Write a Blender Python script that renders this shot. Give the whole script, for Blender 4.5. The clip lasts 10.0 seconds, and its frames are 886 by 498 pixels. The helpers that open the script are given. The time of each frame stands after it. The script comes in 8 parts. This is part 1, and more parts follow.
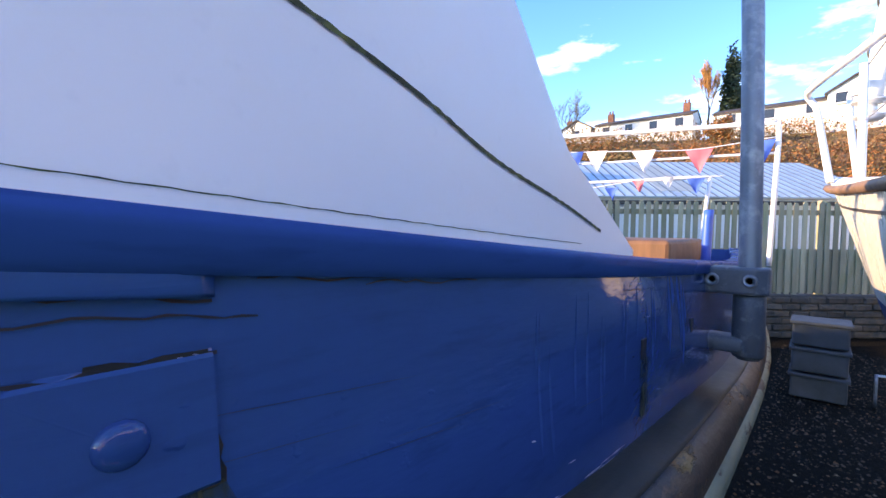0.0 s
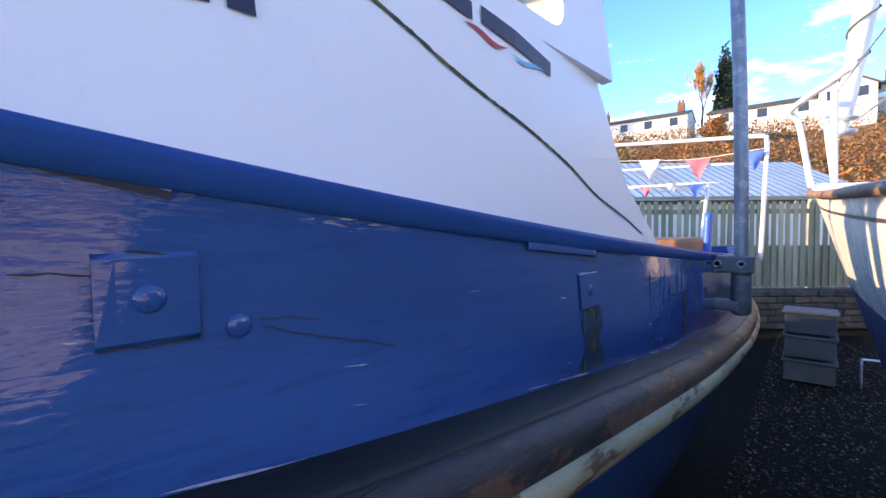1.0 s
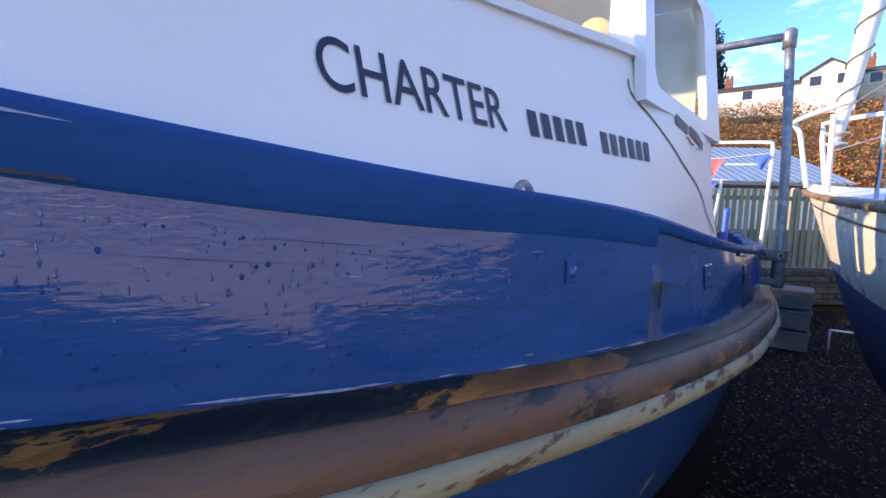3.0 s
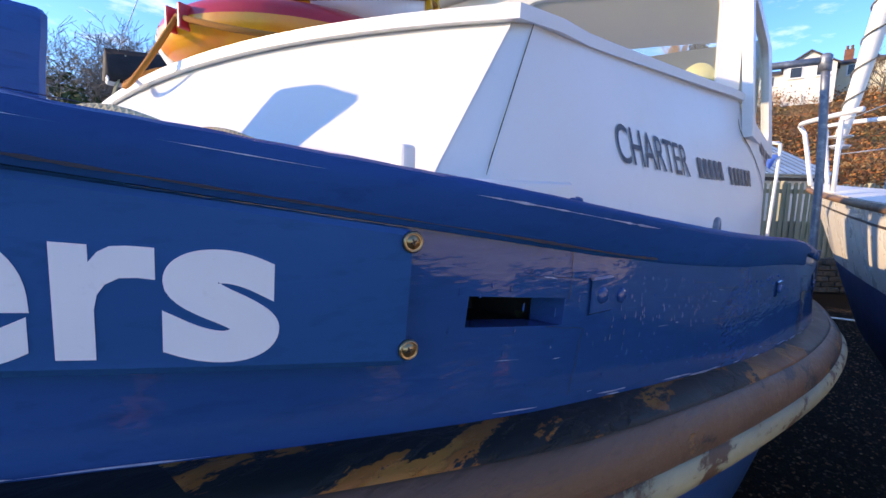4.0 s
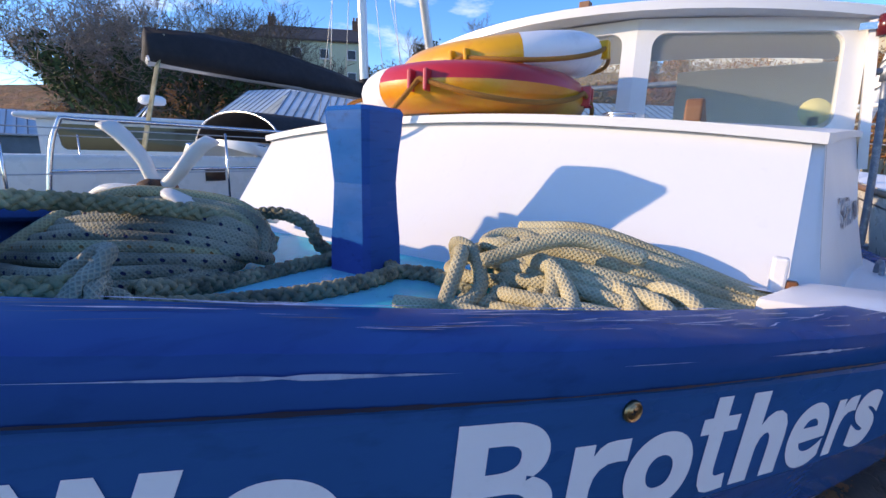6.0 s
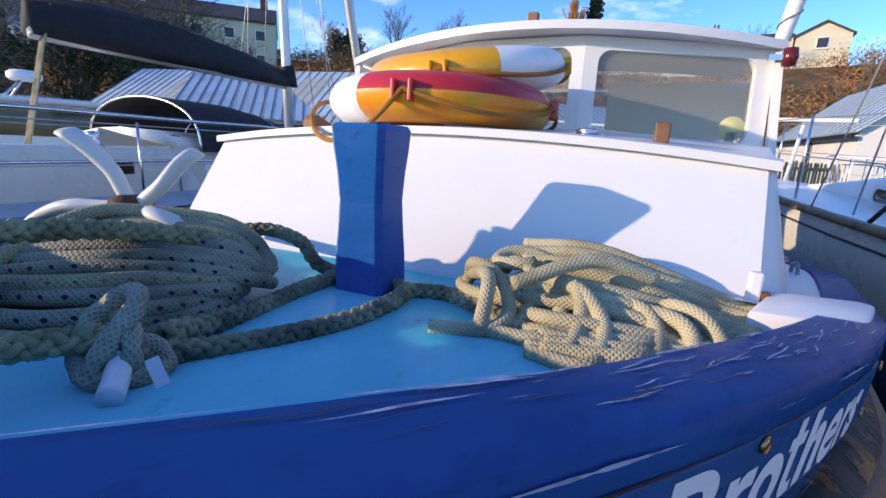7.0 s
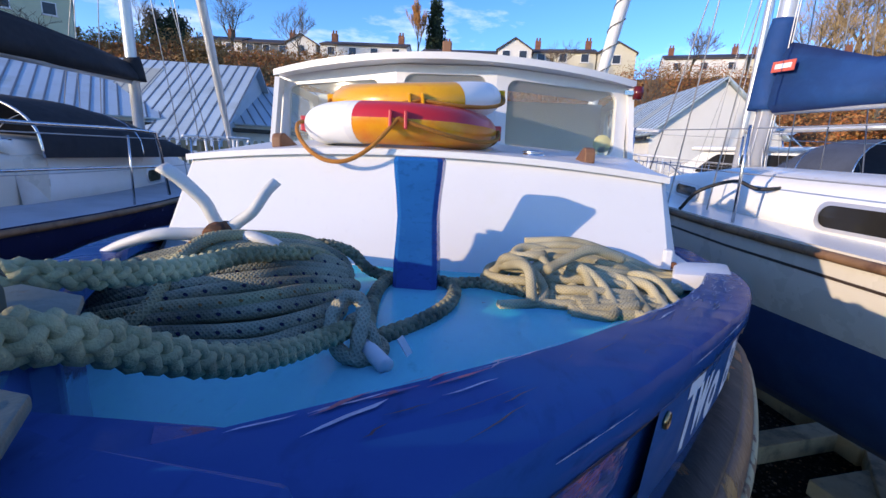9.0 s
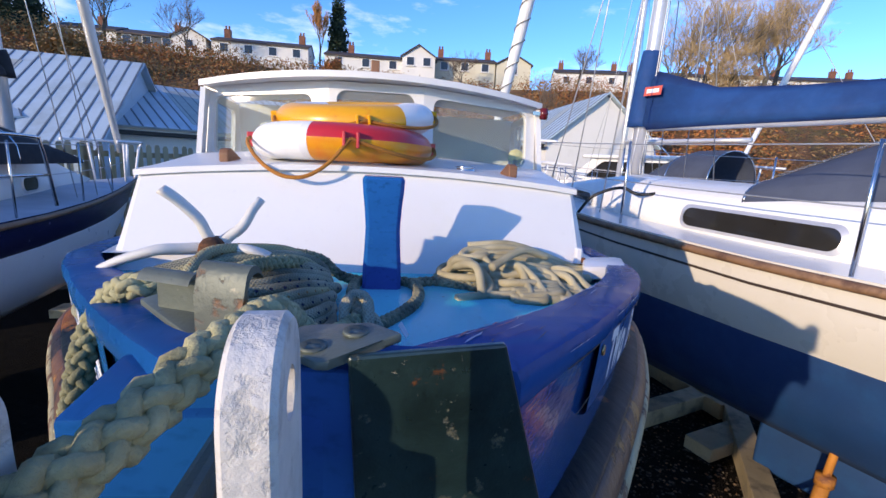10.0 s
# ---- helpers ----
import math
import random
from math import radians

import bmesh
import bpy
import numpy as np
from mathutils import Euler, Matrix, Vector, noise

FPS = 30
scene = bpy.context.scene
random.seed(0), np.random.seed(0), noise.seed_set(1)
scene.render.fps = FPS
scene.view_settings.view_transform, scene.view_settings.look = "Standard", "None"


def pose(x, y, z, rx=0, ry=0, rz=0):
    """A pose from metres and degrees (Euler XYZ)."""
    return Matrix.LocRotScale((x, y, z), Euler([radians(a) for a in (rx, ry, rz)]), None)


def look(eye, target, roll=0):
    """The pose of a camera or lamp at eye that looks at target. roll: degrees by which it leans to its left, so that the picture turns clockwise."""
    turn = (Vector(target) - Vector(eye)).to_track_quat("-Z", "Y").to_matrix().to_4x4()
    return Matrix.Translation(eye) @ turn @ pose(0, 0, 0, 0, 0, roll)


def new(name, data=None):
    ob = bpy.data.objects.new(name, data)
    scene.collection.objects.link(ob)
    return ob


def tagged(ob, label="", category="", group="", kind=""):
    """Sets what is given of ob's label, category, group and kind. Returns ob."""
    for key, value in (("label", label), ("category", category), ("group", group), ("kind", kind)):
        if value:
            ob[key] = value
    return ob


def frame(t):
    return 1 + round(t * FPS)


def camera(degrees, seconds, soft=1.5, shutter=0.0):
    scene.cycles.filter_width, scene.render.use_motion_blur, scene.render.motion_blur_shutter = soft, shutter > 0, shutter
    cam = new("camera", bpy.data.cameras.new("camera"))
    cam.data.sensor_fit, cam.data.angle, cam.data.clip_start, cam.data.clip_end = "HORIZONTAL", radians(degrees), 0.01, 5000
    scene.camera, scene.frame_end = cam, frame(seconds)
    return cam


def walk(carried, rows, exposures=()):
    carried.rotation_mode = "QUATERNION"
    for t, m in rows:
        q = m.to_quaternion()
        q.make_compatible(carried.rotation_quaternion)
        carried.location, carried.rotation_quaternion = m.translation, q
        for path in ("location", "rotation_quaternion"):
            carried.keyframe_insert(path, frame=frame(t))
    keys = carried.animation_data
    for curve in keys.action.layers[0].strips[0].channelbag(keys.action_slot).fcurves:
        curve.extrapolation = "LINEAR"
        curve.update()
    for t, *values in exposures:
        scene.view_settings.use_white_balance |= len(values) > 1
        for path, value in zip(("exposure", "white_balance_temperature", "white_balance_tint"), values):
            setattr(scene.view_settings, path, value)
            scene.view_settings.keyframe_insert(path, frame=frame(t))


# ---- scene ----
cam = camera(90.3, 10.0)

PATH = [
    (0, (1.293, -0.11, 1.847), (-0.004, 1.41, 1.755), 0.5),
    (0.5, (1.332, -0.343, 1.838), (0.049, 1.188, 1.746), 0.1),
    (1, (1.354, -0.623, 1.858), (0.067, 0.905, 1.776), -0.4),
    (1.5, (1.338, -0.852, 1.885), (0.055, 0.679, 1.782), -0.3),
    (2, (1.269, -1.07, 1.877), (-0.014, 0.459, 1.75), -0.3),
    (2.2, (1.255, -1.165, 1.883), (-0.025, 0.365, 1.744), -0.2),
    (3.3, (1.169, -1.638, 1.976), (-0.028, -0.052, 1.752), 1.4),
    (3.5, (1.125, -1.716, 1.985), (-0.059, -0.12, 1.76), 1.1),
    (4, (0.988, -1.934, 2.026), (-0.171, -0.325, 1.767), 1.2),
    (4.5, (0.849, -2.123, 2.052), (-0.287, -0.503, 1.755), 1.5),
    (5, (0.741, -2.252, 2.105), (-0.384, -0.633, 1.772), 1.5),
    (5.5, (0.669, -2.316, 2.142), (-0.451, -0.701, 1.772), 1.4),
    (5.7, (0.656, -2.338, 2.166), (-0.463, -0.728, 1.77), 1.2),
    (6.8, (0.513, -2.431, 2.254), (-0.325, -0.673, 1.798), 2.9),
    (7, (0.485, -2.446, 2.245), (-0.277, -0.651, 1.803), 2.8),
    (7.5, (0.391, -2.517, 2.244), (-0.147, -0.64, 1.808), 3.1),
    (8, (0.313, -2.612, 2.253), (-0.078, -0.698, 1.821), 3.0),
    (8.5, (0.24, -2.699, 2.251), (-0.034, -0.764, 1.823), 2.8),
    (9, (0.189, -2.761, 2.29), (0.039, -0.813, 1.867), 2.7),
    (9.5, (0.144, -2.86, 2.319), (0.168, -0.902, 1.913), 2.7),
    (10, (0.067, -2.94, 2.323), (0.319, -0.994, 1.938), 3.0),
]
walk(cam, [(t, look(eye, target, roll)) for t, eye, target, roll in PATH],
     exposures=[(0.0, 3.14, 12200, 19.5), (2.0, 3.08, 12000, 19.5), (3.5, 2.54, 11000, 19.0), (5.5, 2.10, 9900, 17.0), (7.5, 1.94, 9300, 16.5), (10.0, 1.84, 8700, 16.5)])

# ---- sky and sun ----
SUN_TO = Vector((-0.766, -0.601, 0.229)).normalized()
world = bpy.data.worlds.new("sky")
scene.world = world
world.use_nodes = True
wn, wl = world.node_tree.nodes, world.node_tree.links
wn.clear()
sky = wn.new("ShaderNodeTexSky")
sky.sky_type, sky.sun_disc = "NISHITA", False
sky.sun_elevation, sky.sun_rotation = math.asin(SUN_TO.z), math.atan2(SUN_TO.x, SUN_TO.y)
sky.air_density, sky.dust_density, sky.ozone_density = 0.85, 0.05, 5.0
sky_bg, sky_out = wn.new("ShaderNodeBackground"), wn.new("ShaderNodeOutputWorld")
sky_tc, sky_map, sky_noise = wn.new("ShaderNodeTexCoord"), wn.new("ShaderNodeMapping"), wn.new("ShaderNodeTexNoise")
sky_map.inputs["Scale"].default_value = (1.6, 1.6, 5.0)
sky_noise.inputs["Scale"].default_value, sky_noise.inputs["Detail"].default_value = 2.2, 7.0
sky_noise.inputs["Roughness"].default_value = 0.6
sky_ramp, sky_mix = wn.new("ShaderNodeValToRGB"), wn.new("ShaderNodeMix")
sky_ramp.color_ramp.elements[0].position, sky_ramp.color_ramp.elements[1].position = 0.55, 0.9
sky_mix.data_type = "RGBA"
sky_mix.inputs["B"].default_value = (3.0, 3.5, 4.3, 1)
sky_sat = wn.new("ShaderNodeHueSaturation")
sky_sat.inputs["Saturation"].default_value = 1.16
sky_sat.inputs["Value"].default_value = 0.85
sky_sat.inputs["Hue"].default_value = 0.512
wl.new(sky_tc.outputs["Generated"], sky_map.inputs["Vector"])
wl.new(sky_map.outputs["Vector"], sky_noise.inputs["Vector"])
wl.new(sky_noise.outputs["Fac"], sky_ramp.inputs["Fac"])
wl.new(sky_ramp.outputs["Color"], sky_mix.inputs["Factor"])
wl.new(sky.outputs["Color"], sky_sat.inputs["Color"])
wl.new(sky_sat.outputs["Color"], sky_mix.inputs["A"])
wl.new(sky_mix.outputs["Result"], sky_bg.inputs["Color"])
wl.new(sky_bg.outputs["Background"], sky_out.inputs["Surface"])
sky_bg.inputs["Strength"].default_value = 0.15
sun = new("sun", bpy.data.lights.new("sun", "SUN"))
sun.data.energy, sun.data.angle, sun.data.color = 1.16, radians(0.6), (1.0, 0.93, 0.83)
sun.matrix_world = look(SUN_TO * 50, (0, 0, 0))

# ---- materials ----
def material(name, color, rough=0.5, metal=0.0, spots=None, scale=8.0, cut=(0.5, 0.62), fine=60.0, bump=0.15, tint=0.12,
             stretch=(1, 1, 1), coat=0.0, spots2=None, scale2=3.0, cut2=(0.58, 0.66), per_piece=0.0, bump_size=0.002, shine=0.5):
    """A painted or raw surface: base colour varied at two scales, one or two kinds of spots (wear, rust, dirt), fine relief."""
    m = bpy.data.materials.new(name)
    m.use_nodes = True
    n, l = m.node_tree.nodes, m.node_tree.links
    b = n["Principled BSDF"]
    tc, mp = n.new("ShaderNodeTexCoord"), n.new("ShaderNodeMapping")
    geo = n.new("ShaderNodeNewGeometry")
    mp.inputs["Scale"].default_value = stretch
    l.new(geo.outputs["Position"], mp.inputs["Vector"])
    vec = mp.outputs["Vector"]

    def noise_at(s, detail=5.0, rough_=0.6):
        t = n.new("ShaderNodeTexNoise")
        t.inputs["Scale"].default_value, t.inputs["Detail"].default_value, t.inputs["Roughness"].default_value = s, detail, rough_
        l.new(vec, t.inputs["Vector"])
        return t.outputs["Fac"]

    def ramp(src, lo, hi):
        r = n.new("ShaderNodeMapRange")
        r.inputs["From Min"].default_value, r.inputs["From Max"].default_value = lo, hi
        l.new(src, r.inputs["Value"])
        return r.outputs["Result"]

    def mix(fac, a, c):
        x = n.new("ShaderNodeMix")
        x.data_type = "RGBA"
        l.new(fac, x.inputs["Factor"])
        for key, v in (("A", a), ("B", c)):
            if isinstance(v, tuple):
                x.inputs[key].default_value = (*v[:3], 1)
            else:
                l.new(v, x.inputs[key])
        return x.outputs["Result"]

    dark = tuple(c * (1 - tint) for c in color)
    light = tuple(min(1.0, c * (1 + tint)) for c in color)
    col = mix(ramp(noise_at(scale * 0.35), 0.35, 0.65), dark, light)
    col = mix(ramp(noise_at(fine, 3.0), 0.62, 0.85), col, tuple(c * (1 - 2.2 * tint) if tint < 0.4 else c * 0.3 for c in color))
    r_src = None
    if spots:
        f = ramp(noise_at(scale, 8.0, 0.65), *cut)
        col = mix(f, col, spots)
        r_src = f
    if spots2:
        col = mix(ramp(noise_at(scale2, 8.0, 0.7), *cut2), col, spots2)
    if per_piece:
        oi, hs, mr = n.new("ShaderNodeObjectInfo"), n.new("ShaderNodeHueSaturation"), n.new("ShaderNodeMapRange")
        mr.inputs["To Min"].default_value, mr.inputs["To Max"].default_value = 1 - per_piece, 1 + per_piece
        l.new(oi.outputs["Random"], mr.inputs["Value"])
        l.new(mr.outputs["Result"], hs.inputs["Value"])
        l.new(col, hs.inputs["Color"])
        col = hs.outputs["Color"]
    l.new(col, b.inputs["Base Color"])
    rr = n.new("ShaderNodeMapRange")
    rr.inputs["To Min"].default_value, rr.inputs["To Max"].default_value = max(0.02, rough * 0.75), min(1, rough * 1.25)
    l.new(noise_at(scale * 1.7, 4.0), rr.inputs["Value"])
    l.new(rr.outputs["Result"], b.inputs["Roughness"])
    b.inputs["Metallic"].default_value = metal
    b.inputs["Specular IOR Level"].default_value = shine
    if coat:
        b.inputs["Coat Weight"].default_value, b.inputs["Coat Roughness"].default_value = coat, 0.08
    bp = n.new("ShaderNodeBump")
    bp.inputs["Strength"].default_value, bp.inputs["Distance"].default_value = bump, bump_size
    h = noise_at(fine * 0.6, 4.0)
    if r_src is not None:
        add = n.new("ShaderNodeMath")
        add.operation = "SUBTRACT"
        l.new(h, add.inputs[0])
        l.new(r_src, add.inputs[1])
        h = add.outputs["Value"]
    l.new(h, bp.inputs["Height"])
    l.new(bp.outputs["Normal"], b.inputs["Normal"])
    return m


def glass(name, color=(0.9, 0.95, 0.93), rough=0.03, alpha=0.25):
    m = bpy.data.materials.new(name)
    m.use_nodes = True
    n, l = m.node_tree.nodes, m.node_tree.links
    b = n["Principled BSDF"]
    b.inputs["Base Color"].default_value = (*color, 1)
    b.inputs["Roughness"].default_value = rough
    t, mx = n.new("ShaderNodeBsdfTransparent"), n.new("ShaderNodeMixShader")
    t.inputs["Color"].default_value = (*color, 1)
    mx.inputs["Fac"].default_value = alpha
    l.new(t.outputs["BSDF"], mx.inputs[1])
    l.new(b.outputs["BSDF"], mx.inputs[2])
    l.new(mx.outputs["Shader"], n["Material Output"].inputs["Surface"])
    return m


def rope_material(name, base, fleck, dirt, pitch=0.012, fleck_cut=0.78):
    """Braided rope: a woven relief along the tube's UV (u: metres along, v: turns round), crease shade painted into its
    colour, with coloured flecks and dirt.
    """
    m = bpy.data.materials.new(name)
    m.use_nodes = True
    n, l = m.node_tree.nodes, m.node_tree.links
    b = n["Principled BSDF"]
    uv, sep = n.new("ShaderNodeTexCoord"), n.new("ShaderNodeSeparateXYZ")
    l.new(uv.outputs["UV"], sep.inputs["Vector"])

    def math_(op, a, c):
        x = n.new("ShaderNodeMath")
        x.operation = op
        for i, v in enumerate((a, c)):
            if isinstance(v, (int, float)):
                x.inputs[i].default_value = v
            elif v is not None:
                l.new(v, x.inputs[i])
        return x.outputs["Value"]

    su = math_("MULTIPLY", sep.outputs["X"], 2 * math.pi / pitch)
    sv = math_("MULTIPLY", sep.outputs["Y"], 2 * math.pi * 9)
    p = math_("SINE", math_("ADD", su, sv), None)
    q = math_("SINE", math_("SUBTRACT", su, sv), None)
    weave = math_("MAXIMUM", p, q)
    geo = n.new("ShaderNodeNewGeometry")
    t = n.new("ShaderNodeTexNoise")
    t.inputs["Scale"].default_value, t.inputs["Detail"].default_value = 9.0, 6.0
    l.new(geo.outputs["Position"], t.inputs["Vector"])
    t2 = n.new("ShaderNodeTexNoise")
    t2.inputs["Scale"].default_value, t2.inputs["Detail"].default_value = 260.0, 3.0
    l.new(geo.outputs["Position"], t2.inputs["Vector"])

    def mix(fac, a, c):
        x = n.new("ShaderNodeMix")
        x.data_type = "RGBA"
        l.new(fac, x.inputs["Factor"])
        for key, v in (("A", a), ("B", c)):
            if isinstance(v, tuple):
                x.inputs[key].default_value = (*v, 1)
            else:
                l.new(v, x.inputs[key])
        return x.outputs["Result"]

    mr = n.new("ShaderNodeMapRange")
    mr.inputs["From Min"].default_value, mr.inputs["From Max"].default_value = 0.38, 0.68
    l.new(t.outputs["Fac"], mr.inputs["Value"])
    col = mix(mr.outputs["Result"], base, dirt)
    # creases of the weave are coloured darker, as shade would leave them
    groove_shade = n.new("ShaderNodeMapRange")
    groove_shade.inputs["From Min"].default_value, groove_shade.inputs["From Max"].default_value = 0.1, 0.75
    groove_shade.inputs["To Min"].default_value, groove_shade.inputs["To Max"].default_value = 0.42, 0.0
    l.new(weave, groove_shade.inputs["Value"])
    col = mix(groove_shade.outputs["Result"], col, tuple(c * 0.42 for c in base))
    if fleck:
        vo = math_("SINE", math_("ADD", math_("MULTIPLY", sep.outputs["X"], 2 * math.pi / (pitch * 7)), math_("MULTIPLY", sep.outputs["Y"], 2 * math.pi)), None)
        ve = math_("SINE", math_("SUBTRACT", math_("MULTIPLY", sep.outputs["X"], 2 * math.pi / (pitch * 7)), math_("MULTIPLY", sep.outputs["Y"], 4 * math.pi)), None)
        f = math_("GREATER_THAN", math_("MULTIPLY", vo, ve), fleck_cut)
        col = mix(f, col, fleck)
    l.new(col, b.inputs["Base Color"])
    b.inputs["Roughness"].default_value = 0.85
    bp = n.new("ShaderNodeBump")
    bp.inputs["Strength"].default_value, bp.inputs["Distance"].default_value = 0.7, 0.0011
    l.new(math_("ADD", weave, math_("MULTIPLY", t2.outputs["Fac"], 0.8)), bp.inputs["Height"])
    l.new(bp.outputs["Normal"], b.inputs["Normal"])
    return m


def gloss_paint(name, color, rough=0.06, worn=None, worn_cut=(0.70, 0.72), worn_scale=14.0, brush=(30.0, 5.0, 150.0), relief=0.00010, swell=0.0011, shine=0.5, grain=0.0, ripple=0.0):
    """Brushed gloss enamel over old timber: clear reflections broken by brush marks, slow swells of the planking and blistered spots."""
    m = bpy.data.materials.new(name)
    m.use_nodes = True
    n, l = m.node_tree.nodes, m.node_tree.links
    b = n["Principled BSDF"]
    geo = n.new("ShaderNodeNewGeometry")

    def noise_at(scale, stretch=(1, 1, 1), detail=3.0, rough_=0.55):
        mp, t = n.new("ShaderNodeMapping"), n.new("ShaderNodeTexNoise")
        mp.inputs["Scale"].default_value = stretch
        t.inputs["Scale"].default_value, t.inputs["Detail"].default_value, t.inputs["Roughness"].default_value = scale, detail, rough_
        l.new(geo.outputs["Position"], mp.inputs["Vector"])
        l.new(mp.outputs["Vector"], t.inputs["Vector"])
        return t.outputs["Fac"]

    def ramp(src, lo, hi, a=0.0, c=1.0):
        r = n.new("ShaderNodeMapRange")
        for key, v in (("From Min", lo), ("From Max", hi), ("To Min", a), ("To Max", c)):
            r.inputs[key].default_value = v
        l.new(src, r.inputs["Value"])
        return r.outputs["Result"]

    def mix(fac, a, c):
        x = n.new("ShaderNodeMix")
        x.data_type = "RGBA"
        l.new(fac, x.inputs["Factor"])
        for key, v in (("A", a), ("B", c)):
            if isinstance(v, tuple):
                x.inputs[key].default_value = (*v[:3], 1)
            else:
                l.new(v, x.inputs[key])
        return x.outputs["Result"]

    def calc(op, a, c):
        x = n.new("ShaderNodeMath")
        x.operation = op
        for k, v in enumerate((a, c)):
            if isinstance(v, (int, float)):
                x.inputs[k].default_value = v
            else:
                l.new(v, x.inputs[k])
        return x.outputs["Value"]

    col = mix(ramp(noise_at(3.0, (1, 0.6, 2), 5.0), 0.35, 0.65), tuple(c * 0.86 for c in color), tuple(c * 1.14 for c in color))
    col = mix(ramp(noise_at(60.0, (1, 0.25, 1.6), 4.0), 0.55, 0.8), col, tuple(c * 0.72 for c in color))
    wear = None
    if worn:
        wear = ramp(noise_at(worn_scale, (1, 0.45, 1.4), 8.0, 0.7), *worn_cut)
        col = mix(wear, col, worn)
    l.new(col, b.inputs["Base Color"])
    rg = ramp(noise_at(7.0, (1, 0.4, 1.5), 4.0), 0.35, 0.7, rough, rough * 2.6)
    if wear is not None:
        rg = calc("ADD", rg, calc("MULTIPLY", wear, 0.4))
    l.new(rg, b.inputs["Roughness"])
    b.inputs["Specular IOR Level"].default_value = shine
    h = calc("MULTIPLY", noise_at(1.0, brush, 3.0), relief)
    h = calc("ADD", h, calc("MULTIPLY", noise_at(9.0, (1, 0.5, 1.3), 2.0), swell))
    pits = ramp(noise_at(130.0, (1, 0.7, 1), 2.0), 0.66, 0.78)
    h = calc("ADD", h, calc("MULTIPLY", calc("MULTIPLY", pits, ramp(noise_at(5.0), 0.5, 0.6)), 0.00025))
    if ripple:
        h = calc("ADD", h, calc("MULTIPLY", noise_at(1.0, (40.0, 26.0, 85.0), 2.0), ripple))
    if grain:
        h = calc("ADD", h, calc("MULTIPLY", noise_at(1.0, (60.0, 9.0, 420.0), 3.0), grain))
    if wear is not None:
        h = calc("SUBTRACT", h, calc("MULTIPLY", wear, 0.0005))
    bp = n.new("ShaderNodeBump")
    bp.inputs["Strength"].default_value, bp.inputs["Distance"].default_value = 1.0, 1.0
    l.new(h, bp.inputs["Height"])
    l.new(bp.outputs["Normal"], b.inputs["Normal"])
    return m


M_BLUE = gloss_paint("glossy_blue_paint", (0.0, 0.075, 0.250), 0.04, brush=(60.0, 48.0, 200.0), relief=0.00022, ripple=0.00048, shine=0.5)
M_CAP = gloss_paint("worn_blue_paint", (0.0, 0.072, 0.240), 0.14, worn=(0.30, 0.36, 0.48), worn_cut=(0.70, 0.71), relief=0.00012, shine=0.006)
M_POST = gloss_paint("blue_post_paint", (0.0, 0.088, 0.29), 0.12, relief=0.00012, shine=0.10)
M_BATTEN = gloss_paint("brushed_blue_batten", (0.0, 0.085, 0.27), 0.05, brush=(60.0, 14.0, 420.0), relief=0.00012, shine=0.6)
M_FLAKE = material("pale_primer_under_flaked_paint", (0.30, 0.40, 0.56), 0.5, spots=(0.16, 0.24, 0.40), scale=60, cut=(0.45, 0.6), fine=200, bump=0.3)
M_SHADE_TIMBER = material("slot_shade_and_dark_timber", (0.008, 0.010, 0.010), 0.7, spots=(0.05, 0.06, 0.02), scale=40, cut=(0.62, 0.68), fine=120, bump=0.6)
M_CRACK_SHADE = material("dark_paint_crack_and_shade", (0.006, 0.012, 0.035), 0.6, fine=120, bump=0.2)
M_RED_PRIMER = material("red_lead_under_worn_paint", (0.20, 0.03, 0.09), 0.5, spots=(0.01, 0.04, 0.22), scale=40, cut=(0.5, 0.56), fine=160, bump=0.3)
M_BOARD = gloss_paint("blue_board_paint", (0.0, 0.096, 0.28), 0.2, grain=0.00009, shine=0.03)
M_BLUE_LOW = material("dull_blue_hull_paint", (0.0, 0.065, 0.21), 0.45, spots=(0.3, 0.32, 0.3), scale=4, cut=(0.66, 0.7), fine=50, bump=0.3)
M_WHITE = material("white_gloss_paint", (0.70, 0.70, 0.70), 0.35, spots=(0.66, 0.67, 0.62), scale=3, cut=(0.58, 0.8), fine=40, bump=0.12, tint=0.03)
M_WHITE_IN = material("white_inside_paint", (0.62, 0.64, 0.6), 0.5, fine=40, bump=0.1, tint=0.04)
M_DECK = material("light_blue_deck_paint", (0.0, 0.50, 0.61), 0.25, spots=(0.0, 0.42, 0.53), scale=6, cut=(0.55, 0.75), fine=50, bump=0.4,
                  tint=0.12, stretch=(1, 0.5, 1), spots2=(0.02, 0.06, 0.11), scale2=11, cut2=(0.68, 0.70), shine=0.02)
M_RUB = material("worn_black_strake_ledge", (0.27, 0.080, 0.014), 0.5, spots=(0.36, 0.125, 0.022), scale=14, cut=(0.5, 0.56), fine=70,
                 bump=0.5, tint=0.35, stretch=(1.6, 0.55, 2.5), spots2=(0.006, 0.009, 0.008), scale2=4.2, cut2=(0.50, 0.508), bump_size=0.003, shine=0.3)
M_RUB_BLACK = material("black_painted_strake_ledge", (0.007, 0.010, 0.009), 0.5, spots=(0.24, 0.085, 0.022), scale=9, cut=(0.66, 0.68), fine=70,
                       bump=0.5, tint=0.35, stretch=(1.6, 0.4, 2.5), spots2=(0.025, 0.035, 0.026), scale2=5, cut2=(0.55, 0.65), bump_size=0.003, shine=0.3)
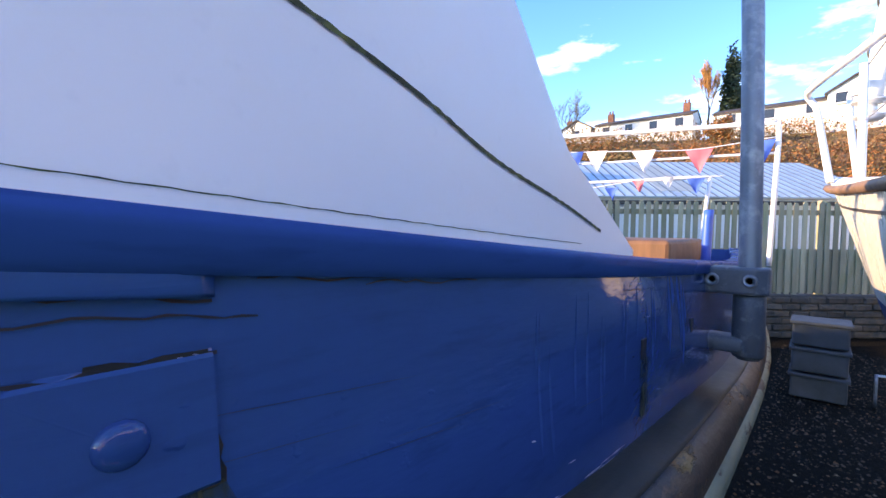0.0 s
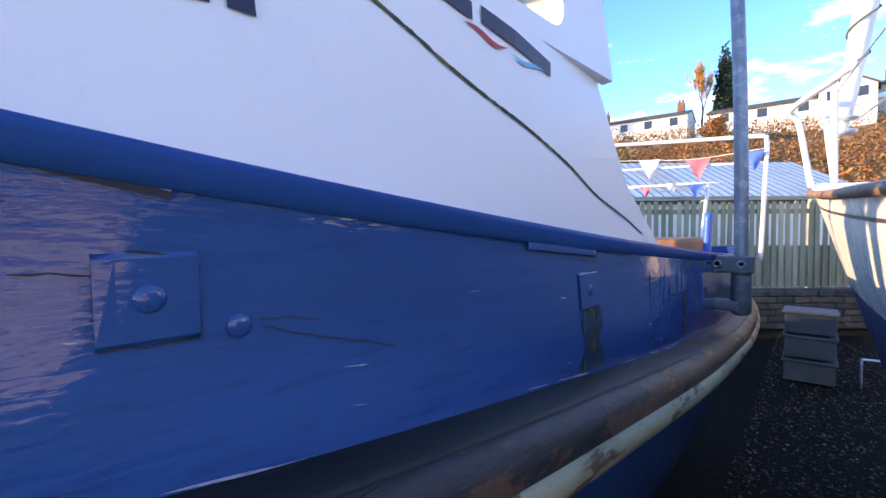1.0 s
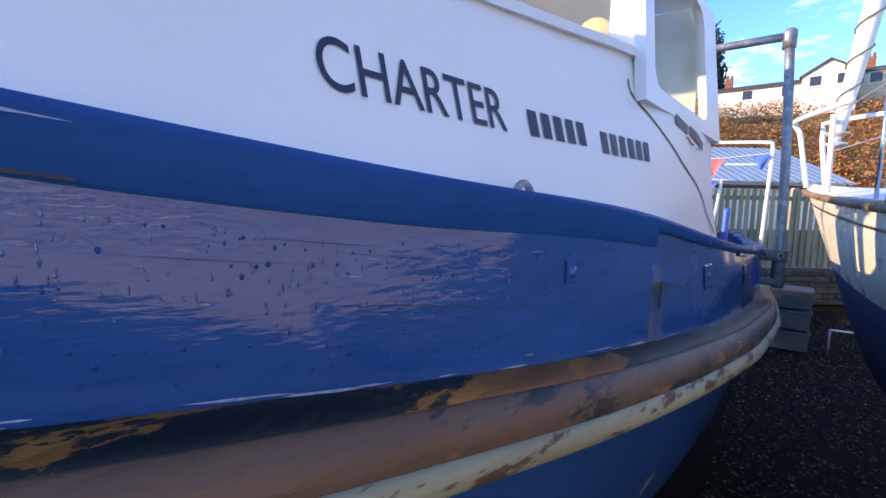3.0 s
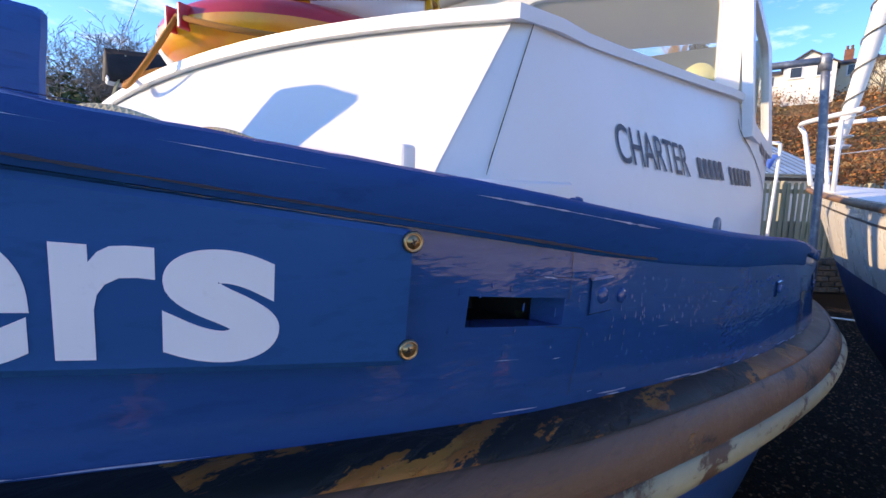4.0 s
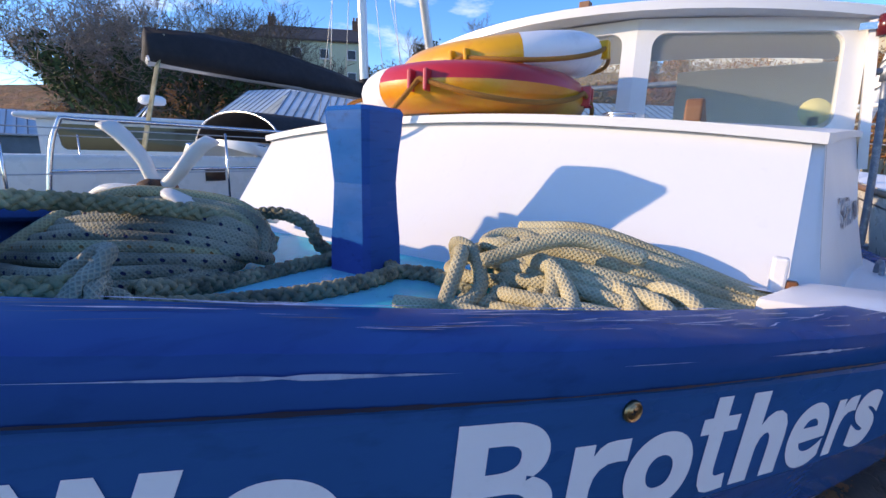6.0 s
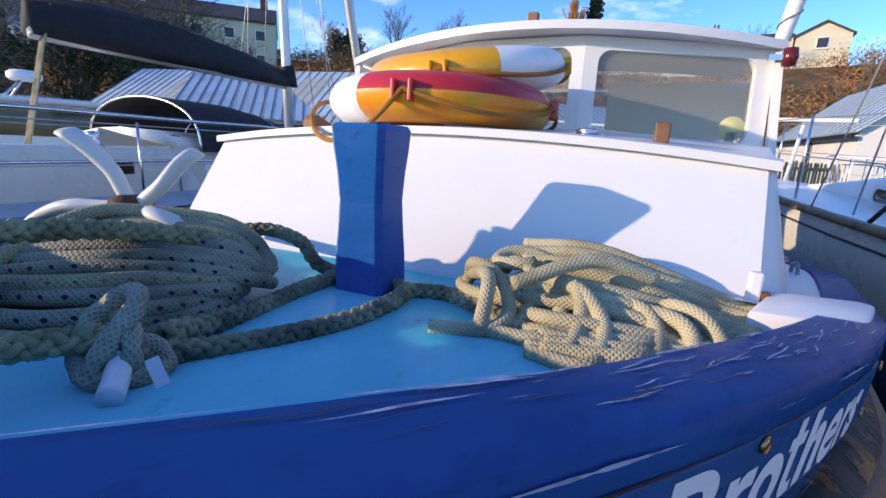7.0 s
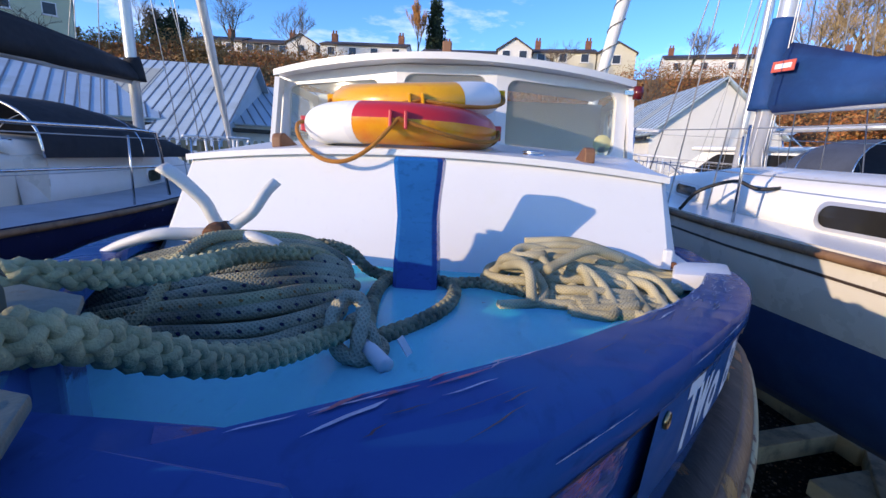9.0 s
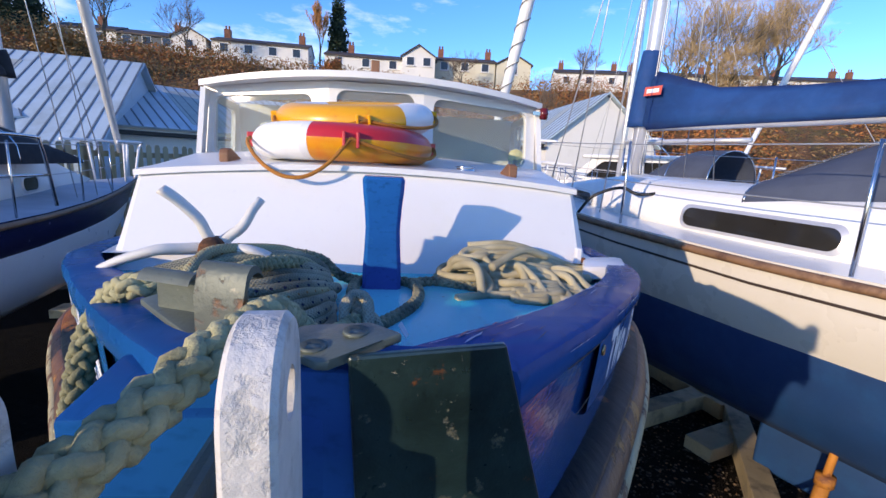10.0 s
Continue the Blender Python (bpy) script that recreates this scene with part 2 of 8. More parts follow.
M_RUB_PALE = material("weathered_brown_strake", (0.135, 0.060, 0.032), 0.5, spots=(0.34, 0.14, 0.030), scale=9, cut=(0.57, 0.61), fine=70, bump=0.6, tint=0.3,
                      stretch=(1.5, 0.5, 2), spots2=(0.020, 0.014, 0.014), scale2=5, cut2=(0.54, 0.57), bump_size=0.004)
M_RUB_EDGE = material("flaking_cream_band", (0.34, 0.29, 0.17), 0.6, spots=(0.13, 0.06, 0.03), scale=16, cut=(0.54, 0.58), fine=80,
                      bump=0.5, tint=0.25, stretch=(1.5, 0.4, 2), bump_size=0.003)
M_LETTER = material("pale_lettering_film", (0.74, 0.77, 0.84), 0.5, fine=120, bump=0.06, tint=0.05)
M_INK = material("dark_blue_lettering", (0.01, 0.014, 0.04), 0.45, fine=120, bump=0.03, tint=0.1)
M_GALV = material("galvanised_steel_tube", (0.20, 0.225, 0.26), 0.5, 0.6, spots=(0.4, 0.42, 0.43), scale=30, cut=(0.5, 0.7), fine=160, bump=0.2)
M_CLAMP = material("dull_cast_clamp", (0.11, 0.125, 0.15), 0.55, 0.3, spots=(0.2, 0.21, 0.23), scale=40, cut=(0.55, 0.66), fine=140, bump=0.4, tint=0.2)
M_WHITE_TUBE = material("white_painted_tube", (0.76, 0.77, 0.78), 0.4, fine=90, bump=0.1, tint=0.05)
M_STEEL = material("stainless_steel", (0.6, 0.6, 0.6), 0.22, 1.0, fine=120, bump=0.05)
M_BRASS = material("bronze_screw", (0.4, 0.27, 0.15), 0.3, 0.9, fine=300, bump=0.1)
M_BLACK = material("black_rubber", (0.012, 0.012, 0.013), 0.5, fine=120, bump=0.15)
M_GRAVEL = material("dark_gravel", (0.007, 0.006, 0.005), 0.95, spots=(0.09, 0.075, 0.055), scale=34, cut=(0.62, 0.70), fine=110, bump=1.0, tint=0.4, bump_size=0.03, shine=0.08)
M_GLASS = glass("window_glass", (0.90, 0.93, 0.91), 0.04, 0.09)

# ---- mesh tools ----
def part(name, bm, mat, parent=None, label="", smooth=True):
    """Links a bmesh as one mesh object, under a parent if given (placed in world coordinates)."""
    me = bpy.data.meshes.new(name)
    bmesh.ops.recalc_face_normals(bm, faces=bm.faces[:])
    bm.to_mesh(me)
    bm.free()
    for p in me.polygons:
        p.use_smooth = smooth
    me.materials.append(mat)
    ob = new(name, me)
    if parent:
        ob.parent = parent
        ob.matrix_parent_inverse = parent.matrix_basis.inverted()
    if label:
        tagged(ob, label)
    return ob


def thing(name, place, label, category, group="", kind=""):
    ob = new(name)
    ob.location = place
    ob.empty_display_size = 0.1
    return tagged(ob, label, category, group, kind)


def sharp(ob, degrees=35):
    """Marks the hard edges of a smooth-shaded mesh."""
    bm = bmesh.new()
    bm.from_mesh(ob.data)
    for e in bm.edges:
        if len(e.link_faces) == 2 and e.calc_face_angle(0) > radians(degrees):
            e.smooth = False
    bm.to_mesh(ob.data)
    bm.free()
    return ob


def box(x0, x1, y0, y1, z0, z1, bevel=0.0, seg=2, m=None):
    bm = bmesh.new()
    bmesh.ops.create_cube(bm, size=1.0, matrix=Matrix.Translation(((x0 + x1) / 2, (y0 + y1) / 2, (z0 + z1) / 2)) @ Matrix.Diagonal((x1 - x0, y1 - y0, z1 - z0, 1)))
    if bevel:
        bmesh.ops.bevel(bm, geom=bm.edges[:], offset=bevel, segments=seg, affect="EDGES", profile=0.5)
    if m:
        bm.transform(m)
    return bm


def join_into(bm, other):
    me = bpy.data.meshes.new("tmp")
    other.to_mesh(me)
    other.free()
    bm.from_mesh(me)
    bpy.data.meshes.remove(me)
    return bm


def smooth_path(pts, step=0.01, closed=False):
    """Catmull-Rom through the points, resampled to about one step."""
    p = [Vector(q) for q in pts]
    n = len(p)
    out = []
    for i in range(n if closed else n - 1):
        a, b = p[i], p[(i + 1) % n]
        z = p[i - 1] if (i > 0 or closed) else a * 2 - b
        c = p[(i + 2) % n] if (i + 2 < n or closed) else b * 2 - a
        k = max(2, int((b - a).length / step))
        for j in range(k):
            t = j / k
            out.append(0.5 * ((2 * a) + (b - z) * t + (2 * z - 5 * a + 4 * b - c) * t * t + (3 * a - z - 3 * b + c) * t ** 3))
    if not closed:
        out.append(p[-1])
    return out


def tube(pts, r, seg=10, step=0.01, closed=False, plait=0.0, pitch=0.05, taper=None, raw=False, lay=False):
    """A tube along a smooth path with UV (metres along, turns round). plait: relief of a plaited rope; lay: of a laid one."""
    path = [Vector(q) for q in pts] if raw else smooth_path(pts, step, closed)
    bm = bmesh.new()
    uvl = bm.loops.layers.uv.new("UVMap")
    n = len(path)
    rings, dist, s = [], [], 0.0
    side = None
    for i, p in enumerate(path):
        a = path[i - 1] if (i or closed) else p
        b = path[(i + 1) % n] if (i < n - 1 or closed) else p
        d = (b - a).normalized() if (b - a).length > 1e-9 else Vector((0, 0, 1))
        if side is None:
            side = d.orthogonal().normalized()
        side = (side - d * side.dot(d))
        side = side.normalized() if side.length > 1e-6 else d.orthogonal().normalized()
        other = d.cross(side)
        if i:
            s += (p - path[i - 1]).length
        dist.append(s)
        rr = r * (taper(i / max(1, n - 1)) if taper else 1.0)
        ring = []
        for k in range(seg):
            t = 2 * math.pi * k / seg
            f = 1.0
            if plait:
                f += plait * (max(math.cos(2 * math.pi * s / pitch + 2 * t), math.cos(2 * math.pi * s / pitch - 2 * t + math.pi * 0.5)) - 0.4)
            if lay:
                f += 0.13 * abs(math.cos(1.5 * t + math.pi * s / pitch)) - 0.06
            ring.append(bm.verts.new(p + (side * math.cos(t) + other * math.sin(t)) * rr * f))
        rings.append(ring)
    for i in range(n if closed else n - 1):
        j = (i + 1) % n
        for k in range(seg):
            q = (k + 1) % seg
            f = bm.faces.new((rings[i][k], rings[i][q], rings[j][q], rings[j][k]))
            us = (dist[i], dist[i], dist[j] if j else s + step, dist[j] if j else s + step)
            vs = (k / seg, (k + 1) / seg, (k + 1) / seg, k / seg)
            for loop, u, v in zip(f.loops, us, vs):
                loop[uvl].uv = (u, v)
    if not closed:
        bm.faces.new(rings[0])
        bm.faces.new(rings[-1])
    return bm


def lathe(profile, place, axis="Z", seg=24, closed=True):
    """Turns (radius, height) pairs round an axis."""
    bm = bmesh.new()
    rows = []
    for r, z in profile:
        rows.append([bm.verts.new((r * math.cos(2 * math.pi * k / seg), r * math.sin(2 * math.pi * k / seg), z)) for k in range(seg)])
    m = len(rows)
    for i in range(m if closed else m - 1):
        a, b = rows[i], rows[(i + 1) % m]
        for k in range(seg):
            q = (k + 1) % seg
            bm.faces.new((a[k], a[q], b[q], b[k]))
    if not closed:
        bm.faces.new(rows[0])
        bm.faces.new(rows[-1])
    rot = {"Z": Matrix(), "X": Matrix.Rotation(radians(90), 4, "Y"), "Y": Matrix.Rotation(radians(-90), 4, "X")}[axis]
    bm.transform(Matrix.Translation(place) @ rot)
    return bm


def grid_surface(rows, close_u=False):
    """A skin over rows of points."""
    bm = bmesh.new()
    v = [[bm.verts.new(p) for p in row] for row in rows]
    for i in range(len(v) - 1):
        a, b = v[i], v[i + 1]
        k = len(a)
        for j in range(k if close_u else k - 1):
            q = (j + 1) % k
            bm.faces.new((a[j], a[q], b[q], b[j]))
    return bm


def cap_ends(bm):
    edges = [e for e in bm.edges if len(e.link_faces) == 1]
    bmesh.ops.holes_fill(bm, edges=edges, sides=0)
    return bm


def prism(outline, z0, z1, m=None, bevel=0.0):
    """A flat outline of (x, y) given depth along z, then placed by m."""
    bm = bmesh.new()
    lo = [bm.verts.new((x, y, z0)) for x, y in outline]
    hi = [bm.verts.new((x, y, z1)) for x, y in outline]
    bm.faces.new(lo[::-1])
    bm.faces.new(hi)
    k = len(lo)
    for i in range(k):
        bm.faces.new((lo[i], lo[(i + 1) % k], hi[(i + 1) % k], hi[i]))
    if bevel:
        bmesh.ops.bevel(bm, geom=bm.edges[:], offset=bevel, segments=2, affect="EDGES", profile=0.5)
    if m:
        bm.transform(m)
    return bm


def rounded_loop(u0, u1, v0, v1, r, k=5, aspect=1.0):
    """Points of a rounded rectangle in u, v (r in v units, r * aspect in u units), from the lower left corner round."""
    out = []
    for cu, cv, a0 in ((u1 - r * aspect, v0 + r, -90), (u1 - r * aspect, v1 - r, 0), (u0 + r * aspect, v1 - r, 90), (u0 + r * aspect, v0 + r, 180)):
        for i in range(k + 1):
            a = radians(a0 + 90 * i / k)
            out.append((cu + r * aspect * math.cos(a), cv + r * math.sin(a)))
    return out


def holed_panel(c00, c10, c11, c01, hole, thick, r=0.2, k=5):
    """A four-cornered panel with one rounded opening (u0, u1, v0, v1 as fractions) and real thickness. Returns the panel's mesh and the pane's outline."""
    c = [Vector(q) for q in (c00, c10, c11, c01)]
    nrm = (c[1] - c[0]).cross(c[3] - c[0]).normalized()
    at = lambda u, v: (c[0] * (1 - u) + c[1] * u) * (1 - v) + (c[3] * (1 - u) + c[2] * u) * v  # noqa: E731
    asp = (c[3] - c[0]).length / (c[1] - c[0]).length
    inner = rounded_loop(*hole, r, k, asp)
    outer = []
    for i in range(4):
        a, b = (((1, 0), (1, 0)), ((1, 1), (1, 1)), ((0, 1), (0, 1)), ((0, 0), (0, 0)))[i]
        outer += [a] * (k + 1)
    bm = bmesh.new()
    n = len(inner)
    ifr = [bm.verts.new(at(*p)) for p in inner]
    ibk = [bm.verts.new(at(*p) - nrm * thick) for p in inner]
    corner_f = {q: bm.verts.new(at(*q)) for q in ((0, 0), (1, 0), (1, 1), (0, 1))}
    corner_b = {q: bm.verts.new(at(*q) - nrm * thick) for q in ((0, 0), (1, 0), (1, 1), (0, 1))}
    for i in range(n):
        j = (i + 1) % n
        for inn, cor in ((ifr, corner_f), (ibk, corner_b)):
            if outer[i] == outer[j]:
                bm.faces.new((cor[outer[i]], inn[j], inn[i]))
            else:
                bm.faces.new((cor[outer[i]], cor[outer[j]], inn[j], inn[i]))
        bm.faces.new((ifr[i], ifr[j], ibk[j], ibk[i]))
    qs = [(0, 0), (1, 0), (1, 1), (0, 1)]
    for i in range(4):
        a, b = qs[i], qs[(i + 1) % 4]
        bm.faces.new((corner_f[a], corner_f[b], corner_b[b], corner_b[a]))
    pane = bmesh.new()
    mid = nrm * thick * 0.5
    pf = [pane.verts.new(at(*p) - mid) for p in inner]
    pb = [pane.verts.new(at(*p) - mid - nrm * 0.004) for p in inner]
    pane.faces.new(pf)
    pane.faces.new(pb[::-1])
    return bm, pane


def text_mesh(body, size, bold=0.0, squeeze=1.0):
    """Lettering in the built-in font as a flat bmesh in x, y, with its width."""
    cu = bpy.data.curves.new("lettering", "FONT")
    cu.body, cu.size, cu.offset, cu.resolution_u = body, size, bold, 12
    ob = bpy.data.objects.new("lettering", cu)
    scene.collection.objects.link(ob)
    bpy.context.view_layer.update()
    dg = bpy.context.evaluated_depsgraph_get()
    me = bpy.data.meshes.new_from_object(ob.evaluated_get(dg))
    bm = bmesh.new()
    bm.from_mesh(me)
    bpy.data.objects.remove(ob)
    bpy.data.meshes.remove(me)
    bpy.data.curves.remove(cu)
    bm.transform(Matrix.Diagonal((squeeze, 1, 1, 1)))
    xs = [v.co.x for v in bm.verts]
    return bm, min(xs), max(xs)

# ---- ground, hillside ----
def rise(x, y):
    """Height of the land: a level yard, then a steep bracken bank and a terrace with houses."""
    d = y * 0.93 + abs(x - 4) * 0.33
    t = min(1.0, max(0.0, (d - 24) / 40))
    s = t * t * (3 - 2 * t)
    return 13.2 * s + 4.0 * min(1.0, max(0.0, (d - 64) / 120))


def build_ground():
    xs = [-900, -500, -260, -160] + [-110 + 5 * i for i in range(45)] + [160, 260, 500, 900]
    ys = [-900, -400, -150, -60, -25] + [-12 + 4 * i for i in range(34)] + [160, 240, 500, 900]
    rows = []
    for y in ys:
        row = []
        for x in xs:
            z = rise(x, y)
            if z > 0.3:
                z += 0.7 * noise.noise(Vector((x * 0.08, y * 0.08, 0)))
            row.append((x, y, z))
        rows.append(row)
    g = part("ground", grid_surface(rows), M_GRAVEL, label="dark gravel boatyard ground rising to a bracken bank")
    g.data.materials.append(M_BRACKEN)
    for p in g.data.polygons:
        if p.center.z > 0.2:
            p.material_index = 1
    return tagged(g, category="ground", kind="structure")


M_BRACKEN = material("winter_bracken_bank", (0.20, 0.09, 0.035), 0.95, spots=(0.11, 0.10, 0.03), scale=0.5, cut=(0.45, 0.6), fine=3, bump=1.0,
                     tint=0.4, spots2=(0.32, 0.14, 0.05), scale2=0.25, cut2=(0.5, 0.6), bump_size=0.4)
ground = build_ground()


# loose stones on the yard where it is passed close
def stones(count, seed, mat, x0, x1, y0, y1, size):
    rnd = random.Random(seed)
    v, f = [], []
    for _ in range(count):
        x, y, r = x0 + (x1 - x0) * rnd.random(), y0 + (y1 - y0) * rnd.random() ** 1.4, rnd.uniform(*size)
        a = rnd.uniform(0, 6.28)
        k = len(v)
        for j in range(5):
            q = a + j * 1.2566
            rr = r * rnd.uniform(0.7, 1.2)
            v.append((x + rr * math.cos(q), y + rr * math.sin(q), -0.002))
        v.append((x + rnd.uniform(-0.3, 0.3) * r, y + rnd.uniform(-0.3, 0.3) * r, r * rnd.uniform(0.5, 0.9)))
        f += [(k + j, k + (j + 1) % 5, k + 5) for j in range(5)]
    me = bpy.data.meshes.new("gravel_stones")
    me.from_pydata(v, [], f)
    me.materials.append(mat)
    return tagged(new("gravel_stones", me), "loose brown and grey stones on the gravel", "gravel", kind="stuff")


def stone_material():
    m = material("gravel_stone", (0.05, 0.045, 0.038), 0.85, fine=120, bump=0.4, shine=0.2)
    n, l = m.node_tree.nodes, m.node_tree.links
    geo, ramp = n.new("ShaderNodeNewGeometry"), n.new("ShaderNodeValToRGB")
    ramp.color_ramp.elements[0].color, ramp.color_ramp.elements[1].color = (0.012, 0.010, 0.009, 1), (0.17, 0.14, 0.10, 1)
    for pos, col in ((0.45, (0.04, 0.03, 0.022, 1)), (0.75, (0.075, 0.062, 0.05, 1)), (0.93, (0.12, 0.06, 0.03, 1))):
        ramp.color_ramp.elements.new(pos).color = col
    l.new(geo.outputs["Random Per Island"], ramp.inputs["Fac"])
    l.new(ramp.outputs["Color"], n["Principled BSDF"].inputs["Base Color"])
    return m


stones(26000, 3, stone_material(), 0.9, 4.6, -2.6, 9.0, (0.006, 0.019))

# ---- the blue boat: hull lines ----
ST_Y = (-2.68, -2.5, -2.2, -2.04, -1.8, -1.578, -1.034, -0.55, -0.09, 0.42, 1.5, 2.6, 3.75)
ST_X = (0.135, 0.286, 0.511, 0.616, 0.754, 0.860, 1.018, 1.104, 1.134, 1.148, 1.12, 1.02, 0.86)


def half(y):
    """Half breadth of the topsides at station y (smooth through the stations)."""
    y = min(max(y, ST_Y[0]), ST_Y[-1])
    i = max(k for k in range(len(ST_Y) - 1) if ST_Y[k] <= y)
    sl = lambda k: (ST_X[min(k + 1, len(ST_X) - 1)] - ST_X[max(k - 1, 0)]) / (ST_Y[min(k + 1, len(ST_X) - 1)] - ST_Y[max(k - 1, 0)])  # noqa: E731
    w = ST_Y[i + 1] - ST_Y[i]
    t = (y - ST_Y[i]) / w
    return ((2 * t ** 3 - 3 * t * t + 1) * ST_X[i] + (t ** 3 - 2 * t * t + t) * w * sl(i)
            + (3 * t * t - 2 * t ** 3) * ST_X[i + 1] + (t ** 3 - t * t) * w * sl(i + 1))


def sheer(y):
    return 1.8474 - 0.083 * y + 0.0171 * y * y - (0.02 * (y - 1) if y > 1 else 0) + 0.015 * math.exp(-((y + 0.88) / 0.28) ** 2)


def strake(y):
    return 1.6574 - 0.1097 * y + 0.0037 * y * y + 0.009 * min(1.0, max(0.0, (y + 1.05) / 0.45)) + (0.03 * (y - 1) if y > 1 else 0)


def flare(y, z):
    """The bow leans outwards towards the rail, the middle body a little inwards."""
    return 0.085 * min(1.0, max(0.0, (-1.2 - y) / 0.5)) * (z - sheer(y) + 0.085) - 0.045 * min(1.0, max(0.0, (y + 1.15) / 0.4)) * (z - 0.5 * (sheer(y) + strake(y)))


def star(y, s):
    """The starboard bow is a little finer than the port one."""
    return 0.0 if s > 0 else -0.10 * min(1.0, max(0.0, (-1.3 - y) / 0.8))


CAP_H = 0.036
STATIONS = [-2.68 + 0.06 * i for i in range(0, 61)] + [1.0 + 0.25 * i for i in range(0, 12)]
boat = thing("fishing_boat", (0, 0, 0.0), "blue wooden fishing boat with white cabin, ashore on timber blocks", "boat")


def side_point(y, f, s, off=0.0):
    z = strake(y) + (sheer(y) - CAP_H - strake(y)) * f
    return Vector((s * (half(y) + star(y, s) + flare(y, z) + off + 0.0018 * math.sin(y * 9 + f * 5)), y, z))


def topsides(s):
    """Bulwark planking from strake to cap, with a scupper slot cut through it."""
    slot = (-1.671, -1.581)
    ys = sorted(set([y for y in STATIONS if abs(y - slot[0]) > 0.02 and abs(y - slot[1]) > 0.02] + list(slot) + [-1.66, -1.6]))
    fs = (-0.06, 0.15, 0.3, 0.522, 0.57, 0.63, 0.685, 0.85, 1.0, 1.15)
    bm = bmesh.new()
    for inner in (0, 1):
        v = [[bm.verts.new(side_point(y, f, s, -0.03 * inner)) for f in fs] for y in ys]
        for i in range(len(ys) - 1):
            for j in range(len(fs) - 1):
                if slot[0] - 1e-4 <= ys[i] and ys[i + 1] <= slot[1] + 1e-4 and 3 <= j <= 5:
                    continue
                bm.faces.new((v[i][j], v[i + 1][j], v[i + 1][j + 1], v[i][j + 1]))
        if inner:
            i0, i1 = ys.index(slot[0]), ys.index(slot[1])
            for a, b in [((i, 3), (i + 1, 3)) for i in range(i0, i1)] + [((i, 6), (i + 1, 6)) for i in range(i0, i1)] + \
                        [((i0, j), (i0, j + 1)) for j in (3, 4, 5)] + [((i1, j), (i1, j + 1)) for j in (3, 4, 5)]:
                bm.faces.new((outer[a[0]][a[1]], outer[b[0]][b[1]], v[b[0]][b[1]], v[a[0]][a[1]]))
        outer = v
    # added closed box behind the slot, coloured near black for the shade inside
    shade_box = bmesh.new()
    c = [side_point(y, f, s, -0.031) for y, f in ((-1.68, 0.50), (-1.57, 0.50), (-1.57, 0.71), (-1.68, 0.71))]
    a = [shade_box.verts.new(p) for p in c]
    b = [shade_box.verts.new(p - Vector((0.07 * s, 0, 0))) for p in c]
    for k in range(4):
        shade_box.faces.new((a[k], a[(k + 1) % 4], b[(k + 1) % 4], b[k]))
    shade_box.faces.new(b)
    part("scupper_lining", shade_box, M_SHADE_TIMBER, boat, "added dark box for the shade inside the scupper", smooth=False)
    return sharp(part("bulwark", bm, M_BLUE, boat, "glossy blue bulwark planking with worn patches"), 35)


def sweep(section, s, ys, base):
    """A closed section of (offset, height) pairs swept along the side."""
    return cap_ends(grid_surface([[Vector((s * (half(y) + star(y, s) + o), y, base(y) + z)) for o, z in section] for y in ys], close_u=True))


def bottom(s):
    rows = []
    for y in [k for k in STATIONS]:
        h, z = half(y) + star(y, s), strake(y)
        e = max(0.0, (-1.2 - y) / 1.5)
        row = []
        for fx, dz, back in ((1.0, -0.02, 0), (0.985, -0.18, 0.06), (0.93, -0.4, 0.16), (0.74, -0.7, 0.32), (0.38, -0.95, 0.46), (0.1, -1.08, 0.52)):
            row.append(Vector((s * max(0.035, h * (fx - 0.12 * e * -dz)), y + back * e * 0.9, z + dz * (1 - 0.1 * e))))
        row.append(Vector((s * 0.035, row[-1].y, 0.42)))
        rows.append(row)
    return grid_surface(rows)


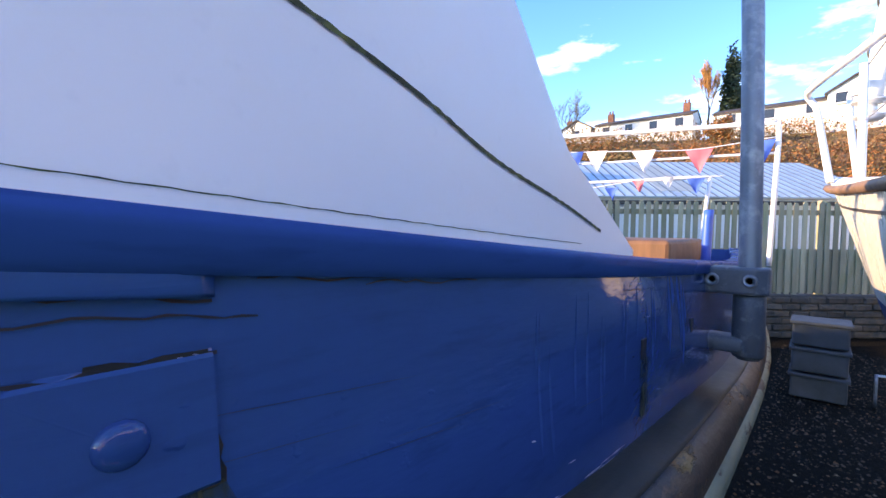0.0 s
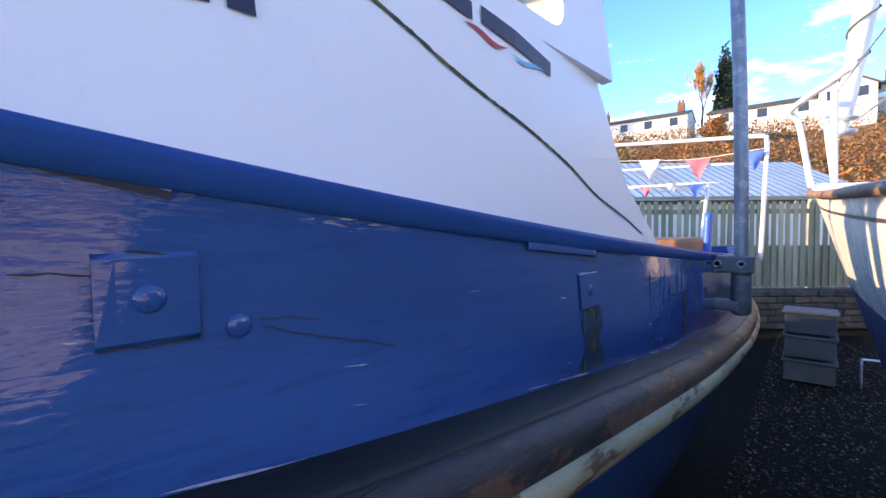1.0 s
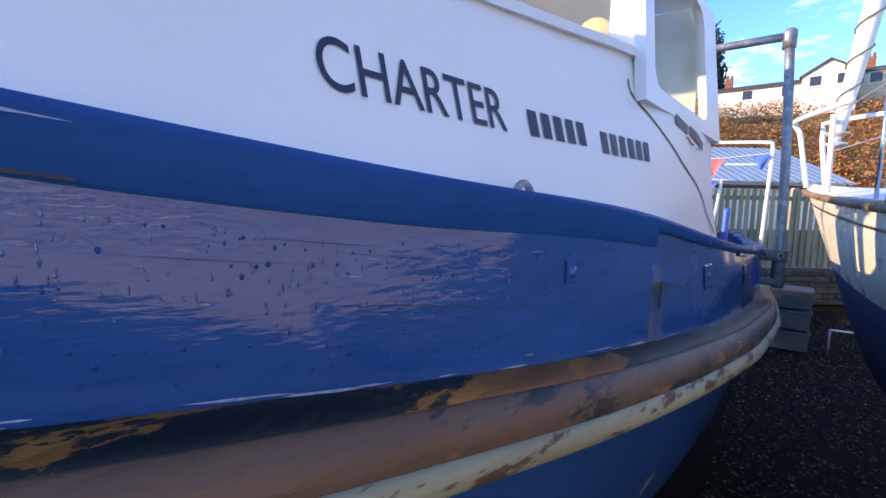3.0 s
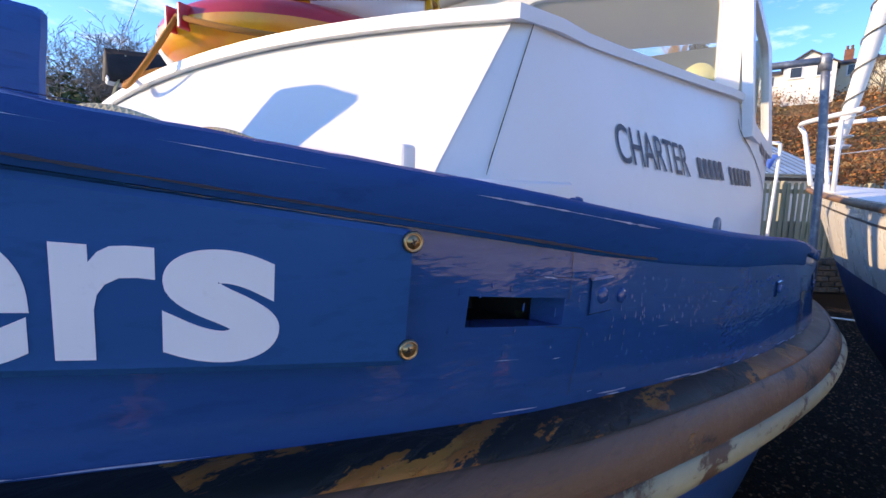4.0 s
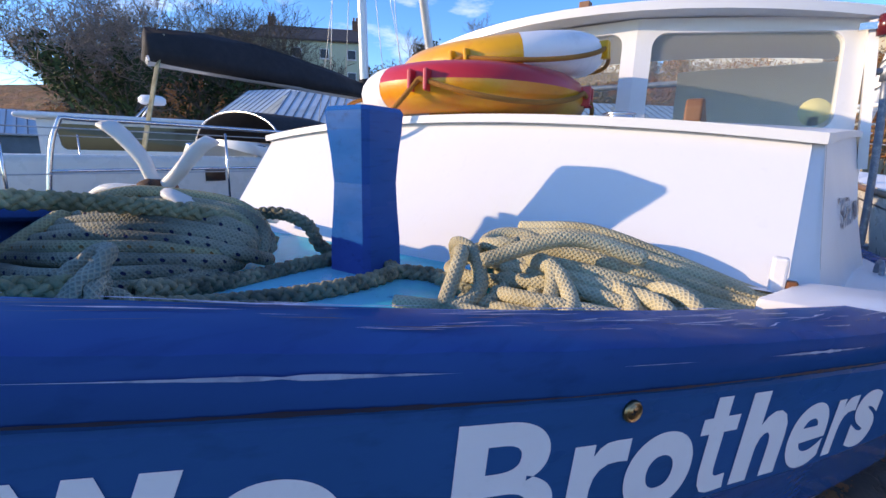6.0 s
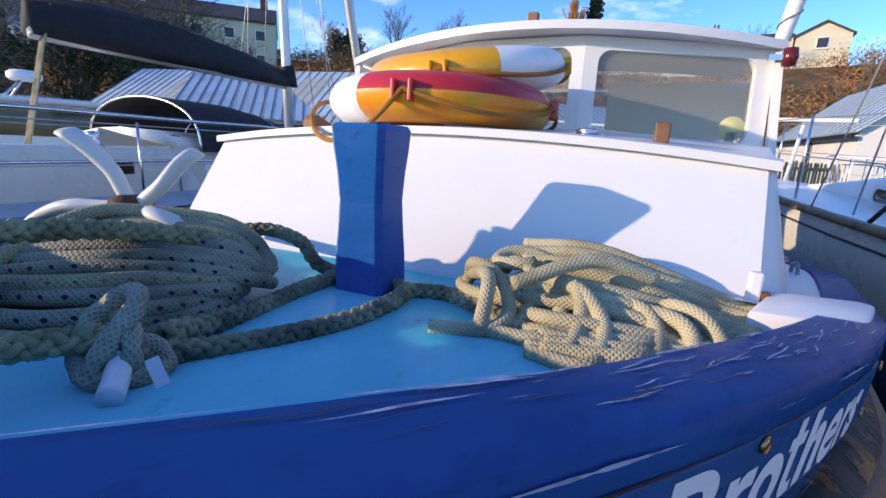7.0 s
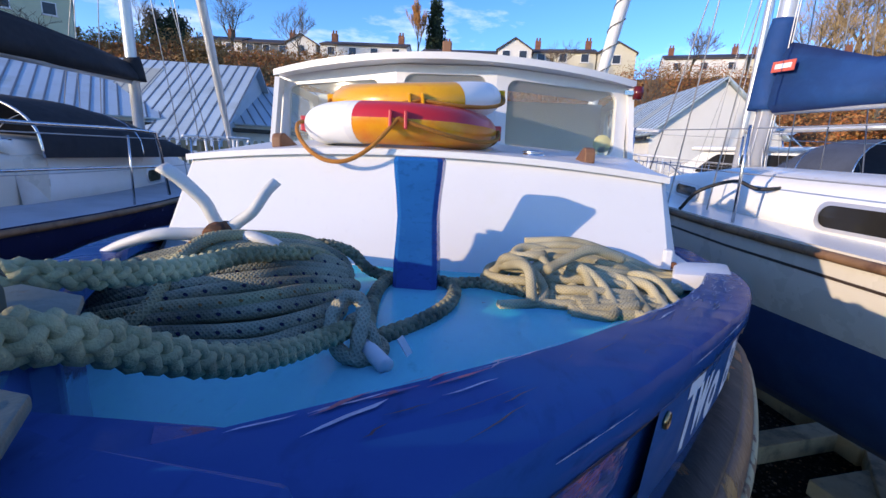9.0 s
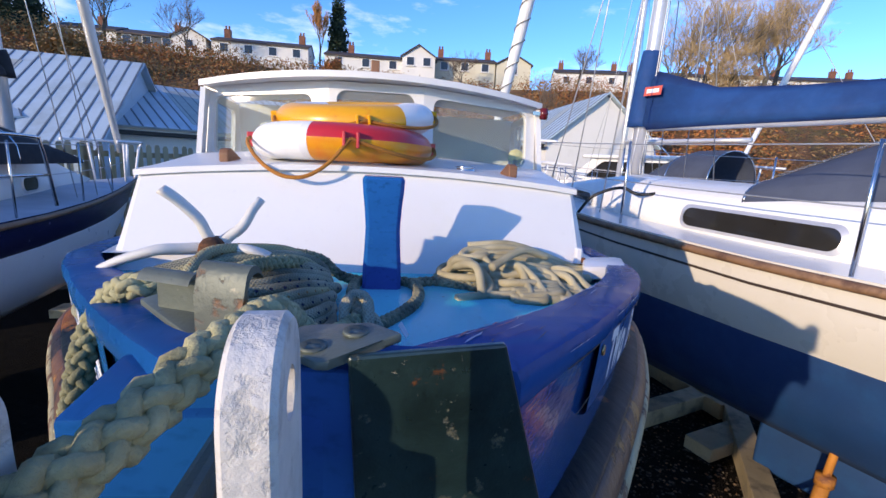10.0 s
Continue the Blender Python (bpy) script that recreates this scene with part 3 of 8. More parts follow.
for s in (1, -1):
    topsides(s)
    part("hull_bottom", bottom(s), M_BLUE_LOW, boat, "dull blue lower hull")
    rows = []
    for y in sorted({*STATIONS, *[-2.66 + 0.0125 * i for i in range(132)], -0.816, -0.8155}, reverse=STATIONS[0] > STATIONS[-1]):
        bold = min(1.0, max(0.0, (-1.5 - y) / 0.4))
        out, deep, r = 0.003 + 0.019 * bold, (0.031 + 0.014 * (1 - bold) if y < -0.8157 else 0.021), 0.005 + 0.009 * bold
        slim = -0.12 * max(0.0, -2.45 - y)
        worn = 0.45 * bold * (0.0016 * math.sin(y * 61 + s) * math.sin(y * 23) + 0.0012 * math.sin(y * 173 + 1.3 * s) * max(0.0, math.sin(y * 37)))
        low = bold * 0.0006 * math.sin(y * 47 + 2 * s) * math.sin(y * 129)
        rows.append([Vector((s * (half(y) + star(y, s) + o + (worn if o > 0 else 0.0)), y, sheer(y) + z + (low if z > -0.02 and o > -0.06 else 0.0))) for o, z in
                     ((slim - 0.075, -0.005), (slim - 0.07, 0.002), (out - r, 0.001), (out - r * 0.3, -0.002), (out, -r * 0.8), (out, -r * 1.3), (out, -deep + 0.004), (out - 0.003, -deep), (slim - 0.065, -deep), (slim - 0.075, -deep + 0.008))])
    cap = cap_ends(grid_surface(rows, close_u=True))
    sharp(part("cap_rail", cap, M_CAP, boat, "blue painted capping rail, paint flaking"), 40)
    ledge = [(-0.012, -0.002), (0.006, -0.001), (0.020, -0.003), (0.038, -0.006), (0.043, -0.010), (0.040, -0.05), (-0.012, -0.055)]
    sharp(part("rubbing_strake", sweep(ledge, s, [k for k in STATIONS if k > -0.95], strake), M_RUB_BLACK, boat, "timber rubbing strake with black paint"), 60)
    sharp(part("rubbing_strake", sweep(ledge, s, [k for k in STATIONS if -1.85 < k < -0.93], strake), M_RUB, boat, "timber rubbing strake, black paint worn to orange wood"), 60)
    sharp(part("rubbing_strake", sweep(ledge, s, [k for k in STATIONS if k < -1.83], strake), M_RUB_BLACK, boat, "timber rubbing strake with black paint at the bow"), 60)
    roll = [(0.036, -0.0085), (0.045, -0.0095), (0.052, -0.0135), (0.060, -0.021), (0.065, -0.031), (0.067, -0.042), (0.066, -0.05), (0.040, -0.05)]
    part("strake_roll", sweep(roll, s, STATIONS, strake), M_RUB_PALE, boat, "weathered brown varnished rounded strake")
    part("strake_band", sweep([(0.066 + 0.012 * math.cos(a * math.pi / 5), -0.056 + 0.014 * math.sin(a * math.pi / 5)) for a in range(10)], s, STATIONS, strake),
         M_RUB_EDGE, boat, "pale flaking cream band along the strake")

# cross-piece between the rails at the stemhead, red lead showing on its top
sharp(part("bow_crosspiece", prism([(-0.13, -2.600), (0.112, -2.594), (0.140, -2.612), (0.135, -2.690), (-0.12, -2.690)], 2.09, 2.1685, bevel=0.004), M_CAP, boat, "blue painted cross-piece at the stemhead"), 30)
part("worn_patch", prism([(0.055, -2.6015), (0.075, -2.5995), (0.104, -2.600), (0.110, -2.606), (0.098, -2.611), (0.080, -2.609), (0.062, -2.613)], 2.166, 2.1691), M_RED_PRIMER, boat, "red lead showing through worn paint", smooth=False)

# stem, transom, keel
stem = bmesh.new()
rows = []
for z, yf, w in ((2.15, -2.685, 0.13), (2.0, -2.68, 0.12), (1.7, -2.64, 0.10), (1.3, -2.46, 0.06), (0.9, -2.3, 0.04), (0.42, -2.2, 0.035)):
    back = 0.03 if z > 1.9 else 0.10
    rows.append([Vector((-w, yf + back, z)), Vector((-w * 0.8, yf, z)), Vector((w * 0.8, yf, z)), Vector((w, yf + back, z))])
join_into(stem, grid_surface(rows, close_u=True))
cap_ends(stem)
part("stem", stem, M_BLUE, boat, "blue painted stem post", smooth=False)
tr = []
yb = STATIONS[-1]
for f in (-1, -0.6, -0.2, 0.2, 0.6, 1):
    tr.append([Vector((half(yb) * f, yb + 0.01, sheer(yb) - 0.01)), Vector((half(yb) * f * 0.95, yb + 0.01, 1.2)), Vector((half(yb) * f * 0.5, yb + 0.01, 0.65)), Vector((0.04 * f, yb + 0.01, 0.42))])
part("transom", grid_surface(tr), M_BLUE, boat)
part("keel", box(-0.04, 0.04, -2.2, yb, 0.3, 0.46, 0.01), M_BLUE_LOW, boat)


def deck_z(y):
    return 1.965 + 0.04 * max(0.0, (-1.5 - y)) if y < -1.4 else sheer(y) - 0.012


fd = []
for y in [-2.62 + 0.08 * i for i in range(14)]:
    w = half(y) - 0.03
    fd.append([Vector((w * f + star(y, -1) * min(0, f), y, deck_z(y) + 0.012 * (1 - f * f))) for f in [k / 8 - 1 for k in range(17)]])
part("foredeck", grid_surface(fd), M_DECK, boat, "light blue painted plywood foredeck")
for s in (1, -1):
    sd = []
    for y in [-1.62 + 0.1 * i for i in range(27)]:
        a, b = half(y) - 0.02, half(y) - 0.34
        sd.append([Vector((s * a, y, sheer(y) - 0.006)), Vector((s * (a + b) / 2, y, sheer(y) + 0.0)), Vector((s * b, y, sheer(y) + 0.004))])
    part("side_deck", grid_surface(sd), M_WHITE, boat, "white painted side deck")
part("cockpit_sole", box(-0.9, 0.9, 0.9, yb, 1.2, 1.23), M_WHITE_IN, boat)


# ---- cuddy and wheelhouse ----
def side_x(y, z):
    k = ((-1.58, 0.716), (-1.51, 0.728), (-1.395, 0.766), (-1.2, 0.797), (-0.65, 0.905), (-0.39, 0.950), (-0.2, 0.970), (0.0, 0.983), (0.2, 0.981), (0.35, 0.976), (0.6, 0.966), (0.95, 0.95))
    for (a, xa), (b, xb) in zip(k, k[1:]):
        if y <= b:
            break
    t = (y - a) / (b - a)
    return xa + (xb - xa) * t - 0.25 * (z - 2.1) * min(1.0, max(0.08, (0.05 - y) / 0.7))


def roof_z(x, y):
    t = min(1, max(0, (y + 1.42) / 0.9))
    return 2.232 + 0.055 * t + 0.047 * (1 - (x / 0.75) ** 2)


front = []
for i in range(13):
    f = i / 6 - 1
    x = 0.70 * f
    front.append([Vector((x * 1.0, -1.625 - 0.012 * (1 - f * f), 1.95)), Vector((x * 1.005, -1.549 - 0.012 * (1 - f * f), 2.057)), Vector((x * 1.02, -1.409 - 0.025 * (1 - f * f), roof_z(x, -1.42) + 0.008))])
cuddy_front = part("cuddy_front", grid_surface(front), M_WHITE, boat, "white painted cuddy front, sunlit")
for s in (1, -1):
    # side wall, and the chamfered corner that meets it
    rows = []
    for i in range(25):
        y = -1.395 + 0.945 * i / 24
        row = []
        for f in (0, 0.2, 0.36, 0.44, 0.66, 1):
            yy = y - (0.17 * (1 - f) * max(0.0, 1 - i / 6))
            z = (sheer(y) - 0.05) + (roof_z(0.75, y) + 0.004 - sheer(y) + 0.05) * f
            row.append(Vector((s * side_x(yy, z), yy, z)))
        rows.append(row)
    for y in [-0.45 + 0.08 * i for i in range(1, 19)]:
        top = min(2.21, 2.085 + (0.48 - y) * 0.95) if y < 0.60 else max(1.80, 1.975 - (y - 0.60) * 0.45)
        rows.append([Vector((s * side_x(y, sheer(y) - 0.05 + (top - sheer(y) + 0.05) * f), y, sheer(y) - 0.05 + (top - sheer(y) + 0.05) * f)) for f in (0, 0.2, 0.36, 0.44, 0.66, 1)])
    eave = roof_z(0.70, -1.42) + 0.008
    edge = []
    for p in rows[0]:
        up = (p.z - 2.057) / (eave - 2.057)
        edge.append(Vector((s * (0.7015 + (0.0105 * up if up > 0 else 0.0)), -1.5475 + (0.14 * up if up > 0 else 0.71 * (p.z - 2.057)), p.z)))
    ch = [edge, rows[0]]
    part("corner_chamfer", grid_surface(ch), M_WHITE, boat)
    bm = grid_surface(rows)
    part("cabin_side", bm, M_WHITE, boat, "white painted cabin side with mould in the seams")
    # upper side with its window
    q = lambda y, z: (s * (side_x(y, 2.21) - 0.10 * (z - 2.21)), y, z)  # noqa: E731
    pm, pane = holed_panel(q(-0.45, 2.19), q(0.40, 2.19), q(0.345, 2.62), q(-0.42, 2.64), (0.08, 0.76, 0.10, 0.9), -0.025 * s, 0.12)
    part("wheelhouse_side", pm, M_WHITE, boat, smooth=False)
    gl = part("side_pane", pane, M_GLASS, boat, smooth=False)
    gl.visible_shadow = False

rf = []
for y in [-1.43 + 0.0875 * i for i in range(13)]:
    w = side_x(y, 2.24) + (0.012 if y < -1.3 else 0.004)
    rf.append([Vector((w * f, y - 0.03 * (1 - f * f) * (1 if y < -1.3 else 0), roof_z(f * 0.735, y))) for f in [k / 8 - 1 for k in range(17)]])
cr = grid_surface(rf)
ex = bmesh.ops.extrude_face_region(cr, geom=cr.faces[:])
bmesh.ops.translate(cr, verts=[v for v in ex["geom"] if isinstance(v, bmesh.types.BMVert)], vec=(0, 0, 0.018))
sharp(part("cuddy_roof", cr, M_WHITE, boat, "white cuddy roof with overhanging lip"))

FACETS = ((-0.94, -0.36), (-0.25, -0.565), (0.24, -0.575), (0.905, -0.41))
HOLES = ((0.09, 0.87, 0.2, 0.87), (0.08, 0.90, 0.2, 0.915), (0.08, 0.915, 0.21, 0.90))
TOPS = (2.665, 2.70, 2.70, 2.665)
for i in range(3):
    (xa, ya), (xb, yb2) = FACETS[i], FACETS[i + 1]
    za, zb = TOPS[i], TOPS[i + 1]
    pm, pane = holed_panel((xa, ya, 2.22), (xb, yb2, 2.22), (xb * 0.985, yb2 + 0.03, zb), (xa * 0.985, ya + 0.03, za), HOLES[i], 0.03, 0.1)
    part("wheelhouse_front", pm, M_WHITE, boat, smooth=False)
    gl = part("front_pane", pane, M_GLASS, boat, smooth=False)
    gl.visible_shadow = False
wr = []
for i in range(15):
    f = i / 7 - 1
    x = 0.915 * f
    row = []
    for y in (-0.66, -0.4, -0.1, 0.2, 0.36):
        yy = y + (0.24 * f * f if y < -0.5 else 0)
        row.append(Vector((x * (1 - 0.03 * (y + 0.6)), yy, 2.735 - 0.058 * f * f + 0.02 * (y + 0.66))))
    wr.append(row)
wb = grid_surface(wr)
ex = bmesh.ops.extrude_face_region(wb, geom=wb.faces[:])
bmesh.ops.translate(wb, verts=[v for v in ex["geom"] if isinstance(v, bmesh.types.BMVert)], vec=(0, 0, -0.030))
sharp(part("wheelhouse_roof", wb, M_WHITE, boat, "white cambered wheelhouse roof"))
for s in (1, -1):
    part("aft_bulkhead", box(*sorted((s * 0.28, s * 0.93)), 0.26, 0.28, 1.9, 2.64), M_WHITE_IN, boat, smooth=False)

# samson post with a waisted middle
pr = []
for z, w in ((1.93, 0.052), (2.0, 0.05), (2.05, 0.049), (2.1, 0.046), (2.15, 0.044), (2.2, 0.047), (2.24, 0.051), (2.272, 0.053), (2.28, 0.049)):
    cx, cy, c = 0.055, -1.772, 0.010
    pr.append([Vector((cx + a * w - b * c, cy + d * w - e * c, z)) for a, d, b, e in ((-1, -1, -1, 0), (1, -1, 1, 0), (1, -1, 0, -1), (1, 1, 0, 1), (1, 1, 1, 0), (-1, 1, -1, 0), (-1, 1, 0, 1), (-1, -1, 0, -1))])
part("samson_post", cap_ends(grid_surface(pr, close_u=True)), M_POST, boat, "blue painted timber samson post on the foredeck", smooth=False)

# name board with its lettering and screws
def board_point(y, z, off):
    return Vector((half(y) + flare(y, z) + off, y, z))


ARC_Y = [-2.47 + 0.005 * i for i in range(155)]
ARC_S = [0.0]
for a, b in zip(ARC_Y, ARC_Y[1:]):
    ARC_S.append(ARC_S[-1] + math.hypot(b - a, half(b) - half(a)))


def y_at(s):
    return float(np.interp(s, ARC_S, ARC_Y))


def s_at(y):
    return float(np.interp(y, ARC_Y, ARC_S))


brd = []
for y in [-2.47 + 0.03 * i for i in range(26)]:
    y = min(y, -1.715)
    zt, zb = sheer(y) - 0.033 - 0.014 * (1 - min(1.0, max(0.0, (-1.5 - y) / 0.4))), sheer(y) - 0.131
    brd.append([board_point(y, zb, 0.0), board_point(y, zb, 0.008), board_point(y, zb + 0.004, 0.011), board_point(y, zt - 0.004, 0.011), board_point(y, zt, 0.008), board_point(y, zt, 0.0)])
name_board = part("name_board", cap_ends(grid_surface(brd)), M_BOARD, boat, "blue board with pale painted boat name")
sharp(name_board, 30)
def letters(bm, place, mat, parent, label):
    """Every character of a flat text becomes an object of its own, each point laid on a surface by place()."""
    left = set(bm.verts)
    while left:
        todo, got = [next(iter(left))], set()
        while todo:
            v = todo.pop()
            if v in got:
                continue
            got.add(v)
            todo += [e.other_vert(v) for e in v.link_edges]
        left -= got
        one = bmesh.new()
        at = {v: one.verts.new(place(v.co)) for v in got}
        for f in {f for v in got for f in v.link_faces}:
            one.faces.new([at[v] for v in f.verts])
        part("letter", one, mat, parent, label, smooth=False)
    bm.free()


# every letter with its two ends along the board and its foot and head below the sheer
NAME = (("T", -2.396, -2.3466, 0.117, 0.037), ("w", -2.352, -2.296, 0.116, 0.053), ("o", -2.292, -2.2431, 0.123, 0.0625), ("B", -2.1990, -2.1448, 0.122, 0.0425), ("r", -2.1365, -2.0995, 0.122, 0.063),
        ("o", -2.0987, -2.0446, 0.1245, 0.0625), ("t", -2.043, -2.0056, 0.123, 0.0416), ("h", -1.9993, -1.9465, 0.122, 0.042), ("e", -1.9391, -1.8852, 0.126, 0.0615), ("r", -1.878, -1.842, 0.122, 0.063), ("s", -1.8397, -1.7898, 0.1245, 0.0613))


# heavy letters with straight stems, cut by hand in the sign-writer's alphabet
GLYPH = {
    "r": ((0, 0), (0, 0.985), (0.35, 0.985), (0.35, 0.84), (0.44, 0.93), (0.56, 0.985), (0.72, 1), (1, 1), (1, 0.72), (0.82, 0.73), (0.64, 0.72), (0.5, 0.66), (0.42, 0.57), (0.385, 0.44), (0.385, 0)),
    "t": ((0, 0.64), (0, 0.8), (0.22, 0.8), (0.22, 1), (0.6, 1), (0.6, 0.8), (0.94, 0.8), (0.94, 0.64), (0.6, 0.64), (0.6, 0.26), (0.63, 0.19), (0.71, 0.165), (0.96, 0.175), (1, 0.01), (0.75, 0), (0.55, 0), (0.38, 0.03), (0.27, 0.11), (0.22, 0.24), (0.22, 0.64)),
    "h": ((0, 0), (0, 1), (0.36, 1), (0.36, 0.63), (0.46, 0.71), (0.58, 0.755), (0.74, 0.755), (0.88, 0.7), (0.97, 0.59), (1, 0.44), (1, 0), (0.645, 0), (0.645, 0.4), (0.62, 0.48), (0.56, 0.525), (0.48, 0.52), (0.41, 0.47), (0.365, 0.38), (0.36, 0)),
}


def cut_letter(ch):
    bm = bmesh.new()
    bm.faces.new([bm.verts.new((x, y, 0)) for x, y in GLYPH[ch]])
    bmesh.ops.triangulate(bm, faces=bm.faces[:])
    return bm, 0.0, 1.0


def name_letters(place, parent, mirror=None):
    for ch, ya, yb4, foot, head in NAME:
        bm, x0, x1 = cut_letter(ch) if ch in GLYPH else text_mesh(ch, 1.0, {"B": 0.022, "e": 0.023}.get(ch, 0.040))
        ys = [v.co.y for v in bm.verts]
        lo, hi = min(ys), max(ys)
        sa, sb = s_at(ya), s_at(yb4)
        if mirror is not None:
            sa, sb = mirror - sa, mirror - sb

        def on_board(co):
            y = y_at(sa + (co.x - x0) / (x1 - x0) * (sb - sa))
            return place(y, sheer(y) - foot + (co.y - lo) / (hi - lo) * (foot - head))

        letters(bm, on_board, M_LETTER, parent, "pale lavender painted letter")


name_letters(lambda y, z: board_point(y, z, 0.0117), name_board)
# the same board on the starboard bow, its name running towards the stem
star_brd = []
for y in [-2.47 + 0.03 * i for i in range(26)]:
    y = min(y, -1.715)
    zt, zb = sheer(y) - 0.036, sheer(y) - 0.131
    star_brd.append([Vector((-half(y) - star(y, -1) - flare(y, z) - o, y, z)) for o, z in ((0.0, zb), (0.008, zb), (0.011, zb + 0.004), (0.011, zt - 0.004), (0.008, zt), (0.0, zt))])
star_board = part("name_board", cap_ends(grid_surface(star_brd)), M_BOARD, boat, "blue board with pale painted boat name")
sharp(star_board, 30)
name_letters(lambda y, z: Vector((-half(y) - star(y, -1) - flare(y, z) - 0.0117, y, z)), star_board, s_at(-2.41) + s_at(-1.80))
for y, drop in ((-2.105, 0.0429), (-2.110, 0.120), (-1.721, 0.0469), (-1.7186, 0.119), (-2.452, 0.0505)):
    p = board_point(y, sheer(y) - drop, 0.0118)
    d = Vector((1, -(half(y + 0.01) - half(y - 0.01)) / 0.02, 0)).normalized()
    sc = lathe(((0.0001, 0.0), (0.0072, 0.0), (0.0071, 0.0012), (0.0062, 0.0026), (0.0056, 0.0026), (0.0048, 0.0014), (0.0046, 0.0020), (0.0001, 0.0023)), (0, 0, 0), "Z", 16, False)
    sc.transform(Matrix.Translation(p) @ d.to_track_quat("Z", "Y").to_matrix().to_4x4())
    screw = part("screw", sc, M_BRASS, name_board, "bronze screw in a cup washer")
    for k in (20, 110):
        slot = box(-0.0022, 0.0022, -0.0005, 0.0005, 0.0018, 0.0025, m=Matrix.Translation(p) @ d.to_track_quat("Z", "Y").to_matrix().to_4x4() @ Matrix.Rotation(radians(k), 4, "Z"))
        part("slot", slot, M_BLACK, screw, "dark cross slot", smooth=False)

# lettering on the cabin side
bm, cx0, cx1 = text_mesh("CHARTER", 1.0, 0.004)


def on_cabin(co):
    f = (co.x - cx0) / (cx1 - cx0)
    y, z = -1.212 + f * 0.30, 2.078 - 0.012 * f + co.y * 0.088
    return Vector((side_x(y, z) + 0.0025, y, z))


letters(bm, on_cabin, M_INK, boat, "dark blue painted letter")
for ya, yb3, zb, n in ((-0.862, -0.685, 2.066, 5), (-0.640, -0.408, 2.058, 6)):
    for i in range(n):
        a, b = (ya + (yb3 - ya) * (i + k) / n for k in (0.18, 0.82))
        bm = bmesh.new()
        bm.faces.new([bm.verts.new((side_x(y, z) + 0.0025, y, z)) for y, z in ((a, zb), (b, zb - 0.001), (b, zb + 0.042), (a, zb + 0.043))])
        part("painted_bar", bm, M_INK, boat, "dark blue bar", smooth=False)

# scaffold gantry clamped to the gunwales
gantry = thing("scaffold_gantry", (0, 0.82, 1.7), "galvanised scaffold-tube gantry clamped across the boat's gunwales", "frame")
for s in (1, -1):
    part("post", tube([(s * 1.205, 0.83, 1.62), (s * 1.19, 0.86, 2.2), (s * 1.165, 0.895, 2.68)], 0.0175, 16, 0.1), M_GALV, gantry)
    sad = bmesh.new()
    join_into(sad, prism([(s * 1.125, 0.805), (s * 1.135, 0.797), (s * 1.215, 0.797), (s * 1.233, 0.812), (s * 1.233, 0.850), (s * 1.215, 0.862), (s * 1.13, 0.862), (s * 1.125, 0.855)][::s], 1.737, 1.784, bevel=0.005))
    clamp = part("clamp", sad, M_CLAMP, gantry, "dark grey cast clamp", smooth=False)
    for dx in (1.150, 1.206):
        part("socket_screw", lathe(((0.0001, 0.0), (0.0055, 0.0), (0.006, -0.004), (0.0105, -0.005), (0.0115, -0.002), (0.0115, 0.003), (0.0001, 0.003)), (s * dx, 0.797, 1.762), "Y", 14, False), M_GALV, clamp, "socket screw")
    part("socket", lathe(((0.0001, -0.055), (0.023, -0.055), (0.025, -0.05), (0.025, 0.05), (0.023, 0.055), (0.0001, 0.055)), (s * 1.203, 0.832, 1.68), "Z", 20, False), M_CLAMP, gantry, "dark grey tube socket")
    part("bracket", box(*sorted((s * 1.115, s * 1.2)), 0.806, 0.856, 1.632, 1.660, 0.006), M_CLAMP, gantry)
    part("bracket", box(*sorted((s * 1.10, s * 1.16)), 0.815, 0.85, 1.745, 1.775, 0.004), M_CLAMP, gantry)
    part("elbow", lathe(((0.025, -0.05), (0.025, 0.02), (0.015, 0.03), (0.0001, 0.03), (0.0001, -0.05)), (s * 1.165, 0.895, 2.68), "Z", 16, False), M_GALV, gantry)
part("crossbar", tube([(-1.165, 0.895, 2.68), (1.165, 0.895, 2.68)], 0.0175, 16, 0.2), M_GALV, gantry)

# keel blocks
for y in (-1.6, 0.6, 2.9):
    tagged(part("keel_block", box(-0.2, 0.2, y - 0.12, y + 0.12, 0.0, 0.3, 0.01), M_RUB_EDGE, None, smooth=False), "heavy timber block under the keel", "block", "keel blocks")

# ---- bow fitting, anchor, ropes and lifebuoys on the foredeck ----
M_FITTING = material("green_grey_painted_steel", (0.10, 0.12, 0.10), 0.5, 0.2, spots=(0.17, 0.08, 0.04), scale=22, cut=(0.6, 0.66), fine=160, bump=0.4, tint=0.25,
                     spots2=(0.30, 0.28, 0.22), scale2=16, cut2=(0.6, 0.66))
M_PLATE = material("dark_green_worn_plate", (0.012, 0.03, 0.03), 0.3, 0.1, spots=(0.10, 0.10, 0.06), scale=60, cut=(0.62, 0.68), fine=160, bump=0.5, tint=0.4,
                   spots2=(0.14, 0.05, 0.02), scale2=34, cut2=(0.64, 0.70), coat=0.3)
M_ROLLER = material("chalky_white_disc", (0.55, 0.53, 0.5), 0.75, spots=(0.30, 0.29, 0.27), scale=40, cut=(0.5, 0.7), fine=220, bump=0.7, tint=0.15, bump_size=0.002)
M_ANCHOR = material("white_painted_iron", (0.62, 0.6, 0.55), 0.5, spots=(0.28, 0.11, 0.04), scale=16, cut=(0.64, 0.7), fine=120, bump=0.4, tint=0.08)
M_RUST = material("rusty_iron", (0.16, 0.055, 0.02), 0.8, spots=(0.05, 0.02, 0.01), scale=40, cut=(0.5, 0.6), fine=200, bump=0.6, tint=0.3)
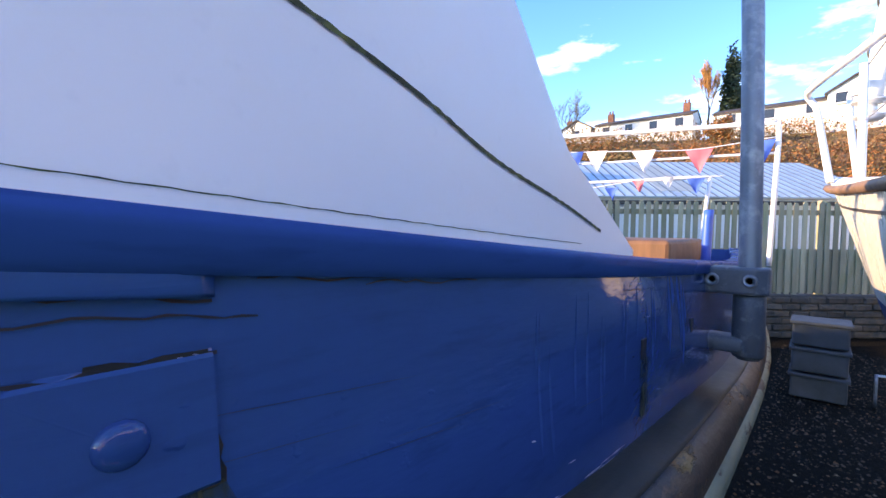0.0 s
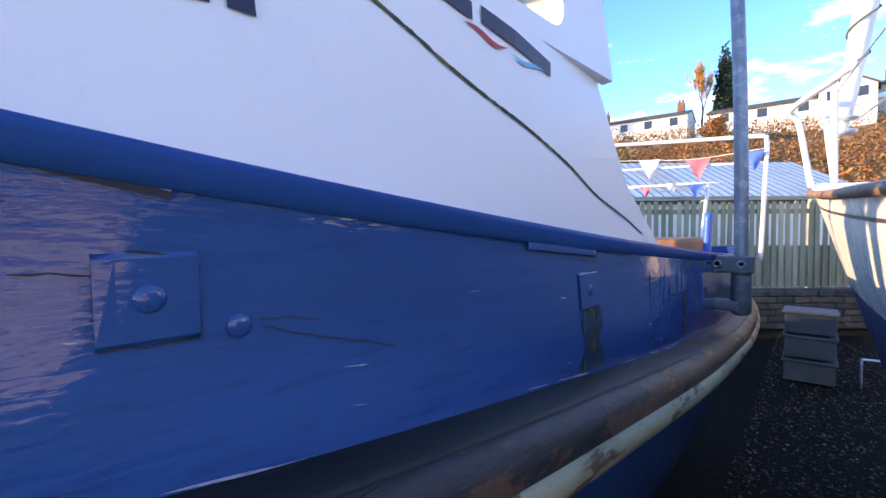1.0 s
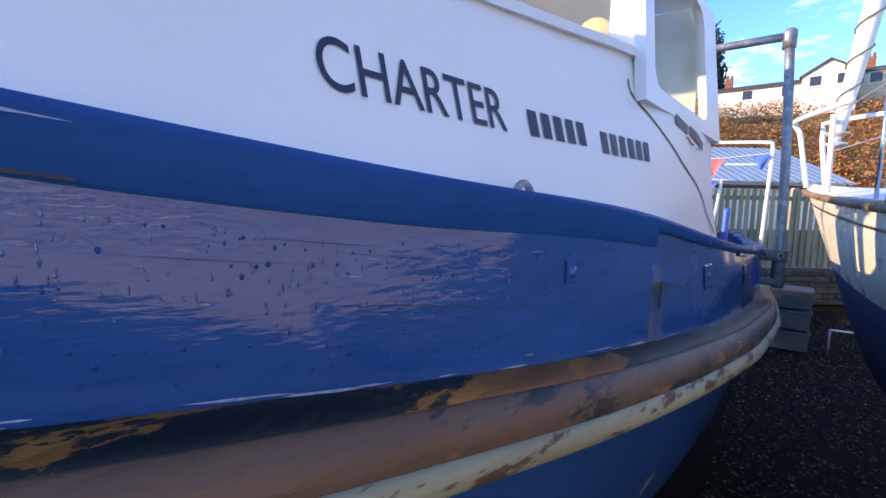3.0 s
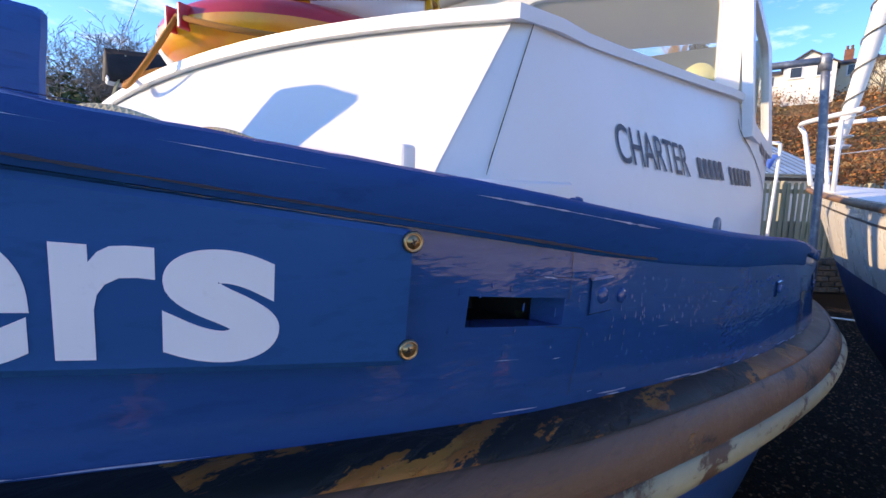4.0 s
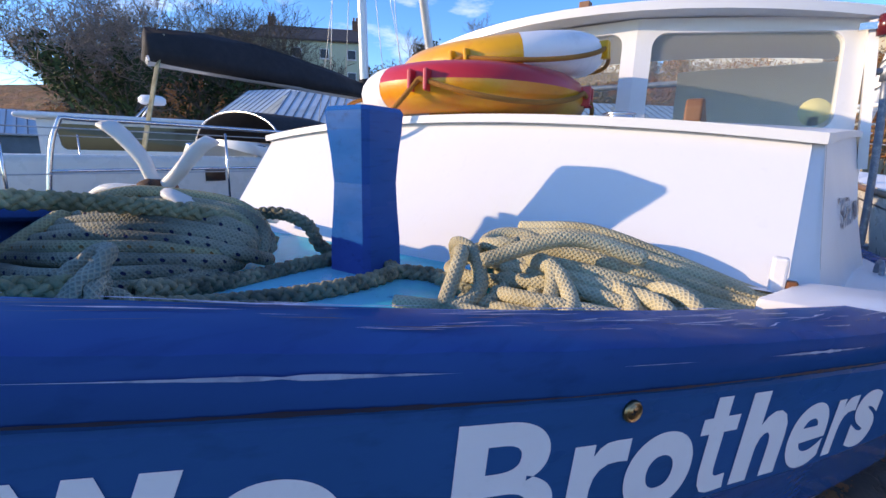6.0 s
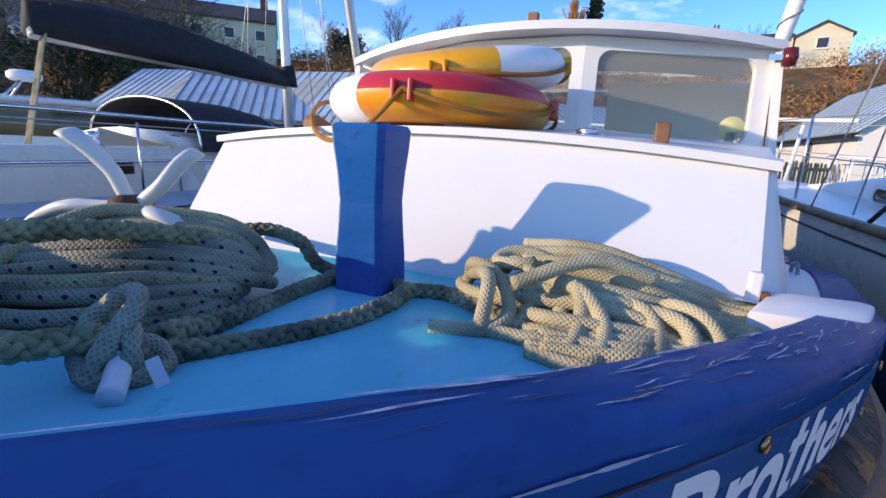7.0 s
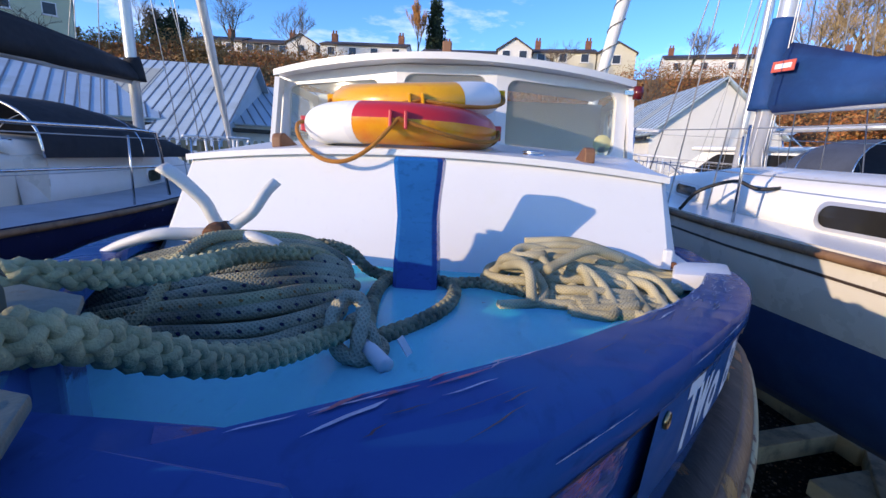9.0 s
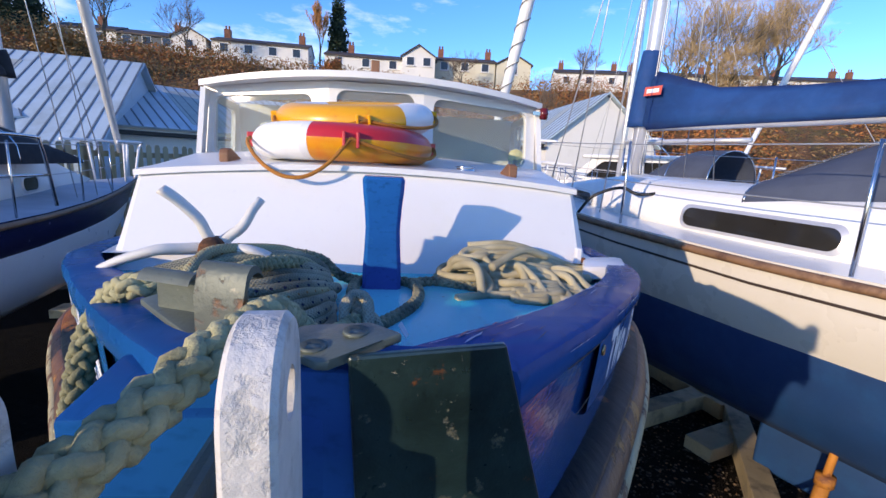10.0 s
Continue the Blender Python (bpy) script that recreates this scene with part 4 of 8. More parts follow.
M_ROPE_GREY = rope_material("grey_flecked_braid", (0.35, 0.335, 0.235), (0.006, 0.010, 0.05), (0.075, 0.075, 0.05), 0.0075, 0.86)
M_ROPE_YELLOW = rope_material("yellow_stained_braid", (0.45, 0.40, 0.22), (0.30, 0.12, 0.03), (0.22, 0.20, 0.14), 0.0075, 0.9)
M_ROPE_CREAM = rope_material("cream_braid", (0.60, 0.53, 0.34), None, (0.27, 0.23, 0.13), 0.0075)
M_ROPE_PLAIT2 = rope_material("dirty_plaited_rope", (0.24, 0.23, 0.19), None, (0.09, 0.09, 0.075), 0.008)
M_HAWSER = material("weathered_plaited_hawser_yarn", (0.42, 0.39, 0.22), 0.9, spots=(0.15, 0.145, 0.075), scale=12, cut=(0.42, 0.66), fine=420, bump=0.9, tint=0.25, bump_size=0.002)
M_ROPE_SHADE = material("shade_between_strands", (0.030, 0.032, 0.022), 0.95, fine=300, bump=0.6)
M_HAWSER_DIRTY = material("dirty_plaited_yarn", (0.30, 0.275, 0.17), 0.9, spots=(0.075, 0.08, 0.055), scale=16, cut=(0.42, 0.62), fine=420, bump=0.9, tint=0.25, bump_size=0.002)
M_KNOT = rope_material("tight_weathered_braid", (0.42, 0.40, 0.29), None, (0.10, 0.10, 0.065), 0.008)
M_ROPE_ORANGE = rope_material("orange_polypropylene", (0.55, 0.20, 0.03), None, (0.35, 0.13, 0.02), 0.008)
M_ORANGE = material("sun_faded_orange_plastic", (0.72, 0.20, 0.012), 0.32, spots=(0.80, 0.36, 0.02), scale=5, cut=(0.42, 0.62), fine=60, bump=0.1, tint=0.1, coat=0.2)
M_YELLOW = material("faded_yellow_orange_plastic", (0.80, 0.36, 0.012), 0.32, spots=(0.72, 0.17, 0.01), scale=4, cut=(0.55, 0.72), fine=60, bump=0.1, tint=0.08, coat=0.2)
M_RED = material("faded_red_plastic", (0.55, 0.022, 0.03), 0.35, spots=(0.66, 0.10, 0.015), scale=7, cut=(0.56, 0.66), fine=60, bump=0.1, tint=0.12, coat=0.2)
M_BUOY_WHITE = material("white_plastic_band", (0.78, 0.78, 0.77), 0.4, spots=(0.6, 0.6, 0.57), scale=8, cut=(0.55, 0.75), fine=80, bump=0.1, tint=0.03)
M_TAPE = material("white_tape", (0.7, 0.7, 0.72), 0.5, fine=120, bump=0.2, tint=0.05)
M_WOOD = material("bare_teak", (0.22, 0.10, 0.05), 0.6, fine=120, bump=0.4, tint=0.25, stretch=(6, 1, 1))

# stemhead platform, fairlead, cheek plate and roller
bow = thing("bow_roller", (0.0, -2.65, 2.16), "worn steel stemhead fitting with two chalky white roller cheeks", "bow roller")
plat = prism([(-0.008, -2.668), (0.003, -2.651), (0.014, -2.652), (0.052, -2.664), (0.070, -2.688), (0.072, -2.693), (0.060, -2.698), (0.038, -2.709), (0.030, -2.718), (0.022, -2.715), (0.004, -2.693), (-0.009, -2.681)], 0.0, 0.006, bevel=0.0018)
for v in plat.verts:
    v.co.z += 2.1875 + 0.16 * v.co.x
sharp(part("platform", plat, M_FITTING, bow, "grey-green steel deck plate"), 30)
part("timber_block", prism([(0.0, -2.645), (0.03, -2.652), (0.06, -2.668), (0.135, -2.668), (0.145, -2.69), (0.05, -2.706), (0.0, -2.70)], 2.06, 2.185, bevel=0.004), M_CAP, bow, "blue painted timber block", smooth=False)
for x, y in ((0.018, -2.695), (0.043, -2.681)):
    part("bolt", lathe(((0.0001, 0.001), (0.004, 0.001), (0.005, 0.0), (0.008, 0.0025), (0.009, 0.0), (0.0001, -0.004)), (x, y, 2.1938 + 0.16 * x), "Z", 16, False), M_FITTING, bow, "countersunk bolt")
sharp(part("fairlead_base", prism([(-0.178, -2.507), (-0.090, -2.605), (-0.045, -2.60), (-0.045, -2.56), (-0.10, -2.49), (-0.165, -2.475)], 2.158, 2.165, bevel=0.002), M_FITTING, bow, "steel fairlead base plate"), 30)
part("fairlead_pad", prism([(-0.172, -2.505), (-0.090, -2.597), (-0.05, -2.592), (-0.05, -2.56), (-0.10, -2.495), (-0.16, -2.48)], 2.05, 2.157, bevel=0.004), M_BLUE, bow, "blue painted timber pad", smooth=False)
U, V = Vector((0.93, -0.37, 0)), Vector((0.37, 0.93, 0))
for start, length, lip, tall in ((Vector((-0.150, -2.530, 2.165)), 0.055, -1, 0.72), (Vector((-0.088, -2.592, 2.165)), 0.046, 1, 1.05)):
    arc = [(0.0, -0.002), (0.0, 0.030)] + [(0.011 - 0.011 * math.cos(a * math.pi / 10), 0.034 + 0.016 * math.sin(a * math.pi / 10)) for a in range(1, 9)]
    horn = bmesh.new()
    rings = []
    for o in (0.0, 0.006):
        for q in (0.0, length):
            rings.append([horn.verts.new(start + U * q + V * (lip * (u - o * (1 if w < 0.035 else 0.4))) + Vector((0, 0, (w + (o if w > 0.035 else 0)) * tall))) for u, w in arc])
    n = len(arc)
    for i in range(n - 1):
        horn.faces.new((rings[0][i], rings[0][i + 1], rings[1][i + 1], rings[1][i]))
        horn.faces.new((rings[2][i], rings[2][i + 1], rings[3][i + 1], rings[3][i]))
        horn.faces.new((rings[0][i], rings[0][i + 1], rings[2][i + 1], rings[2][i]))
        horn.faces.new((rings[1][i], rings[1][i + 1], rings[3][i + 1], rings[3][i]))
    for k in (0, n - 1):
        horn.faces.new((rings[0][k], rings[1][k], rings[3][k], rings[2][k]))
    sharp(part("fairlead_horn", horn, M_FITTING, bow, "curved fairlead horn, green paint worn"), 50)
plate = bmesh.new()
pts = [Vector(p) for p in ((0.040, -2.712, 2.198), (0.134, -2.712, 2.206), (0.215, -2.70, 1.93), (0.055, -2.715, 1.93))]
nrm = Vector((0.05, -1, 0.02)).normalized() * 0.007
lo, hi = [plate.verts.new(p) for p in pts], [plate.verts.new(p - nrm) for p in pts]
plate.faces.new(lo), plate.faces.new(hi[::-1])
for i in range(4):
    plate.faces.new((lo[i], hi[i], hi[(i + 1) % 4], lo[(i + 1) % 4]))
bmesh.ops.bevel(plate, geom=plate.edges[:], offset=0.002, segments=2, affect="EDGES", profile=0.5)
part("cheek_plate", plate, M_PLATE, bow, "dark green chipped steel plate", smooth=False)
def cheek(x, y, z, turn, R=0.027, hole=0.0092, drop=0.105, half_t=0.0082):
    """A thick upright plate with a rounded head and a hole through it."""
    bm = bmesh.new()
    rings = []
    n = 48

    def outline(inset):
        out = []
        for k in range(n):
            a = 2 * math.pi * k / n
            c, q = math.cos(a), math.sin(a)
            t = R if q >= 0 else min(R / max(abs(c), 1e-6), drop / abs(q))
            out.append((c * (t - inset), q * (t - inset)))
        return out

    for pts, px in ((outline(0.0022), -half_t), (outline(0.0), -half_t + 0.002), (outline(0.0), half_t - 0.002), (outline(0.0022), half_t)):
        rings.append([bm.verts.new((px, p, q)) for p, q in pts])
    for px in (half_t, -half_t):
        rings.append([bm.verts.new((px, hole * math.cos(2 * math.pi * k / n), hole * math.sin(2 * math.pi * k / n))) for k in range(n)])
    for i in range(6):
        a, b = rings[i], rings[(i + 1) % 6]
        for k in range(n):
            bm.faces.new((a[k], a[(k + 1) % n], b[(k + 1) % n], b[k]))
    bm.transform(Matrix.Translation((x, y, z)) @ Matrix.Rotation(radians(turn), 4, "Z"))
    return bm


for x, y, z, turn in ((0.0226, -2.8148, 2.2338, 4), (-0.0923, -2.8053, 2.2053, -6)):
    sharp(part("roller_cheek", cheek(x, y, z, turn), M_ROLLER, bow, "chalky white rounded roller cheek with a centre hole"), 35)
part("roller_arm", box(-0.03, -0.018, -2.80, -2.66, 2.13, 2.165, 0.004), M_FITTING, bow, smooth=False)

bow.location += Vector((0.006, 0.013, 0.012))

# folding grapnel anchor
anchor = thing("grapnel_anchor", (-0.32, -1.95, 2.02), "white painted folding grapnel anchor with rusty crown, lying on deck", "anchor")
for tip, mid in (((-0.376, -2.011, 2.244), (-0.322, -1.981, 2.182)), ((-0.217, -1.900, 2.220), (-0.245, -1.943, 2.165)),
                 ((-0.492, -2.018, 2.083), (-0.39, -2.01, 2.122)), ((-0.178, -1.962, 2.096), (-0.225, -1.975, 2.120))):
    c, t, m = Vector((-0.298, -1.966, 2.120)), Vector(tip), Vector(mid)
    arm = tube([c, c.lerp(m, 0.6), m, m.lerp(t, 0.6) + Vector((0, 0, 0.004)), t], 0.0125, 10, 0.012, taper=lambda f: 1.0 - 0.25 * f)
    for v in arm.verts:
        f = min(1.0, max(0.0, (v.co - c).length / (t - c).length))
        v.co.y += (v.co.y - (c.y + (t.y - c.y) * f)) * (1.3 * f * f)
    part("fluke", arm, M_ANCHOR, anchor)
part("crown", lathe(((0.0001, -0.03), (0.022, -0.03), (0.027, -0.015), (0.024, 0.02), (0.016, 0.032), (0.0001, 0.032)), (-0.298, -1.968, 2.119), "Y", 14, False), M_RUST, anchor, "rusty crown casting")
part("shank", tube([(-0.29, -1.966, 2.117), (-0.34, -1.78, 2.06), (-0.42, -1.63, 2.02)], 0.013, 10, 0.03), M_ANCHOR, anchor)
part("collar", lathe([(0.026 + 0.008 * math.cos(a * math.pi / 4), 0.008 * math.sin(a * math.pi / 4)) for a in range(8)], (-0.303, -2.0, 2.082), "Y", 18), M_RUST, anchor)


def plaited(pts, r, mat, parent, label="", pitch=None, step=0.0035, seg=9, name="line"):
    """A plaited rope: a core with eight strands that wind round it, four each way, over and under one another."""
    if name == "knot":
        return part(name, tube(pts, r, 18, 0.0025, plait=0.17, pitch=r * 3.4), M_KNOT, parent, label)
    core = smooth_path(pts, step)
    pitch = pitch or r * 6.6
    run, side, s = [], None, 0.0
    for i, p in enumerate(core):
        d = (core[min(i + 1, len(core) - 1)] - core[max(i - 1, 0)]).normalized()
        side = d.orthogonal().normalized() if side is None else (side - d * side.dot(d)).normalized()
        s += (p - core[i - 1]).length if i else 0
        run.append((p, side, d.cross(side), s))
    # near-black core: the shade in the gaps between strands is its colour
    line = part(name, tube(core, r * 0.60, 8, step, raw=True), M_ROPE_SHADE, parent, label)
    for k in range(8):
        way = 1 if k < 4 else -1
        strand = []
        for p, u, v, q in run:
            a = way * 2 * math.pi * q / pitch + (k % 4) * math.pi / 2
            w = r * (0.64 + 0.25 * way * math.cos(4 * a)) * (1 + 0.03 * math.sin(q * 41 + k))
            strand.append(p + (u * math.cos(a) + v * math.sin(a)) * w)
        part("strand", tube(strand, r * 0.40, seg, step, raw=True, lay=True, pitch=r * 1.1), mat, line)
    return line


def hank(name, label, mats):
    """A long hank of braided line: turns side by side that run across the deck, heaped towards the back."""
    rnd = random.Random(4)
    ob = thing(name, (-0.33, -2.03, 1.99), label, "rope")
    r = 0.0122
    blend = lambda a, b, k: Vector(a).lerp(Vector(b), k)  # noqa: E731
    for i in range(19):
        low = i >= 12
        k = (i - 12) / 6 if low else i / 11
        hump = math.sin(math.pi * min(1.0, 0.22 + 0.78 * k)) ** 0.8
        up, inset = (-0.026 if low else 0.0), (0.012 if low else 0.0)
        w = lambda a=0.009: Vector((rnd.uniform(-a, a), rnd.uniform(-a, a), rnd.uniform(-0.002, 0.002)))  # noqa: E731
        far = blend((-0.50, -2.06, 2.02), (-0.36, -2.24, 2.008), k) + w(0.012)
        left = blend((-0.40, -2.05, 2.055), (-0.24, -2.235, 2.010), k) + Vector((0, 0, 0.030 * hump + up)) + w()
        mid = blend((-0.275, -1.985, 2.078), (-0.115, -2.205, 2.012), k) + Vector((inset, 0, 0.040 * hump + up)) + w()
        fore = blend((-0.165, -1.905, 2.072), (-0.060, -2.125, 2.012), k) + Vector((inset, 0, 0.034 * hump + up)) + w()
        bend = blend((-0.095, -1.880, 2.055), (-0.048, -2.03, 2.010), k) + Vector((0, 0, 0.014 * hump + up * 0.5)) + w(0.009)
        back = blend((-0.085, -1.905, 2.024), (-0.075, -1.985, 2.008), k) + w(0.012)
        pts = [far, left, mid, fore, bend, back, blend((-0.16, -1.98, 2.010), (-0.14, -2.06, 2.006), k) + w(0.012), blend((-0.30, -2.06, 2.008), (-0.24, -2.14, 2.006), k) + w(0.015), blend((-0.44, -2.09, 2.008), (-0.36, -2.18, 2.006), k) + w(0.015)]
        for p in pts:
            p.z = max(p.z, 2.004)
        part("turn", tube(pts, r, 12, 0.008, closed=True), mats[i % len(mats)], ob)
    part("turn", tube([(-0.36, -2.17, 2.03), (-0.365, -2.205, 2.016), (-0.335, -2.225, 2.014), (-0.285, -2.195, 2.045), (-0.295, -2.11, 2.094), (-0.285, -2.03, 2.122), (-0.235, -1.96, 2.118), (-0.16, -1.895, 2.10), (-0.10, -1.88, 2.06), (-0.08, -1.91, 2.02)], r, 12, 0.008), mats[2], ob)
    part("turn", tube([(-0.06, -1.90, 2.01), (-0.045, -1.95, 2.03), (-0.065, -1.985, 2.04), (-0.10, -1.97, 2.03), (-0.09, -1.93, 2.012)], r, 12, 0.008), mats[0], ob)
    return ob


def heap(name, label, mat, centre):
    """A loose heap of one thick line: a whorl, upright bights over it, and long bights trailing to one side."""
    rnd = random.Random(12)
    ob = thing(name, centre, label, "rope")
    cx, cy, cz = centre
    r = 0.0112
    whorl = []
    for i in range(30):
        a, q = 2.2 + i * 0.55, i / 29
        rr = 0.105 - 0.075 * q
        whorl.append((cx - 0.085 + rr * 1.05 * math.cos(a), cy + 0.02 + rr * 0.75 * math.sin(a), cz + r + 0.012 + 0.062 * q + 0.02 * max(0, math.sin(a))))
    part("line", tube(whorl, r, 12, 0.008), mat, ob)
    for i in range(9):
        x0, w, h = cx - 0.12 + 0.036 * i + rnd.uniform(-0.01, 0.01), rnd.uniform(0.032, 0.055), rnd.uniform(0.062, 0.088) * (1 - 0.04 * i)
        y0, t = cy + rnd.uniform(-0.03, 0.05), rnd.uniform(-0.5, 0.5)
        part("bight", tube([(x0 - w - 0.03, y0 + 0.06, cz + r), (x0 - w, y0 + 0.01, cz + h * 0.6), (x0 - w * 0.4 + t * 0.03, y0 - 0.015, cz + h), (x0 + w * 0.5 + t * 0.03, y0 - 0.035, cz + h * 0.93), (x0 + w, y0 - 0.075, cz + h * 0.45),
                            (x0 + w * 0.7, y0 - 0.12 - 0.01 * i, cz + r + 0.004), (x0 - 0.02 + t * 0.06, y0 - 0.13 + 0.04 * t, cz + r)], r, 12, 0.008), mat, ob)
    for i in range(9):
        f = i / 8
        y0, z0 = cy + 0.085 - 0.20 * f, cz + 0.085 * (1 - f) ** 0.8 + r
        xr = cx + 0.32 - 0.16 * f + rnd.uniform(-0.02, 0.02)
        yr = cy + 0.14 - 0.20 * f
        part("bight", tube([(cx - 0.10 + 0.05 * f, y0 + 0.01, z0), (cx + 0.02, y0 + rnd.uniform(-0.015, 0.015), z0 + 0.008), (cx + 0.13, y0 * 0.6 + yr * 0.4, z0 * 0.75 + (cz + r) * 0.25), (xr - 0.06, yr + 0.012, cz + r + 0.02 * (1 - f)),
                            (xr, yr, cz + r + 0.012 * (1 - f)), (xr + 0.008, yr - 0.03, cz + r + 0.006), (xr - 0.05, yr - 0.04, cz + r + 0.004), (cx + 0.10, y0 - 0.04, cz + r + 0.012), (cx - 0.01, y0 - 0.06, cz + r + 0.006)], r, 12, 0.008), mat, ob)
    for a, b, c in (((-0.07, -0.10, 0.075), (0.03, -0.035, 0.11), (0.12, 0.015, 0.085)), ((-0.02, -0.13, 0.02), (0.08, -0.14, 0.02), (0.2, -0.125, 0.014)), ((-0.03, -0.16, 0.012), (0.05, -0.175, 0.012), (0.13, -0.165, 0.012)), ((-0.16, -0.02, 0.06), (-0.11, -0.09, 0.075), (-0.10, -0.15, 0.014))):
        part("bight", tube([(cx + p[0], cy + p[1], cz + max(r, p[2])) for p in (a, b, c)], r, 12, 0.008), mat, ob)
    return ob


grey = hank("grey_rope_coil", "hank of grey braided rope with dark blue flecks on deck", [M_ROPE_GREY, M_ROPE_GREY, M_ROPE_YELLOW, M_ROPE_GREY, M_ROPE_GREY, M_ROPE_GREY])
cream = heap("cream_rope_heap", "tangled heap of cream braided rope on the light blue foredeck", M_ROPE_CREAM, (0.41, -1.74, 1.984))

haw = thing("mooring_hawser", (0.03, -2.2, 2.0), "weathered grey plaited mooring hawser knotted and led over the bow", "rope")
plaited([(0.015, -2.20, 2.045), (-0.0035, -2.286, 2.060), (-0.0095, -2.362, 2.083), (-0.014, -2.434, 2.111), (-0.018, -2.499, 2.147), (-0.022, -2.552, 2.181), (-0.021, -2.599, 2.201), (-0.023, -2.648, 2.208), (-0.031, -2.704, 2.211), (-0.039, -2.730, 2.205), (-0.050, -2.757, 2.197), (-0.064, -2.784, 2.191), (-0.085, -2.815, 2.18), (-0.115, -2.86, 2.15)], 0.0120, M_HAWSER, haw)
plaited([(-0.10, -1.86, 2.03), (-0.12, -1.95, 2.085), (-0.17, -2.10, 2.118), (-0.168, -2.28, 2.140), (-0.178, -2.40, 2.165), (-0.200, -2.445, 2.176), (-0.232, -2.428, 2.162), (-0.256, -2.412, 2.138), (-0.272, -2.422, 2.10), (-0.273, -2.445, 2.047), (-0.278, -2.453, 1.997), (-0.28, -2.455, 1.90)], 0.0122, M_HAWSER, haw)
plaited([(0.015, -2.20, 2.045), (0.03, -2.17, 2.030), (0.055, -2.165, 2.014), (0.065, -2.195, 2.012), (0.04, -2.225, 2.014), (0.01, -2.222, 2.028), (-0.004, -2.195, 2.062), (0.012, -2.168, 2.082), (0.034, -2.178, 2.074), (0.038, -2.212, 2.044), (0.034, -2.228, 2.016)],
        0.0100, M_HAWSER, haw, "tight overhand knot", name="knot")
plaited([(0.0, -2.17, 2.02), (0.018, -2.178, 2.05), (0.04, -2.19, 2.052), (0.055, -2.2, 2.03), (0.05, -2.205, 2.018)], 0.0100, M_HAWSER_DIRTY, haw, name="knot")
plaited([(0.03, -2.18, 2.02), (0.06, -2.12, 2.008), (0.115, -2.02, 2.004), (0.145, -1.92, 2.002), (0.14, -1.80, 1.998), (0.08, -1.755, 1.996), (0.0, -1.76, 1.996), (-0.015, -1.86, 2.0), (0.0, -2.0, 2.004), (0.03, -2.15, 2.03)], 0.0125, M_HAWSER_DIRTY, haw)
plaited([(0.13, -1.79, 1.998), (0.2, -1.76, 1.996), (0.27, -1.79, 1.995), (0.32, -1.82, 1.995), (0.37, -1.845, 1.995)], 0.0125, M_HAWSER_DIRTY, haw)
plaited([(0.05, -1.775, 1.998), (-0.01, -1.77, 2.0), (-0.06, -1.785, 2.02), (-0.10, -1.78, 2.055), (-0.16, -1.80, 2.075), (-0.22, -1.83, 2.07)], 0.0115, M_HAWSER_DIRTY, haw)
rnd = random.Random(3)
fray = bmesh.new()
for i in range(26):
    a = Vector((0.365, -1.843, 1.995))
    d = Vector((rnd.uniform(0.5, 1), rnd.uniform(-0.9, 0.2), rnd.uniform(-0.2, 0.5))).normalized() * rnd.uniform(0.015, 0.035)
    join_into(fray, tube([a, a + d * 0.5, a + d], 0.0012, 4, 0.008))
part("frayed_end", fray, M_ROPE_CREAM, haw, "frayed pale strands")
part("whipped_end", tube([(0.045, -2.205, 2.026), (0.065, -2.222, 2.019), (0.082, -2.238, 2.014)], 0.0115, 14, 0.006), M_TAPE, haw, "white taped rope end")
part("tape_tail", box(-0.014, 0.014, -0.006, 0.006, -0.001, 0.001, m=Matrix.Translation((0.100, -2.205, 2.030)) @ Matrix.Rotation(radians(60), 4, "Y") @ Matrix.Rotation(radians(30), 4, "X")), M_TAPE, haw, smooth=False)


# lifebuoys
def lifebuoy(place, tilt, start, mats, label, size=1.0):
    ob = thing("lifebuoy", place, label, "lifebuoy", "stacked lifebuoys")
    m = Matrix.Translation(place) @ tilt @ Matrix.Scale(size, 4)
    for a0, a1, mat, nm in mats:
        k = max(4, int(abs(a1 - a0) / 6))
        big = 1.0 if nm == "body" else 1.006
        halves = ((0, 360, mat),) if mat is not M_RED else ((8, 180, mat), (180, 368, M_ORANGE))
        for b0, b1, shade in halves:
            n = 20 if len(halves) == 1 else 11
            rows = []
            for i in range(k + 1):
                a = radians(a0 + (a1 - a0) * i / k + start)
                rows.append([Vector(((0.262 + 0.078 * big * math.cos(b)) * math.cos(a), (0.262 + 0.078 * big * math.cos(b)) * math.sin(a), 0.064 * big * math.sin(b))) for b in [radians(b0 + (b1 - b0) * j / (n if len(halves) == 1 else n - 1)) for j in range(n)]])
            bm = grid_surface(rows, close_u=len(halves) == 1)
            bm.transform(m)
            part(nm, bm, shade, ob)
    for a in (0, 90, 180, 270):
        q = radians(a + start + 8)
        for d in (-0.022, 0.022):
            e = bmesh.new()
            join_into(e, box(-0.02, 0.022, -0.005, 0.005, -0.026, 0.026, 0.003))
            e.transform(m @ Matrix.Rotation(q, 4, "Z") @ Matrix.Translation((0.335, d, 0.004)))
            part("rope_lug", e, mats[0][2], ob, smooth=False)
    return ob, m


